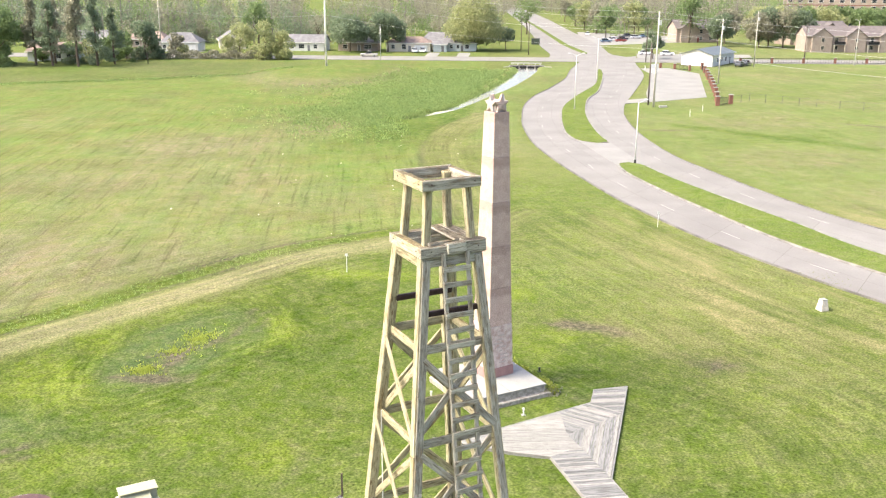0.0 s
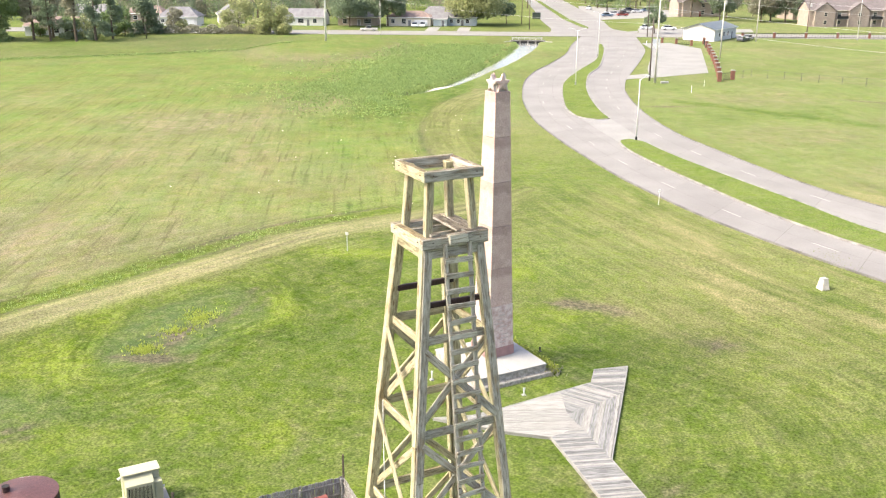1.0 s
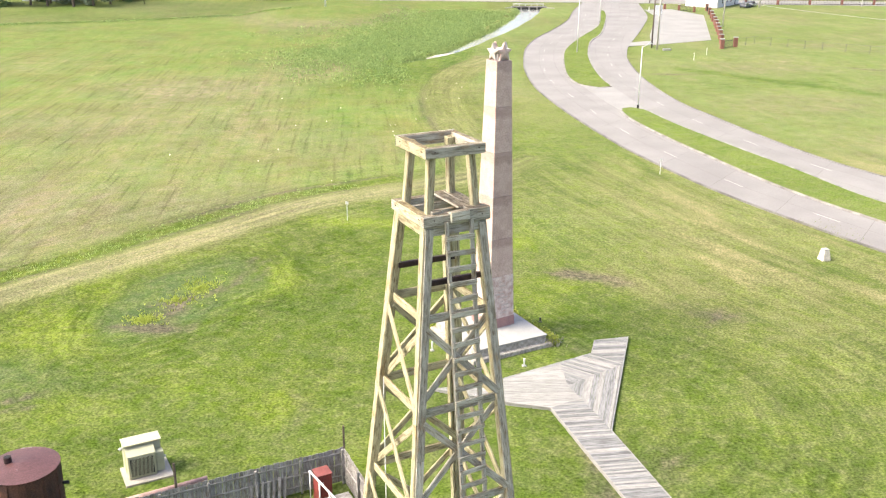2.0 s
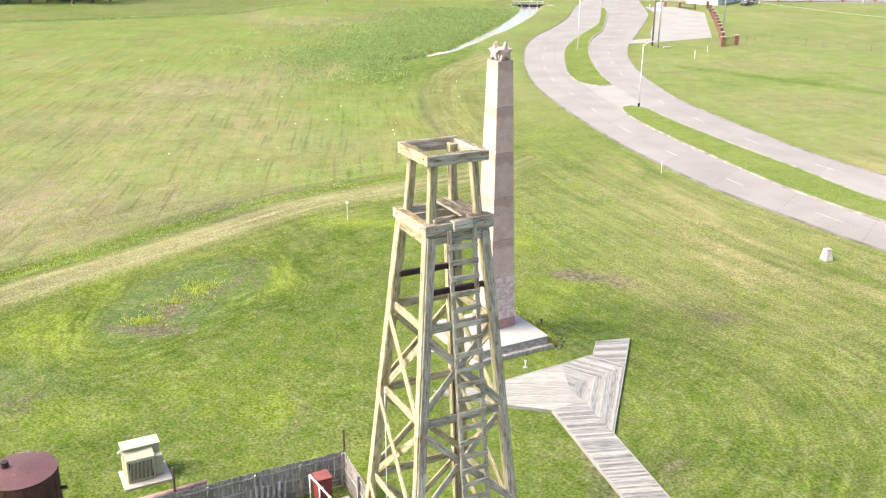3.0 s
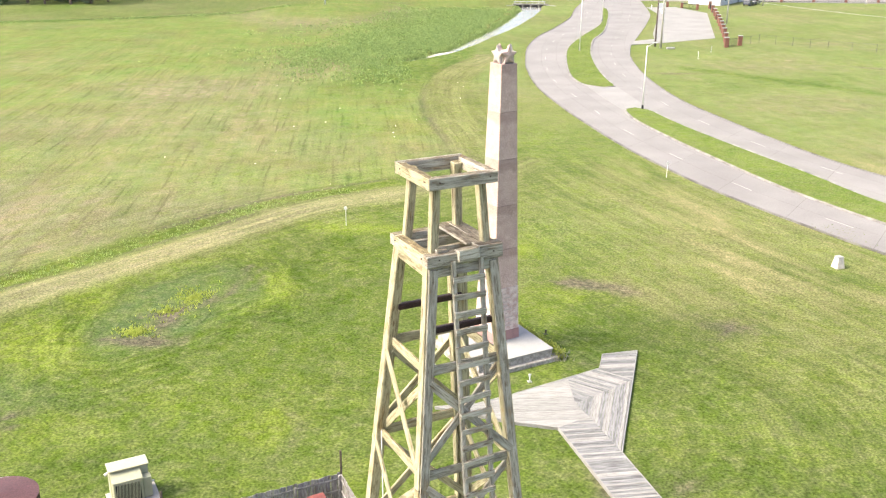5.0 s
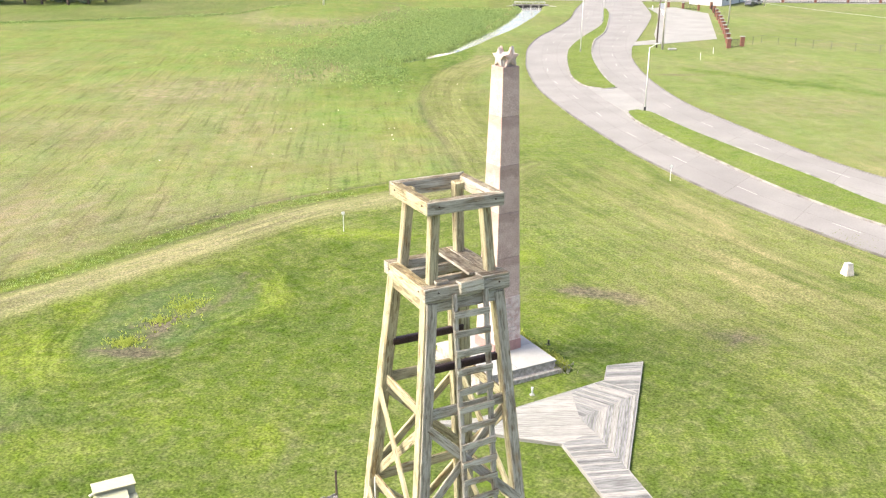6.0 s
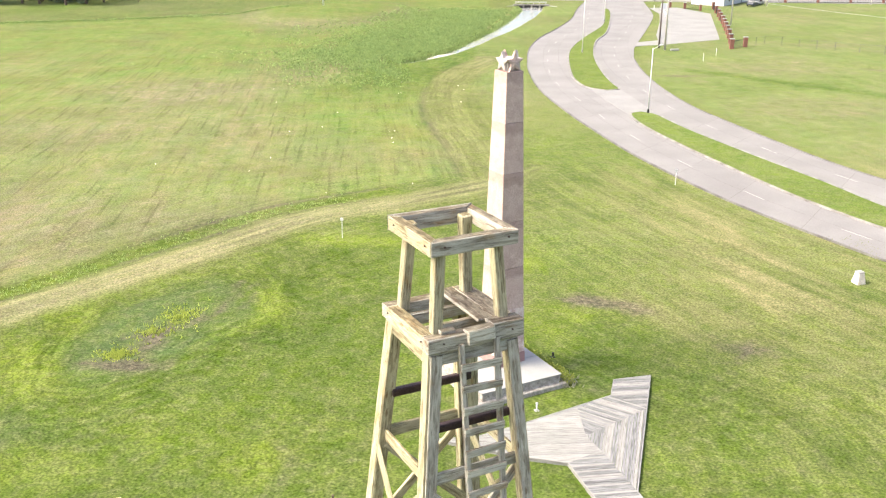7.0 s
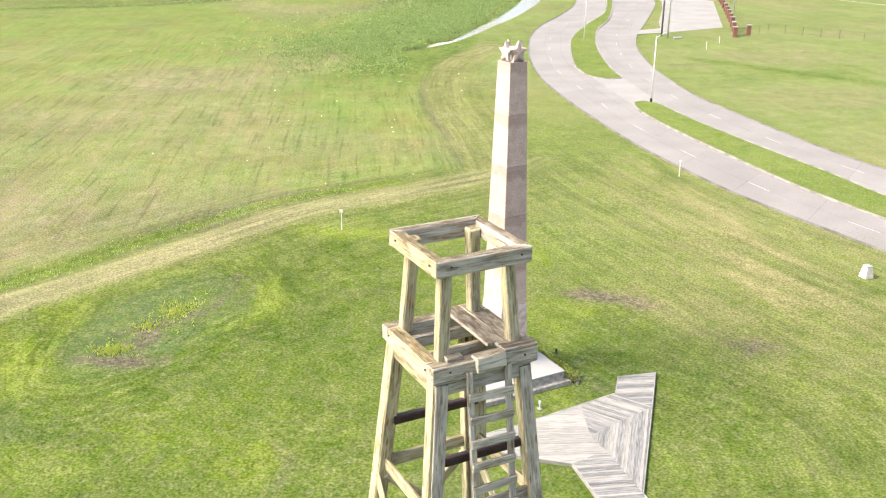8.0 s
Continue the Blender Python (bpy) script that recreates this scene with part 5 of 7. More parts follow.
# ---- plants ----
def clump_mesh(name, centres, sizes, material, seed, droop=0.25):
    """Many small bent leaf clumps, four-cornered with a fold, each an island of its own."""
    rng = np.random.default_rng(seed)
    n = len(centres)
    u = rng.normal(size=(n, 3))
    u /= np.linalg.norm(u, axis=1)[:, None]
    w = rng.normal(size=(n, 3))
    v = np.cross(u, w)
    v /= np.linalg.norm(v, axis=1)[:, None]
    nrm = np.cross(u, v)
    s = np.asarray(sizes)[:, None]
    fold = s * rng.uniform(-droop, droop, (n, 1))
    P = np.stack([centres - u * s, centres - v * s * 0.7 + nrm * fold, centres + u * s, centres + v * s * 0.7 + nrm * fold], 1).reshape(-1, 3)
    f = np.arange(4 * n).reshape(n, 4)
    tri = np.concatenate([f[:, [0, 1, 2]], f[:, [0, 2, 3]]])
    me = bpy.data.meshes.new(name)
    me.from_pydata(P, [], tri.tolist())
    me.materials.append(material)
    return new(name, me)


def blob_points(rng, blobs, n):
    """Places mostly near the skin of a few overlapping lumps."""
    pick = rng.integers(0, len(blobs), n)
    B = np.array(blobs)[pick]
    d = rng.normal(size=(n, 3))
    d /= np.linalg.norm(d, axis=1)[:, None]
    r = rng.uniform(0.35, 1.0, (n, 1)) ** 0.45
    return B[:, :3] + d * r * B[:, 3:6] * (1 + 0.12 * rng.normal(size=(n, 1)))


def tree(x, y, h, width, leaves, seed, label, n=1300, leaf=0.42, low=0.22, name="tree", shape="round"):
    rng = np.random.default_rng(seed)
    z = float(ground_height(np.array([x]), np.array([y]))[0])
    ob = thing(name, label, "tree" if name != "bush" else "bush", (x, y, z))
    bm = bmesh.new()
    top = h * (0.9 if shape == "pine" else 0.62)
    pts = [Vector((0.25 * k * rng.normal() * 0.3, 0.25 * k * rng.normal() * 0.3, top * k / 4 - 0.1)) for k in range(5)]
    r0 = 0.018 * h + 0.06
    for k in range(4):
        tube_bm(pts[k], pts[k + 1], r0 * (1 - 0.2 * k), r0 * (1 - 0.2 * (k + 1)), 8, bm)
    blobs = []
    if shape == "pine":
        for k in range(17):
            f = k / 16
            zz = h * (low + (0.97 - low) * f)
            a, reach = rng.uniform(0, 6.28), width / 2 * (1 - 0.75 * f) * rng.uniform(0.15, 0.95)
            c = (reach * math.cos(a), reach * math.sin(a), zz)
            blobs.append((*c, width * rng.uniform(0.16, 0.30) * (1.1 - 0.6 * f), width * rng.uniform(0.16, 0.30) * (1.1 - 0.6 * f), h * rng.uniform(0.035, 0.075)))
            tube_bm((0, 0, zz - 0.3), c, 0.07, 0.03, 5, bm)
    else:
        m = 9 if name != "bush" else 6
        for k in range(m):
            a = 6.28 * k / m + rng.uniform(-0.4, 0.4)
            reach = width * rng.uniform(0.12, 0.34)
            zz = h * rng.uniform(low + 0.14, 0.86)
            rr = width * rng.uniform(0.17, 0.27)
            blobs.append((reach * math.cos(a), reach * math.sin(a), zz, rr, rr, min(rr * 0.9, h * 0.2)))
            tube_bm(pts[2] if k % 2 else pts[3], (reach * math.cos(a), reach * math.sin(a), zz), r0 * 0.4, 0.03, 5, bm)
        blobs.append((0, 0, h * 0.8, width * 0.24, width * 0.24, h * 0.2))
    part("trunk", bm, BARK, ob)
    c = blob_points(rng, blobs, n)
    c[:, 2] = np.clip(c[:, 2], 0.15, None)
    cr = clump_mesh("crown", c, rng.uniform(0.5, 1.3, n) * leaf, leaves, seed + 1)
    cr.parent = ob
    return ob


tree(-145.5, 262, 17, 16, LEAF, 11, "full green tree beside the houses", n=5200, low=-0.1)
tree(-152, 268, 15, 12, LEAF_DARK, 12, "dense dark green tree beside the houses", n=4500, low=-0.1)
for k, (x, y, h) in enumerate(((-137.0, 266, 19), (-131, 264, 18), (-122.7, 262.5, 20), (-118.5, 266, 19), (-134, 272, 18), (-116, 272, 16))):
    tree(x, y, h, 8.0, LEAF_DARK if k % 2 else LEAF_BROWN, 20 + k, "tall thin pine with a bare lower trunk", n=3000, leaf=0.30, low=(0.30, 0.24, 0.4, 0.05, 0.2, 0.1)[k], name="pine_tree", shape="pine")
tree(-120, 283.5, 9.0, 10.0, LEAF, 31, "light green spreading tree at the field edge", n=2200, low=-0.1)
tree(-113, 289, 12, 10.0, LEAF_DARK, 32, "dark green oval tree at the field edge", n=2400, low=-0.05)
tree(-107, 300, 8, 6.0, LEAF_BROWN, 33, "small brownish tree beside the white house", n=900, low=0.0)
tree(-86, 299, 11, 12, LEAF_PALE, 34, "pale green willow-like bush by the street", n=3000, low=-0.15, name="bush", leaf=0.36)
tree(-76.5, 294, 12.0, 10.5, LEAF_PALE, 35, "pale yellow-green tall bush by the street", n=3000, low=-0.15, name="bush", leaf=0.36)
tree(-70.5, 294, 9, 8, LEAF_PALE, 36, "pale yellow-green bush by the street", n=2000, low=-0.15, name="bush", leaf=0.36)
for k, (x, y, h, w) in enumerate(((-148, 270, 5, 7), (-127.5, 271, 5, 7), (-130, 277, 6, 8), (-125, 275, 7, 8), (-115.5, 280, 5, 7), (-110, 291, 4.5, 6), (-140, 276, 4, 6), (-104, 299, 4, 6))):
    tree(x, y, h, w, (LEAF, LEAF_DARK, LEAF, LEAF_PALE)[k % 4], 140 + k, "leafy bush among the trees at the field edge", n=1100, low=-0.3, name="bush", leaf=0.34)
tree(-92, 346, 18, 13, LEAF, 37, "green tree behind the houses", n=1800)
tree(-71, 352, 14, 12, LEAF_BROWN, 48, "bare branching tree behind the white house", n=700, leaf=0.3)
tree(-55, 327.5, 13, 17, LEAF_DARK, 38, "broad dark green oak in front of a house", n=6000)
tree(-42, 330, 13, 14, LEAF_DARK, 39, "broad dark green oak in front of a house", n=4800)
tree(-12, 338, 20, 26, LEAF_PALE, 40, "large yellow-green budding tree beside the blue house", n=13000, low=0.05)
tree(-1.0, 345, 8, 6.5, LEAF_DARK, 41, "small dark green tree on the corner lawn", n=900)
tree(8.2, 447, 18, 14, LEAF, 42, "green tree beside the avenue", n=1500)
tree(46.5, 309, 9.5, 8, LEAF_DARK, 43, "dark pine-like tree beside the pavement", n=1100)
tree(73, 393, 20, 15, LEAF, 44, "tall green tree before the brick building", n=1800)
tree(86, 388, 14, 14, LEAF_BROWN, 45, "olive-brown tree before the apartments", n=3500)
tree(94, 366, 13, 12, LEAF_BROWN, 46, "budding brown tree before the apartments", n=3500)
tree(99, 372, 15, 14, LEAF_DARK, 49, "grey-green oak before the apartments", n=4500, low=0.1)
tree(108, 366, 14, 13, LEAF_DARK, 50, "grey-green oak before the apartments", n=4500, low=0.1)
tree(80, 372, 12, 12, LEAF_DARK, 51, "grey-green oak before the apartments", n=3500)
tree(103.5, 368, 15, 12, LEAF_BROWN, 47, "budding brown tree before the apartments", n=1500)
for k, (x, y) in enumerate(((42, 420), (41, 455), (38, 490), (36, 530), (33, 580), (58, 450), (64, 480), (50, 520))):
    tree(x, y, 13 + k % 3, 12, (LEAF, LEAF_BROWN, LEAF_PALE)[k % 3], 60 + k, "tree in the row along the avenue", n=1000, leaf=0.6)
for k, (x, y) in enumerate(((128, 425), (140, 430), (152, 420), (118, 432), (164, 428), (134, 440), (146, 442), (123, 438), (156, 436), (110, 436))):
    tree(x, y, 13.5, 15, LEAF_PALE if k % 2 else LEAF, 75 + k, "rounded light green tree behind the apartments", n=2600, leaf=0.5)


TRUNKS = mat("pale_grey_trunks", (0.26, 0.235, 0.205), 0.9, 0, 0.2, 0.6, 6, 0.2, second=(0.17, 0.15, 0.13))


def bare_trunks(places, seed):
    """Three-sided trunks with rising limbs, as bare early-spring trees show them."""
    rng = np.random.default_rng(seed + 500)
    P, F = [], []
    for x, y, h in places:
        sticks = [((x, y, -0.2), (x + rng.normal() * 0.6, y, h * 1.05), 0.22)]
        for _ in range(6):
            z0, a, r = h * rng.uniform(0.25, 0.7), rng.uniform(0, 6.28), rng.uniform(1.5, 4.0)
            sticks.append(((x, y, z0), (x + r * math.cos(a), y + r * math.sin(a), z0 + h * rng.uniform(0.25, 0.5)), 0.09))
        for p, q, r in sticks:
            k = len(P)
            for (cx, cy, cz), rr in ((p, r), (q, r * 0.35)):
                P += [(cx + rr * math.cos(t), cy + rr * math.sin(t), cz) for t in (0.5, 2.6, 4.7)]
            F += [(k, k + 1, k + 4, k + 3), (k + 1, k + 2, k + 5, k + 4), (k + 2, k, k + 3, k + 5)]
    me = bpy.data.meshes.new("woods_trunks")
    me.from_pydata(P, [], F)
    me.materials.append(TRUNKS)
    return tagged(new("woods_trunks", me), "bare pale grey trunks and limbs of distant woods", "woods", kind="stuff")


def far_woods(name, x0, x1, y0, y1, count, seed, material, h=(9, 17)):
    rng = np.random.default_rng(seed)
    pts, sz, trunks = [], [], []
    for _ in range(count):
        x, y, hh = rng.uniform(x0, x1), rng.uniform(y0, y1), rng.uniform(*h)
        m = 500
        trunks.append((x, y, hh))
        blobs = [(x + rng.normal() * 2.2, y + rng.normal() * 2.2, hh * rng.uniform(0.10, 0.85), rng.uniform(2, 4), rng.uniform(2, 4), hh * 0.2) for _ in range(5)]
        pts.append(blob_points(rng, blobs, m)), sz.append(rng.uniform(0.18, 0.44, m))
    ob = clump_mesh(name, np.vstack(pts), np.concatenate(sz), material, seed)
    bare_trunks(trunks, seed)
    return tagged(ob, "distant mixed woods in early leaf behind the houses", "woods", kind="stuff")


far_woods("woods", -330, -10, 350, 440, 110, 101, LEAF_BROWN)
far_woods("woods", -330, -10, 360, 470, 90, 102, LEAF)
far_woods("woods", -340, -140, 290, 350, 45, 103, LEAF_DARK)
far_woods("woods", -400, 0, 470, 640, 110, 104, LEAF_BROWN, (14, 22))
far_woods("woods", 40, 138, 435, 560, 70, 105, LEAF)
far_woods("woods", 36, 135, 500, 700, 60, 106, LEAF_BROWN, (14, 22))
far_woods("woods", 130, 330, 560, 760, 90, 110, LEAF, (13, 18))


far_woods("woods", -85, -4, 440, 720, 60, 107, LEAF_BROWN, (12, 20))
far_woods("woods", -6, 40, 720, 900, 30, 109, LEAF_BROWN, (12, 20))
far_woods("woods", 42, 130, 450, 640, 50, 108, LEAF_BROWN, (12, 18))
far_woods("woods", -420, -60, 345, 420, 120, 111, LEAF_DARK, (11, 18))
far_woods("woods", -420, -160, 430, 560, 90, 112, LEAF, (14, 20))
hr2 = np.random.default_rng(120)
hx = hr2.uniform(-128, -74, 5000)
hedge = clump_mesh("hedge", np.stack([hx, 292.5 + 0.05 * (hx + 100) + hr2.normal(size=5000) * 0.8, hr2.uniform(0, 1, 5000) ** 0.7 * (2.3 + 0.6 * np.sin(hx))], -1), hr2.uniform(0.15, 0.4, 5000), LEAF_BROWN, 121)
tagged(hedge, "pale unkempt hedge along the field edge", "hedge", kind="stuff")


def tufts(name, n, place, h, material, seed, label, category, wide=0.35):
    """Low pointed blades in small fans."""
    rng = np.random.default_rng(seed)
    P, F = [], []
    xy = np.array([place(rng) for _ in range(n)])
    zz = ground_height(xy[:, 0], xy[:, 1])
    for (x, y), z in zip(xy, zz):
        for _ in range(3):
            a, t, hh = rng.uniform(0, 6.28), rng.normal(size=2) * 0.5, rng.uniform(0.5, 1.2) * h
            w = wide * h
            dx, dy = math.cos(a) * w / 2, math.sin(a) * w / 2
            ox, oy = rng.normal(size=2) * h * 0.4
            b = len(P)
            P += [(x + ox - dx, y + oy - dy, z - 0.02), (x + ox + dx, y + oy + dy, z - 0.02), (x + ox + t[0] * hh, y + oy + t[1] * hh, z + hh)]
            F.append((b, b + 1, b + 2))
    me = bpy.data.meshes.new(name)
    me.from_pydata(P, [], F)
    me.materials.append(material)
    return tagged(new(name, me), label, category, kind="stuff")


def weed_place(rng):
    while True:
        y = rng.uniform(122, 266)
        s = abs(rng.normal()) * 0.38 if rng.uniform() < 0.8 else rng.uniform(0, 0.75)
        x = np.interp(y, [122, 150, 165, 174, 187, 208, 244, 265], [-14, -15, -17, -16, -12, -7.8, -2, -0.5]) - s * np.interp(y, [122, 170, 262], [14, 32, 42]) - rng.uniform(0, 1.6) * np.interp(y, [122, 165, 180], [3, 2, 0.3])
        edge = np.clip((y - 134) / 40, 0, 1) ** 2 * np.clip((268 - y) / 12, 0, 1)
        lump = 0.5 + 0.5 * math.sin(x * 0.35 + 2 * math.sin(y * 0.11)) * math.sin(y * 0.21 + x * 0.1)
        if np.hypot((x + 48) / 22, (y - 255) / 34) > 0.85 and rng.uniform() < edge * (0.25 + 0.75 * lump):
            return x, y


tufts("canal_weeds", 9000, weed_place, 0.36, WEED, 201, "tall green weeds along the canal", "weeds", 0.5)
def bank_place(rng):
    k = rng.integers(2, len(CANAL) - 2)
    d = CANAL[k + 1] - CANAL[k]
    side = np.array([d[1], -d[0]]) / np.linalg.norm(d)
    side = side if side[0] < 0 else -side
    wide = 3.1 - 2.4 * k / (len(CANAL) - 1)
    return CANAL[k] + d * rng.uniform(0, 1) + side * (wide + rng.normal() * 0.45 + 0.5 * math.sin(k * 0.9))


wr = np.random.default_rng(220)
lump = np.array([weed_place(wr) for _ in range(1500)])
pick = wr.integers(0, len(lump), 42000)
spot = lump[pick] + wr.normal(size=(42000, 2)) * np.array([0.8, 1.0])
tall = (0.25 + 0.6 * wr.uniform(0, 1, len(lump)) ** 2)[pick]
leafy = np.stack([spot[:, 0], spot[:, 1], ground_height(spot[:, 0], spot[:, 1]) + tall * wr.uniform(0.1, 1, 42000)], -1)
tagged(clump_mesh("weed_thicket", leafy, wr.uniform(0.06, 0.19, 42000), WEED_DEEP, 221), "dense lumps of broad-leaved green weeds by the canal", "weeds", kind="stuff")
def far_ditch(rng):
    x = rng.uniform(-150, -58)
    return x, 214.6 + 0.60 * (x + 119.7) + 1.2 * math.sin(x * 0.09) + rng.normal() * (1.0 + 0.9 * math.sin(x * 0.31))


tufts("far_ditch_weeds", 1300, far_ditch, 0.30, WEED_DEEP, 222, "dark green weeds along a ditch across the field", "weeds", 0.7)
tufts("bank_weeds", 2600, bank_place, 0.5, WEED, 208, "green weeds hanging over the canal bank", "weeds", 0.6)
tufts("ditch_grass", 900, lambda r: DITCH[r.integers(5, len(DITCH) - 2)] + r.normal(size=2) * 0.8, 0.17, WEED, 202, "longer green grass in the ditch", "grass", 0.4)


def bog(rng):
    cx, cy, rx, ry = ((-22.5, 52.2, 1.3, 1.0), (-20.7, 57.9, 1.6, 2.3), (-21.7, 55.5, 1.7, 1.6))[rng.choice(3, p=(0.42, 0.40, 0.18))]
    a, r = rng.uniform(0, 6.28), abs(rng.normal()) * 0.55
    return cx + math.cos(a) * r * rx, cy + math.sin(a) * r * ry


tufts("wet_weeds", 520, bog, 0.19, WEED_YELLOW, 203, "yellow-green weeds round a muddy hollow", "weeds", 0.5)


br = np.random.default_rng(230)


def low_shrubs(places, label):
    for x, y, r, h in places:
        n = int(900 * r)
        c = blob_points(br, [(x, y, h * 0.45, r, r, h * 0.6), (x + 0.3 * r, y - 0.2 * r, h * 0.4, r * 0.7, r * 0.7, h * 0.5)], n)
        c[:, 2] = np.clip(c[:, 2], 0.03, None)
        ob = clump_mesh("low_shrub", c, br.uniform(0.03, 0.085, n), SHRUB, int(br.integers(1000)))
        tagged(ob, label, "shrub", "border shrubs", "stuff")


low_shrubs([(3.55 - 0.40 * k + br.uniform(-0.1, 0.1), 50.75 + 0.62 * k + br.uniform(-0.1, 0.1), br.uniform(0.35, 0.55), br.uniform(0.45, 0.7)) for k in range(9)], "low yellow-green border shrub beside the plinth")
low_shrubs([(-3.9 + 0.42 * k, 52.2 + 0.62 * k, br.uniform(0.28, 0.42), br.uniform(0.3, 0.45)) for k in range(4)], "low yellow-green border shrub beside the plinth")
tufts("dry_tuft", 40, lambda r: (3.5 + r.normal() * 0.18, 50.75 + r.normal() * 0.25), 0.5, LEAF_BROWN, 206, "dry grey-brown tuft at the plinth corner", "plants", 0.2)


def turf(name, n, place, h, wide, seed, label):
    """Short bent blades that take the colour of the ground they grow from."""
    rng = np.random.default_rng(seed)
    x, y = place(rng, n)
    n = len(x)
    z = ground_height(x, y)
    lean, b = rng.uniform(1.3, 3.2, n), rng.uniform(0, math.tau, n)
    a = b + math.pi / 2 + rng.uniform(-0.4, 0.4, n)
    hh = h * rng.uniform(0.4, 1.25, n)
    w = wide * rng.uniform(0.5, 1.3, n)
    foot = np.stack([x, y, z - 0.01], -1)
    side = np.stack([np.cos(a) * w, np.sin(a) * w, 0 * a], -1)
    tip = foot + np.stack([np.cos(b) * hh * lean, np.sin(b) * hh * lean, hh + 0.01], -1)
    over = np.cross(side, tip - foot)[:, 2:] < 0
    side = np.where(over, -side, side)
    P = np.stack([foot - side, foot + side, tip], 1).reshape(-1, 3)
    me = bpy.data.meshes.new(name)
    me.from_pydata(P, [], np.arange(3 * n).reshape(n, 3).tolist())
    nrm = np.array([0, 0, 1.0]) + 0.2 * rng.normal(size=(n, 3)) * np.array([1, 1, 0.2])
    nrm = np.repeat(nrm / np.linalg.norm(nrm, axis=1)[:, None], 3, 0)
    me.normals_split_custom_set_from_vertices(nrm.tolist())
    lay_cover(me, {k: np.repeat(v, 3, 0) for k, v in cover_at(x, y).items()})
    me.materials.append(GRASS)
    return tagged(new(name, me), label, "grass", kind="stuff")


def lawn_spread(rng, n):
    x, y = rng.uniform(-37, 30, n), 33 + 45 * rng.uniform(0, 1, n) ** 1.4
    long = spots(x, y, 1.1, 81) * np.clip((2 - x) / 14, 0.35, 1)
    keep = (rng.uniform(0, 1, n) < 0.25 + long) & (y < 66 + 0.6 * np.abs(x + 5))
    return x[keep], y[keep]


def field_spread(rng, n):
    x, y = rng.uniform(-90, -3, n), rng.uniform(62, 190, n)
    edge = np.interp(x, bl[:, 0], bl[:, 1], left=20)
    keep = (y > edge + 3.2) & (rng.uniform(0, 1, n) < 0.15 + spots(x, y * 0.4, 1.5, 82)) & (x < np.interp(y, tl[:, 1], tl[:, 0]) - 2.5)
    return x[keep], y[keep]


turf("lawn_grass", 110000, lawn_spread, 0.075, 0.045, 207, "short uneven green blades of the mown lawn")
turf("field_grass", 36000, field_spread, 0.07, 0.09, 209, "short green and dry blades of the mown field")


def litter(rng):
    return rng.uniform(-34, -6) if rng.uniform() < 0.7 else rng.uniform(-60, -10), rng.uniform(84, 150)


rng = np.random.default_rng(210)
chips = bmesh.new()
for _ in range(24):
    x, y = litter(rng)
    s = rng.uniform(0.04, 0.10)
    boxed(chips, (x, y, float(ground_height(np.array([x]), np.array([y]))[0]) + 0.06), (s * 1.5, s, 0.08), rng.uniform(0, 180), 0.015)
tagged(link_bm("field_litter", chips, SIDING_CREAM), "scattered pale chips and litter on the field", "litter", kind="stuff")


# ---- buildings ----
def window(parent, x, y, z, w, h, rz, frame_mat):
    fr = part("window", box_bm((0, 0, 0), (w + 0.2, 0.10, h + 0.2), 0), frame_mat, parent)
    fr.matrix_basis = pose(x, y, z, 0, 0, rz)
    part("pane", box_bm((0, -0.055, 0), (w, 0.02, h), 0), GLASS_DARK, fr)
    part("glazing_bar", box_bm((0, -0.07, 0), (w, 0.02, 0.05), 0), frame_mat, fr)


def roof_bm(w, d, z, rise, over=0.5, hip=0.0, thick=0.14):
    """A gable (hip 0) or hipped roof; the ridge runs along x."""
    bm = bmesh.new()
    a, b = w / 2 + over, d / 2 + over
    if not hip:
        for s in (-1, 1):
            drop = rise * over / (d / 2)
            q = [(x, y, zz + dz) for dz in (0.03, 0.03 + thick) for x, y, zz in ((-a, s * b, z - drop), (a, s * b, z - drop), (a, -s * 0.02, z + rise), (-a, -s * 0.02, z + rise))]
            vs = [bm.verts.new(p) for p in q]
            for f in ((0, 3, 2, 1), (4, 5, 6, 7), (0, 1, 5, 4), (1, 2, 6, 5), (2, 3, 7, 6), (3, 0, 4, 7)):
                bm.faces.new([vs[k] for k in f])
        bmesh.ops.recalc_face_normals(bm, faces=bm.faces)
        return bm
    r = a - hip
    base = [(-a, -b), (a, -b), (a, b), (-a, b)]
    lo = [bm.verts.new((x, y, z - thick)) for x, y in base]
    up = [bm.verts.new((x, y, z)) for x, y in base]
    r0, r1 = bm.verts.new((-r, 0, z + rise)), bm.verts.new((r, 0, z + rise))
    for k in range(4):
        bm.faces.new((lo[k], lo[(k + 1) % 4], up[(k + 1) % 4], up[k]))
    bm.faces.new(lo[::-1])
    bm.faces.new((up[0], up[1], r1, r0)), bm.faces.new((up[2], up[3], r0, r1))
    bm.faces.new((up[1], up[2], r1)), bm.faces.new((up[3], up[0], r0))
    return bm


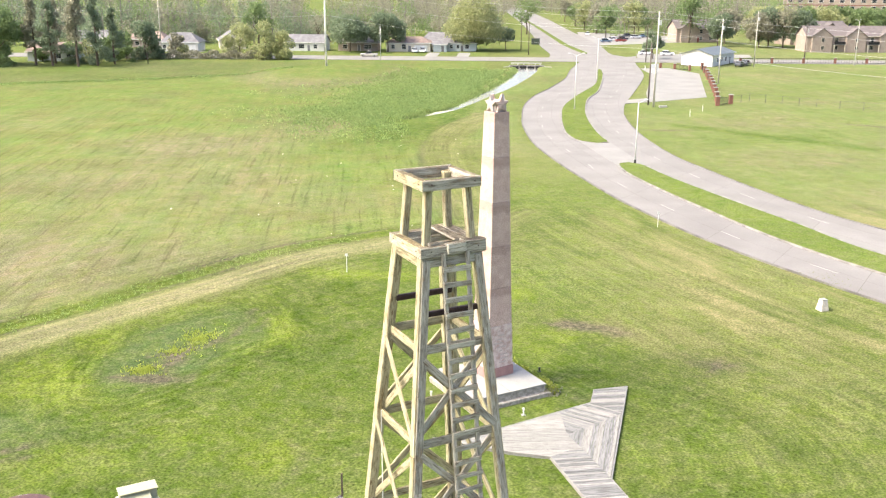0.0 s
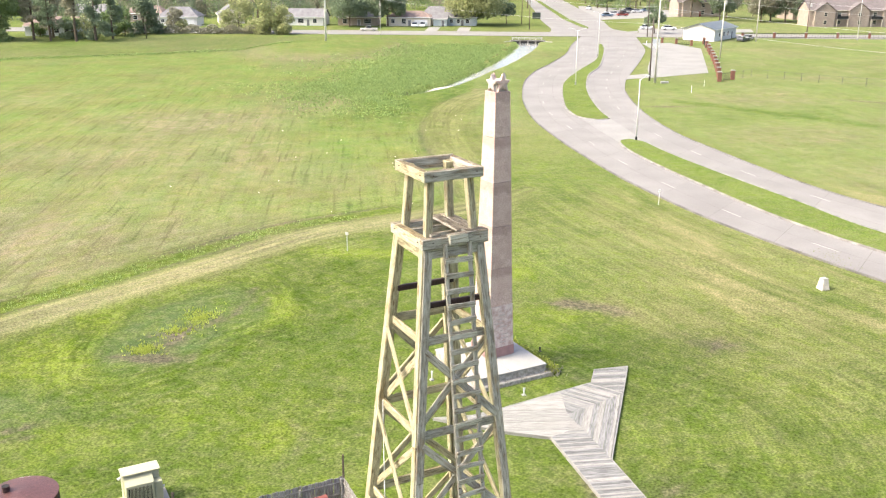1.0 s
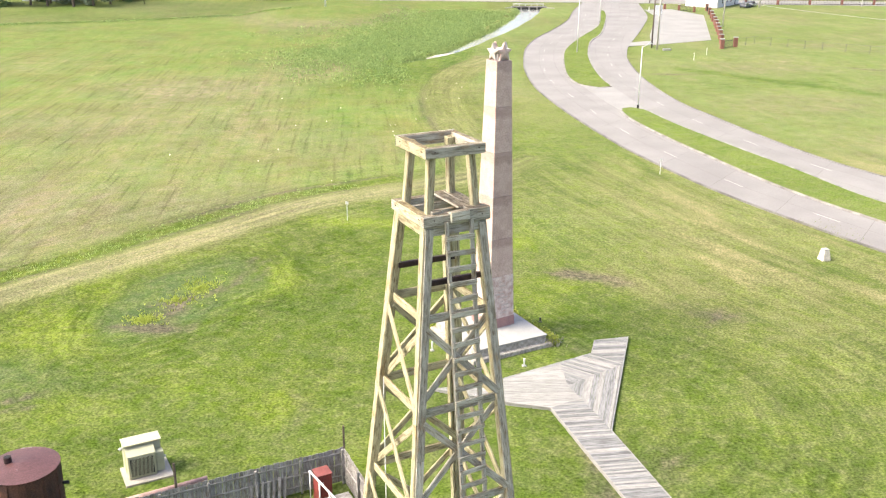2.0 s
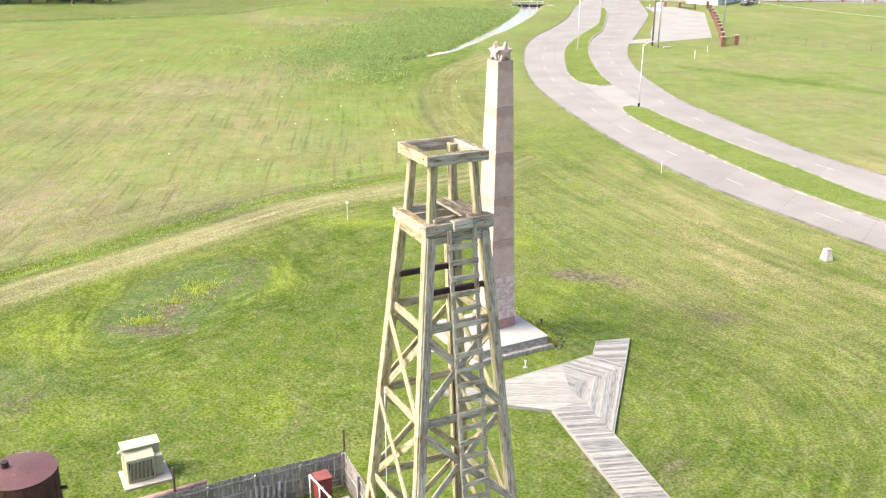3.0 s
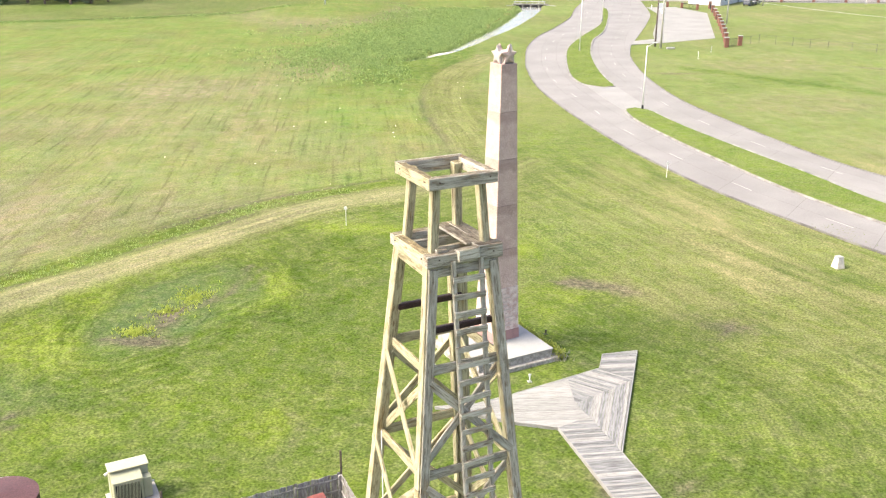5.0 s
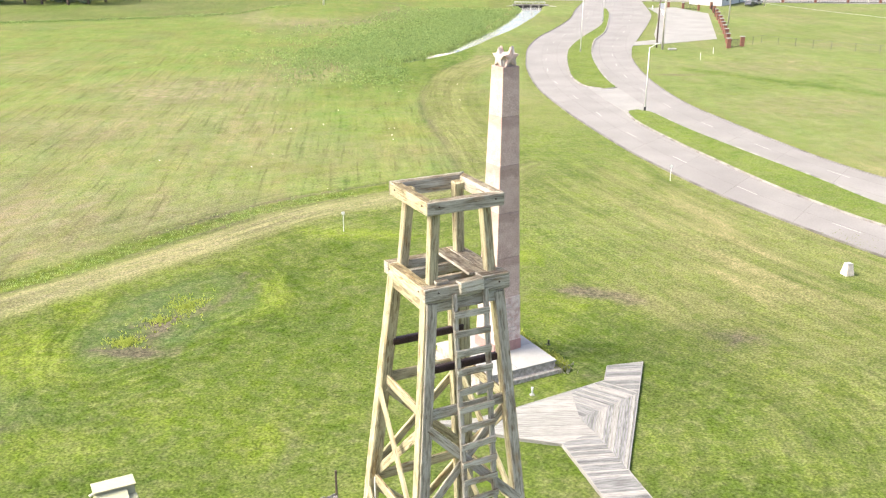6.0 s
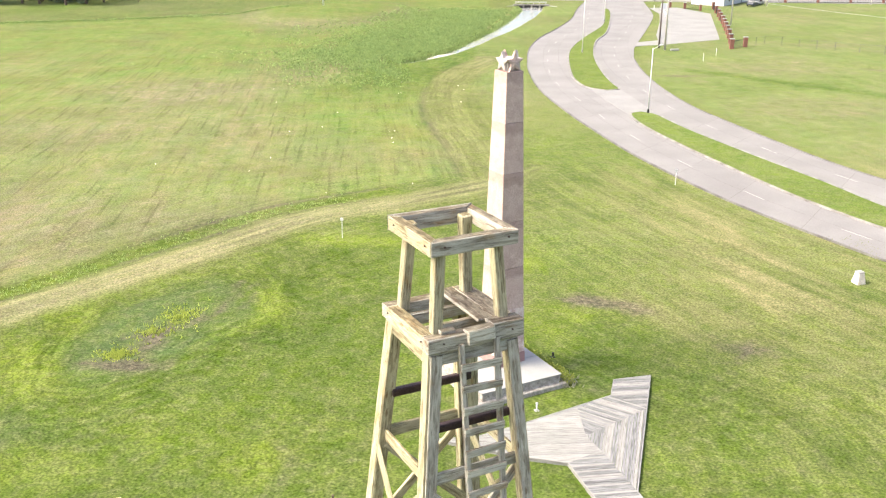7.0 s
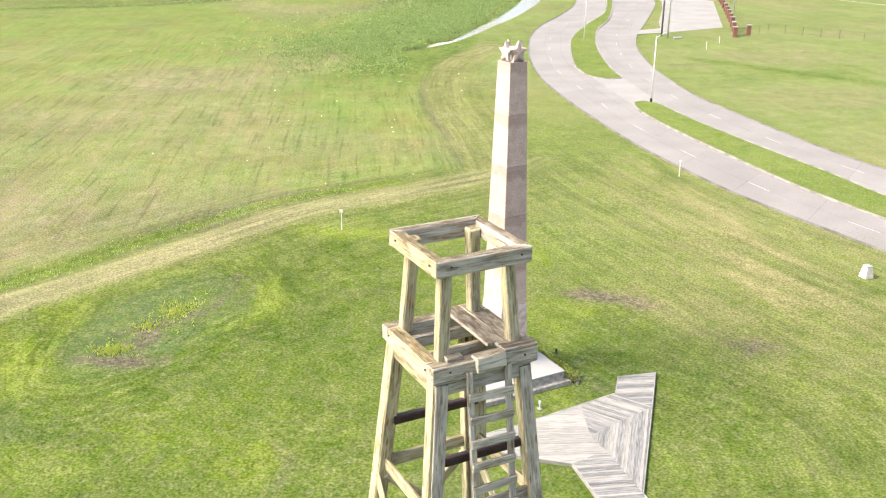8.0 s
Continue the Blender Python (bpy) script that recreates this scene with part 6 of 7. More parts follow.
def gable_wall_bm(w, d, h, rise):
    bm = bmesh.new()
    vs = [bm.verts.new((x * w / 2, y * d / 2, z)) for z in (-0.3, h) for x, y in ((-1, -1), (1, -1), (1, 1), (-1, 1))]
    p0, p1 = bm.verts.new((-w / 2, 0, h + rise * 0.99)), bm.verts.new((w / 2, 0, h + rise * 0.99))
    for f in ((0, 1, 5, 4), (2, 3, 7, 6)):
        bm.faces.new([vs[k] for k in f])
    bm.faces.new((vs[1], vs[2], vs[6], p1, vs[5])), bm.faces.new((vs[3], vs[0], vs[4], p0, vs[7]))
    bm.faces.new((vs[4], vs[5], p1, p0)), bm.faces.new((vs[6], vs[7], p0, p1))
    bm.faces.new([vs[k] for k in (3, 2, 1, 0)])
    return bm


def house(x, y, w, d, h, rise, wall, roof, label, rz=0.0, hip=0.0, holes=(), doors=(), trim=None, garage=None, name="house"):
    ob = thing(name, label, "house" if name == "house" else "building", (x, y, 0), rz)
    trim = trim or PAINT_WHITE
    part("wall", gable_wall_bm(w, d, h, rise) if not hip else box_bm((0, 0, h / 2 - 0.15), (w, d, h + 0.29)), wall, ob)
    part("roof", roof_bm(w, d, h + 0.02, rise, hip=hip), roof, ob)
    for s in (-1, 1):
        part("fascia", box_bm((0, s * (d / 2 + 0.52), h - 0.05), (w + 1.0, 0.04, 0.22)), trim, ob)
    for wx, wz, ww, wh in holes:
        window(ob, wx, -d / 2 - 0.03, wz, ww, wh, 0, trim)
    for dx in doors:
        dd = part("door", box_bm((dx, -d / 2 - 0.03, 1.02), (0.95, 0.08, 2.05), 0, 0.01), RED_PAINT if trim is not PAINT_WHITE else SHINGLE, ob)
        part("door_frame", box_bm((dx, -d / 2 - 0.012, 1.06), (1.15, 0.06, 2.16)), trim, ob)
    if garage is not None:
        g = part("garage_door", box_bm((garage, -d / 2 - 0.03, 1.1), (4.6, 0.08, 2.2), 0, 0.01), PAINT_WHITE, ob)
        for k in range(4):
            part("panel", box_bm((garage, -d / 2 - 0.08, 0.3 + 0.54 * k), (4.4, 0.03, 0.46), 0, 0.008), PAINT_WHITE, g)
    return ob


house(-115, 329, 13.5, 10, 3.0, 3.2, SIDING, SHINGLE, "white single-storey house with a grey hipped roof", 4, 4.0, ((-5.0, 1.7, 1.1, 1.0), (-3.0, 1.7, 1.1, 1.0)), (0.4,), garage=3.6)
house(-101, 342, 12, 9, 3.2, 3.0, SIDING_CREAM, SHINGLE, "cream house with a grey gable roof behind trees", -70, 0, ((-2, 1.7, 1.2, 1.2),))
house(-139, 284, 15, 9, 2.9, 2.4, SIDING_BLUE, SHINGLE_RED, "pale blue house with a brown roof among pines", 5, 0, ((-3, 1.6, 1.4, 1.3), (2, 1.6, 1.4, 1.3), (5, 1.6, 1.2, 1.2)), (0,))
house(-133, 345, 14, 9, 3.0, 2.6, BRICK_TAN, SHINGLE_RED, "brick house with a brown roof behind the pines", 0, 3, ((-3, 1.6, 1.4, 1.3), (3, 1.6, 1.4, 1.3)))
house(-155, 350, 13, 9, 3.0, 2.6, SIDING, SHINGLE, "white house with a grey roof behind the pines", 0, 0, ((-3, 1.6, 1.4, 1.3), (3, 1.6, 1.4, 1.3)))
house(-71.5, 335, 14, 9, 2.9, 2.5, SIDING, SHINGLE, "white long house with a grey gable roof", -3, 0, ((-4.5, 1.6, 1.3, 1.4), (-1, 1.6, 2.0, 1.4), (4, 1.6, 1.3, 1.3)), (1.6,))
house(-53, 337, 14, 9, 2.9, 2.2, BRICK_TAN, SHINGLE, "tan brick house in the shade of an oak", 0, 3, ((-4.5, 1.5, 1.5, 1.4), (3.5, 1.5, 2.4, 1.4)), (0.4,), trim=PAINT_WHITE)
house(-35, 336, 15.5, 9, 3.0, 2.0, SIDING_CREAM, SHINGLE_RED, "cream house with a reddish-brown hipped roof", 0, 4, ((-5.4, 1.7, 1.1, 1.3), (-1.6, 1.7, 1.4, 1.6)), (0.4,), garage=4.4)
house(-25.5, 347, 12, 9, 3.0, 3.0, BRICK_TAN, SHINGLE, "brick house with a dark roof behind", 0, 3, ((-2, 1.7, 1.4, 1.3),))
house(-18, 340, 13, 9, 2.9, 1.6, SIDING_BLUE, SHINGLE, "pale blue cottage with white window trim", 0, 2, ((-2.2, 1.6, 1.0, 1.2), (0.2, 1.6, 1.0, 1.2), (3.4, 1.6, 1.3, 1.3)), (1.6,))
house(-24, 334.5, 4.6, 5, 2.5, 1.0, SIDING_BLUE, SHINGLE, "small pale blue garage shed with a dark door", 0, 0, (), (1.0,))

# white metal building with a long side
hall = house(60.5, 292, 18, 9.6, 3.3, 1.5, SIDING, METAL_ROOF, "white metal building with a low grey gable roof", 58, 0, ((-5, 1.7, 1.0, 1.2), (-1.5, 1.7, 1.0, 1.2), (2, 1.7, 1.0, 1.2)), (5.5,), name="metal_building")


def apartments(x, y, w, d, rz, label, balcony=False):
    ob = house(x, y, w, d, 5.6, 3.2, BRICK_TAN, ROOF_DARK, label, rz, 0, [(wx, z, 1.2, 1.3) for z in (1.6, 4.3) for wx in np.arange(-w / 2 + 2, w / 2 - 1, 4.2)], (0.3,), trim=SIDING_CREAM, name="apartment_building")
    for gx_ in np.arange(-w / 2 + 5, w / 2 - 2, 12.0):
        bm = gable_wall_bm(3.4, 7.0, 5.7, 2.6)
        bm.transform(Matrix.Rotation(radians(90), 4, "Z"))
        bm.transform(Matrix.Translation((gx_, -d / 2 + 0.6, 0)))
        bay = part("gable_bay", bm, BRICK_TAN, ob)
        bm = roof_bm(3.4, 7.0, 5.72, 2.6, 0.35)
        bm.transform(Matrix.Rotation(radians(90), 4, "Z"))
        bm.transform(Matrix.Translation((gx_, -d / 2 + 0.6, 0)))
        part("gable_roof", bm, ROOF_DARK, bay)
        for z in (1.6, 4.3):
            window(ob, gx_ + 0.2, -d / 2 - 1.15, z, 1.0, 1.2, 0, SIDING_CREAM)
        if balcony:
            b = part("balcony", box_bm((gx_ + 6.2, -d / 2 - 0.7, 2.75), (4.0, 1.5, 0.18)), SHINGLE, ob)
            part("railing", box_bm((gx_ + 6.2, -d / 2 - 1.4, 3.3), (4.0, 0.06, 0.9)), IRON, b)
            for s in (-1.9, 1.9):
                part("column", box_bm((gx_ + 6.2 + s, -d / 2 - 1.35, 1.35), (0.2, 0.2, 2.7)), SIDING_CREAM, b)
    return ob


apartments(122, 352, 34, 11, 4, "two-storey tan brick apartment block with grey gables", True)
apartments(121, 392, 26, 11, 18, "two-storey tan brick apartment block with a grey roof")
apartments(162, 352, 30, 11, -4, "two-storey tan brick apartment block with grey gables")
apartments(76, 402, 18, 10, 12, "two-storey brick building with a brown roof behind trees")
campus = thing("campus_building", "long pinkish brick hall with pale bands on the skyline", "building", (185, 530, 0), -14)
part("wall", box_bm((0, 0, 8.2), (74, 18, 17)), BRICK_TAN, campus)
part("parapet", box_bm((0, 0, 17.0), (75, 19, 0.8)), CONCRETE, campus)
for wz in (2.6, 6.6, 10.6, 14.4):
    part("pale_band", box_bm((0, -9.05, wz + 1.45), (74.2, 0.2, 0.5)), BRICK, campus)
    for k in range(14):
        window(campus, -34 + 5.2 * k, -9.06, wz, 2.2, 2.0, 0, PAINT_WHITE)
cabinet_box = thing("utility_box", "dark green metal utility box beside the avenue", "utility box", (10.5, 376, 0))
part("body", box_bm((0, 0, 1.1), (3.2, 1.6, 2.3), 0, 0.05), mat("dark_green_paint", (0.05, 0.065, 0.05), 0.6, 0, 0.1, 2, 10, 0.1), cabinet_box)
part("top", box_bm((0, 0, 2.28), (3.4, 1.8, 0.1), 0, 0.02), IRON, cabinet_box)
for x, y in ((37.9, 182.3), (34.2, 175.0)):
    mp_ = thing("marker_post", "short white marker post in the grass", "post", (x, y, -0.4), group="marker posts")
    part("post", tube_bm((0, 0, 0), (0, 0, 1.7), 0.035, seg=8), PAINT_WHITE, mp_)
blk = thing("concrete_block", "pale broken concrete block by the poles", "block", (31.2, 187.6, 0), 15)
part("slab", box_bm((0, 0, 0.15), (1.6, 0.7, 0.4), 0, 0.08), CONCRETE, blk)

# ---- brick pillars and fences ----


def pillar(x, y, h=1.8, s=0.62, rz=0.0):
    ob = thing("brick_pillar", "red brick fence pillar with a pale cap", "pillar", (x, y, -0.15), rz, group="brick pillars")
    part("shaft", box_bm((0, 0, h / 2), (s, s, h), 0, 0.012), BRICK, ob)
    for k in range(5):
        part("course", box_bm((0, 0, 0.25 + k * h / 5.2), (s + 0.012, s + 0.012, 0.09)), mat_course, ob)
    part("cap", box_bm((0, 0, h + 0.06), (s + 0.16, s + 0.16, 0.13), 0, 0.02), CONCRETE, ob)
    return ob


mat_course = mat("dark_brick_course", (0.25, 0.10, 0.07), 0.9, 0, 0.25, 3, 18, 0.3)


def bars(name, p0, p1, h, label, step=0.14, material=None, r=0.012):
    """A metal fence of uprights between two rails, standing between two places."""
    ob = thing(name, label, "fence")
    material = material or IRON
    p0, p1 = Vector((*p0, 0)), Vector((*p1, 0))
    L = (p1 - p0).length
    rails = bmesh.new()
    for z in (0.2, h - 0.12):
        tube_bm(p0 + Vector((0, 0, z)), p1 + Vector((0, 0, z)), r * 2, seg=4, bm=rails)
    part("rails", rails, material, ob)
    n = max(2, int(L / step))
    for k in range(n):
        q = p0.lerp(p1, (k + 0.5) / n)
        part("bar", tube_bm(q + Vector((0, 0, -0.05)), q + Vector((0, 0, h)), r, seg=4), material, ob)
    return ob


front = [(71 + 9.6 * k, 295.2 + 0.55 * k) for k in range(9)]
for a, b in zip(front, front[1:]):
    bars("iron_fence", a, b, 1.55, "black iron railing between brick pillars", 0.8, r=0.035)
for p in front:
    pillar(*p)
side = [(42.6, 191.3), (44.1, 199.3), (45.6, 207.8), (46.8, 215), (47.9, 222), (49.0, 229), (50.1, 236), (51.2, 244), (52.4, 252), (53.8, 262), (55.2, 273)]
for p in side:
    pillar(*p, h=2.0, s=0.75)
for a, b in zip(side, side[1:]):
    bars("iron_fence", a, b, 1.5, "black iron railing between brick pillars", 0.7, r=0.03)
pillar(45.9, 194.4, 2.0, 0.75)
bars("iron_gate", (43.1, 191.8), (45.4, 193.9), 1.6, "closed black iron gate between brick pillars", 0.3, r=0.02)
for x, y in ((47.5, 273), (50.9, 268.4), (44, 276)):
    pillar(x, y, 1.7)
bars("iron_fence", (50.9, 268.4), (47.5, 273), 1.5, "black iron railing between brick pillars", 0.5, r=0.03)


CHAIN = mat("dull_wire", (0.10, 0.10, 0.09), 0.7, 0.2, 0.1, 3, 20, 0.05)


def chain_fence(pts, h, label):
    ob = thing("chain_link_fence", label, "fence")
    for a, b in zip(pts, pts[1:]):
        a, b = Vector((*a, 0)), Vector((*b, 0))
        part("top_rail", tube_bm(a + Vector((0, 0, h)), b + Vector((0, 0, h)), 0.02, seg=5), CHAIN, ob)
        n = max(1, round((b - a).length / 4.0))
        for k in range(n):
            q = a.lerp(b, k / n)
            part("post", tube_bm(q + Vector((0, 0, -0.6)), q + Vector((0, 0, h + 0.05)), 0.05, seg=6), CHAIN, ob)
        bm = bmesh.new()
        m = int((b - a).length / 1.1)
        for k in range(m):
            for s in (-1, 1):
                p, q = a.lerp(b, k / m), a.lerp(b, min(1, max(0, (k + s * 2.4) / m)))
                tube_bm(p + Vector((0, 0, 0.05)), q + Vector((0, 0, h)), 0.004, seg=3, bm=bm)
        part("mesh", bm, CHAIN, ob)


chain_fence([(46.2, 194.2), (50.9, 199.5), (61.9, 190.5), (73.3, 183.8), (95, 172)], 1.6, "thin grey chain-link fence across the grass")

# ---- poles, lamps and wires ----


def street_lamp(x, y, h, arms, label, z=0.13):
    ob = thing("street_lamp", label, "street lamp", (x, y, z), group="street lamps")
    part("base", tube_bm((0, 0, -0.02), (0, 0, 0.5), 0.16, 0.14, 10), IRON if h < 9 else CONCRETE, ob)
    part("pole", tube_bm((0, 0, 0.45), (0, 0, h), 0.085, 0.055, 10), SIDING, ob, smooth=True)
    for a in arms:
        d = Vector((math.cos(radians(a)), math.sin(radians(a)), 0))
        arm = part("arm", tube_bm(Vector((0, 0, h - 0.15)), d * 1.2 + Vector((0, 0, h + 0.3)), 0.045, 0.035, 8), GALV, ob)
        part("lamp_head", box_bm(d * 1.4 + Vector((0, 0, h + 0.31)), (0.6, 0.26, 0.13), a, 0.04), GALV, arm)


street_lamp(18.05, 126.5, 8.3, (35,), "grey street lamp with one short arm and a dark base")
street_lamp(13.35, 182.4, 10.4, (0, 180), "tall pale street lamp on the median")
street_lamp(22.3, 236.4, 10.4, (0, 180), "tall pale street lamp on the median")
street_lamp(-39.7, 293.5, 9.8, (100,), "pale street lamp beside the cross street", 0.0)
street_lamp(104, 292, 13, (60, 200), "tall pale double-arm lamp by the railing", 0.0)


def utility_pole(x, y, h, material, label, arm=True, r=0.17, lean=0.0):
    ob = thing("utility_pole", label, "pole", (x, y, float(ground_height(np.array([x]), np.array([y]))[0]) - 0.1), group="utility poles")
    part("shaft", tube_bm((0, 0, 0), (lean, 0, h), r, r * 0.65, 10), material, ob, smooth=True)
    if arm:
        part("crossarm", box_bm((lean, 0, h - 0.9), (2.2, 0.12, 0.14), 40, 0.01), FENCEWOOD, ob)
        for s in (-0.9, 0.0, 0.9):
            part("insulator", tube_bm((lean + s * 0.77, s * 0.64, h - 0.84), (lean + s * 0.77, s * 0.64, h - 0.6), 0.06, seg=6), CONCRETE, ob)
        part("transformer", tube_bm((lean + 0.35, -0.1, h - 2.6), (lean + 0.35, -0.1, h - 1.7), 0.24, seg=10), GALV, ob)
    return ob


PALE_POLE = mat("pale_pole", (0.50, 0.47, 0.42), 0.8, 0, 0.12, 0.5, 8, 0.1)
DARK_POLE = mat("tarred_pole", (0.12, 0.095, 0.08), 0.9, 0, 0.2, 0.5, 8, 0.2)
utility_pole(29.4, 188.2, 18.6, PALE_POLE, "tall pale utility pole with a crossarm", r=0.2)
utility_pole(28.7, 190.8, 12.5, DARK_POLE, "dark wooden utility pole", False)
utility_pole(51.6, 234, 15.6, PALE_POLE, "pale wooden utility pole with floodlights")
utility_pole(72.2, 283.5, 15.9, PALE_POLE, "pale wooden utility pole with a crossarm")
utility_pole(-49.3, 254.4, 24.0, PAINT_WHITE, "tall white steel utility pole on a grass mound", False, 0.26)
utility_pole(6.84, 321.3, 11.2, DARK_POLE, "dark wooden utility pole on the corner")
utility_pole(4.5, 345, 11.2, DARK_POLE, "dark wooden utility pole beside the avenue", False)
utility_pole(-112, 300, 24.0, PALE_POLE, "tall pale utility pole behind the pines", False)
utility_pole(-146, 300, 24.0, PALE_POLE, "tall pale utility pole behind the pines", False)
utility_pole(42.5, 296, 11.5, DARK_POLE, "dark wooden utility pole by the pavement", False)
utility_pole(90.5, 296.8, 12, DARK_POLE, "dark wooden utility pole by the railing")
utility_pole(116, 299.5, 15, DARK_POLE, "dark wooden utility pole by the railing")
utility_pole(-106.5, 273.5, 4.5, DARK_POLE, "short dark post at the field edge", False, 0.12)


def wire(p0, p1, sag, r=0.016):
    cu = bpy.data.curves.new("wire", "CURVE")
    cu.dimensions, cu.bevel_depth, cu.bevel_resolution = "3D", r, 0
    sp = cu.splines.new("POLY")
    sp.points.add(20)
    a, b = Vector(p0), Vector(p1)
    for k in range(21):
        t = k / 20
        q = a.lerp(b, t)
        sp.points[k].co = (q.x, q.y, q.z - sag * 4 * t * (1 - t), 1)
    cu.materials.append(GALV)
    ob = new("overhead_wire", cu)
    return tagged(ob, "thin pale overhead wire between poles", "wire", "overhead wires")


for dz, ds in ((23.9, 18.4), (22.6, 17.2), (19.6, 14.6), (15.2, 11.4)):
    wire((-49.3, 254.4, dz), (29.4, 188.2, ds), 1.6)
    wire((29.4, 188.2, ds), (126, 110, ds + 0.5), 3.0)
    wire((-49.3, 254.4, dz), (-112, 300, dz), 1.5)
    wire((-112, 300, dz), (-210, 372, dz), 1.8)
wire((29.4, 188.2, 13.5), (51.6, 234, 13.2), 0.8)
wire((51.6, 234, 13.4), (72.2, 283.5, 14), 0.8)
wire((6.84, 321.3, 10.8), (42.5, 296, 11.2), 0.6)

# ---- vehicles ----
PAINTS = {k: mat(k + "_car_paint", c, 0.35, m, 0.03, 1, 8, 0.0, spec=0.5) for k, c, m in (("silver", (0.55, 0.52, 0.48), 0.3), ("white", (0.75, 0.75, 0.75), 0), ("dark", (0.05, 0.055, 0.07), 0), ("blue", (0.12, 0.18, 0.26), 0.1), ("red", (0.30, 0.05, 0.04), 0))}


def car(x, y, rz, paint, label, pickup=False, length=4.6, name="car"):
    ob = thing(name, label, "car" if name == "car" else "truck", (x, y, 0.04), rz)
    L, W = length, 1.85
    prof = [(-L / 2, 0.35), (L / 2, 0.35), (L / 2, 0.75), (L / 2 - 0.25, 0.95), (-L / 2 + 0.1, 1.0), (-L / 2, 0.85)]
    roofp = [(L * 0.22, 0.94), (L * 0.06, 1.55 if not pickup else 1.75), (-L * 0.12 if pickup else -L * 0.30, 1.55 if not pickup else 1.75), (-L * 0.17 if pickup else -L * 0.42, 0.97)]

    def slab_of(profile, w, material, nm, parent):
        bm = bmesh.new()
        a, b = [bm.verts.new((px, -w / 2, pz)) for px, pz in profile], [bm.verts.new((px, w / 2, pz)) for px, pz in profile]
        bm.faces.new(a), bm.faces.new(b[::-1])
        for k in range(len(profile)):
            q = (k + 1) % len(profile)
            bm.faces.new((a[q], a[k], b[k], b[q]))
        bmesh.ops.recalc_face_normals(bm, faces=bm.faces)
        bmesh.ops.bevel(bm, geom=list(bm.edges), offset=0.05, segments=1, affect="EDGES")
        return part(nm, bm, material, parent)
    slab_of(prof, W, PAINTS[paint], "body", ob)
    slab_of(roofp, W * 0.86, GLASS_DARK, "windows", ob)
    zr = 1.58 if not pickup else 1.78
    part("roof_panel", box_bm(((roofp[1][0] + roofp[2][0]) / 2, 0, zr), (abs(roofp[1][0] - roofp[2][0]) - 0.05, W * 0.8, 0.05), 0, 0.02), PAINTS[paint], ob)
    for sx in (-0.31, 0.31):
        for sy in (-1, 1):
            wh = part("wheel", tube_bm((sx * L, sy * (W / 2 - 0.12), 0.33), (sx * L, sy * (W / 2 + 0.03), 0.33), 0.34, seg=14), BLACK, ob)
            part("rim", tube_bm((sx * L, sy * (W / 2 + 0.02), 0.33), (sx * L, sy * (W / 2 + 0.045), 0.33), 0.2, seg=10), GALV, wh)
    return ob


car(-45.6, 308.5, 180, "silver", "silver pickup truck standing on the street", True, 5.6, "pickup_truck")
car(-32.5, 327.5, -80, "white", "white car parked in front of the cream house")
car(-29.6, 327.8, -90, "white", "white van parked in front of the cream house", True, 4.9)
for k, (x, y, rz, p) in enumerate(((36, 443, 80, "white"), (43.5, 402, 15, "white"), (39.5, 392, 20, "blue"), (48, 408, 10, "dark"), (53, 432, 30, "dark"), (46, 396, 15, "red"), (55, 420, 20, "white"), (60, 428, 20, "blue"))):
    car(x, y, rz, p, f"{p} car in the far parking lot")
car(53.5, 324, 5, "white", "white car parked beyond the railing")
car(46.5, 326, 5, "white", "white car parked beyond the railing")
car(68.2, 283.5, 60, "dark", "dark car parked beside the white building")
car(71.0, 288.0, 60, "dark", "dark car parked beside the white building")

# ---- paved ground beyond the road ----


def paving(name, outline, z, material, label):
    bm = bmesh.new()
    bm.faces.new([bm.verts.new((*p, z)) for p in outline])
    r = bmesh.ops.extrude_face_region(bm, geom=list(bm.faces))
    bmesh.ops.translate(bm, verts=[v for v in r["geom"] if isinstance(v, bmesh.types.BMVert)], vec=(0, 0, -0.2))
    bmesh.ops.recalc_face_normals(bm, faces=bm.faces)
    return tagged(link_bm(name, bm, material), label, "pavement", kind="structure")


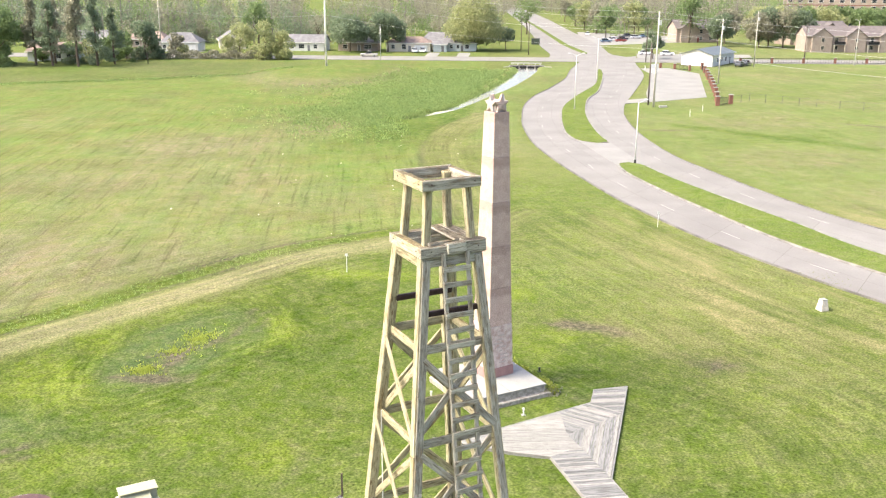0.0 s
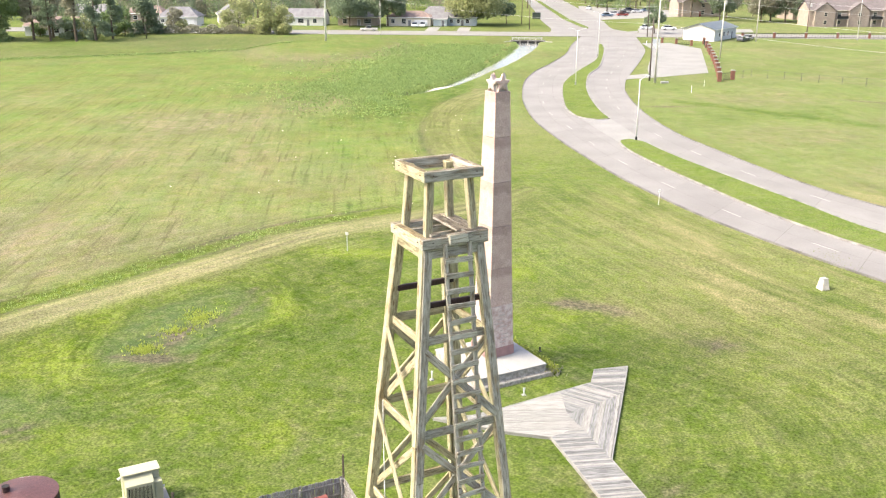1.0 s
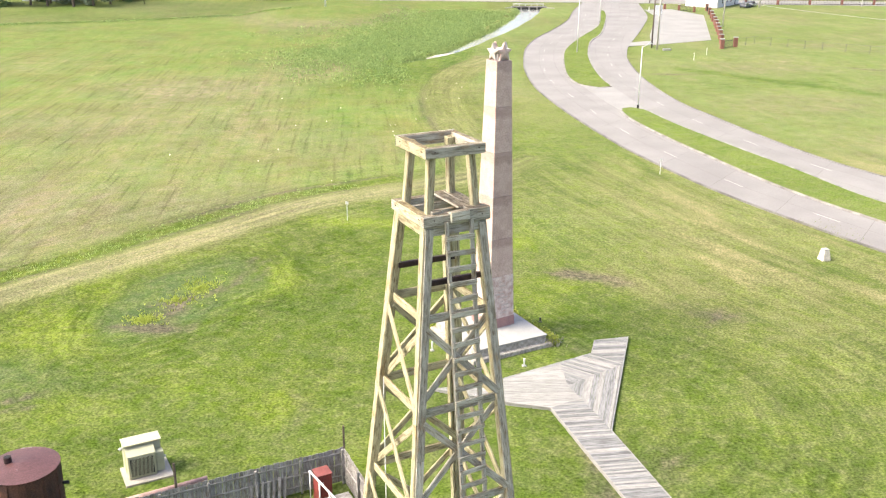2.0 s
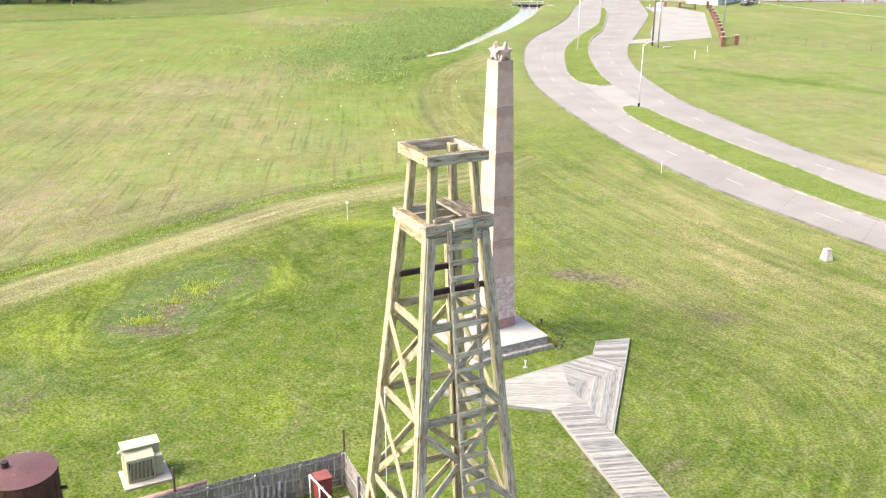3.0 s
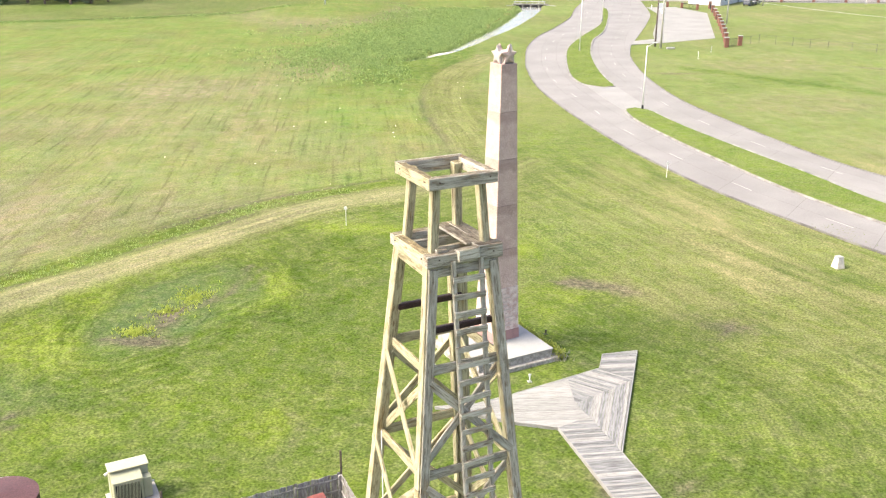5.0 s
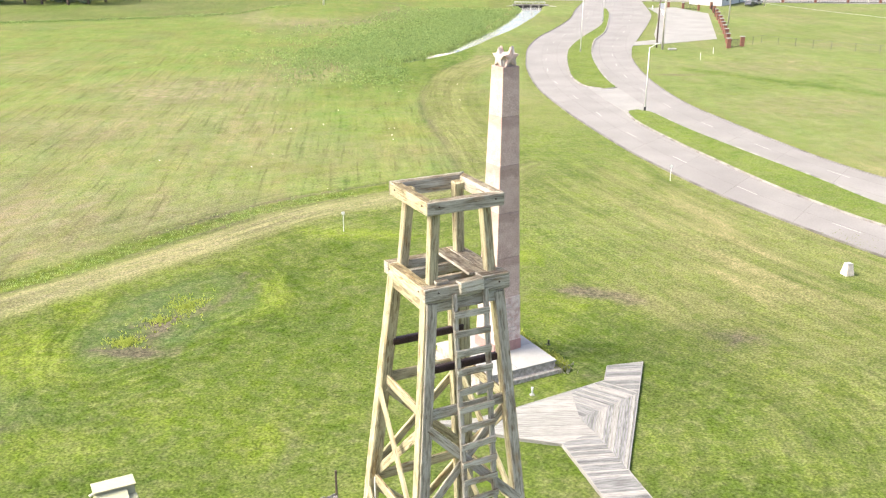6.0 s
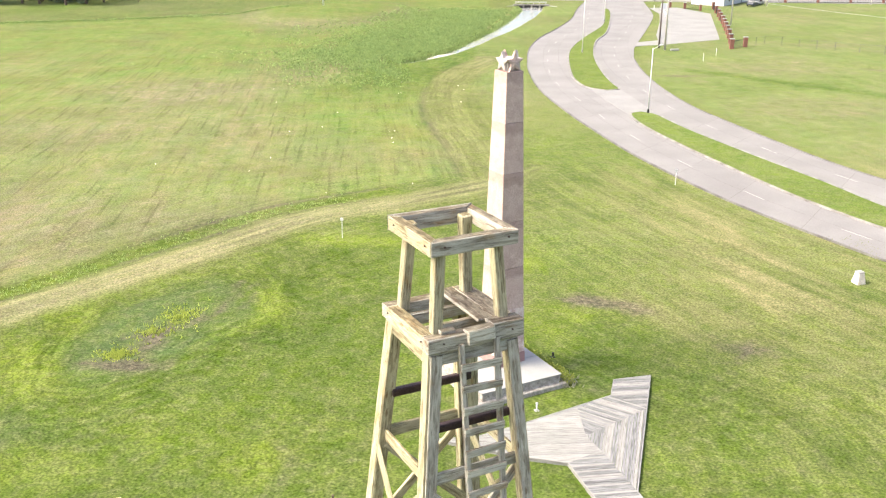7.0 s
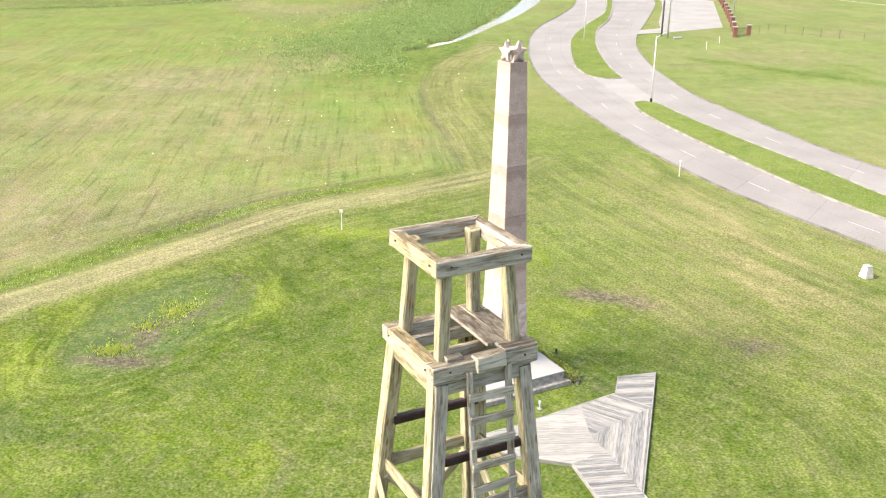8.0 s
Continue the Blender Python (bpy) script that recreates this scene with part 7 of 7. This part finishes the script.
PAVING = mat("pale_paving", (0.235, 0.226, 0.212), 0.9, 0, 0.1, 0.2, 5, 0.2, second=(0.198, 0.19, 0.178))
paving("pavement_1", [(38, 274), (46, 276), (51.9, 259.5), (43.3, 205.5), (31, 196.5), (24.4, 193), (25.6, 199), (30.2, 202.5), (31.2, 212), (36, 240), (38.5, 258)], 0.048, PAVING, "pale concrete parking apron beside the road")
paving("pavement_2", [(11.6, 146.0), (16.2, 145.4), (19.1, 127.2), (15.4, 126.2), (13.6, 134.5)], 0.052, PAVING, "pale concrete crossing between two medians")
paving("pavement_3", [(30, 372), (34, 372), (70, 395), (72, 440), (33, 470), (31, 420)], 0.05, PAVING, "distant concrete parking lot")
paving("pavement_4", [(41, 303), (80, 318), (82, 330), (44, 330)], 0.05, PAVING, "concrete yard beyond the cross street")
for x in (-113, -30.5, -20):
    paving("driveway", [(x + 3, 310.2), (x + 7, 310.2), (x + 7, 327.5), (x + 3, 327.5)], 0.05, PAVING, "short concrete driveway to a house")

# ---- culvert under the street ----
culvert = thing("culvert", "grey concrete culvert with square openings at the canal head", "culvert", (5.6, 276, 0), 3)
part("headwall", box_bm((0, 0, -0.15), (10.0, 0.8, 1.3), 0, 0.03), KERB, culvert)
for k in range(4):
    # black panels on the wall face colour in the shade of the openings
    part("opening", box_bm((-3.4 + 2.27 * k, -0.39, -0.16), (1.8, 0.06, 0.66), 0), BLACK, culvert, "black panel for a shaded culvert opening")
part("deck", box_bm((0, 2.2, 0.0), (10.0, 4.6, 0.16), 0, 0.02), PAVING, culvert)
for s in (3.6,):
    g = part("guard_rail", box_bm((0, s, 0.75), (9, 0.10, 0.25), 0, 0.02), GALV, culvert)
    for k in range(6):
        part("post", box_bm((-4.2 + 1.7 * k, s + 0.1, 0.45), (0.12, 0.12, 0.7)), GALV, g)
for s in (-1, 1):
    part("wing_wall", box_bm((s * 5.9, -1.0, -0.3), (2.6, 0.3, 0.9), s * -35, 0.02), CONCRETE, culvert)
sign = thing("notice_board", "pale notice board on two posts", "sign", (40.3, 262, 0), 20)
part("board", box_bm((0, 0, 1.6), (2.2, 0.08, 1.5), 0, 0.01), PAINT_WHITE, sign)
for s in (-0.9, 0.9):
    part("post", box_bm((s, 0.06, 1.0), (0.1, 0.1, 2.3)), PAINT_WHITE, sign)
for k in range(9):
    b = thing("white_bollard", "short white bollard along the apron", "bollard", (39.0 + 0.25 * k, 271.5 - 0.1 * k if k < 1 else 250 + 2.6 * k, 0), group="white bollards")
    part("post", tube_bm((0, 0, -0.1), (0, 0, 0.95), 0.1, seg=8), PAINT_WHITE, b)
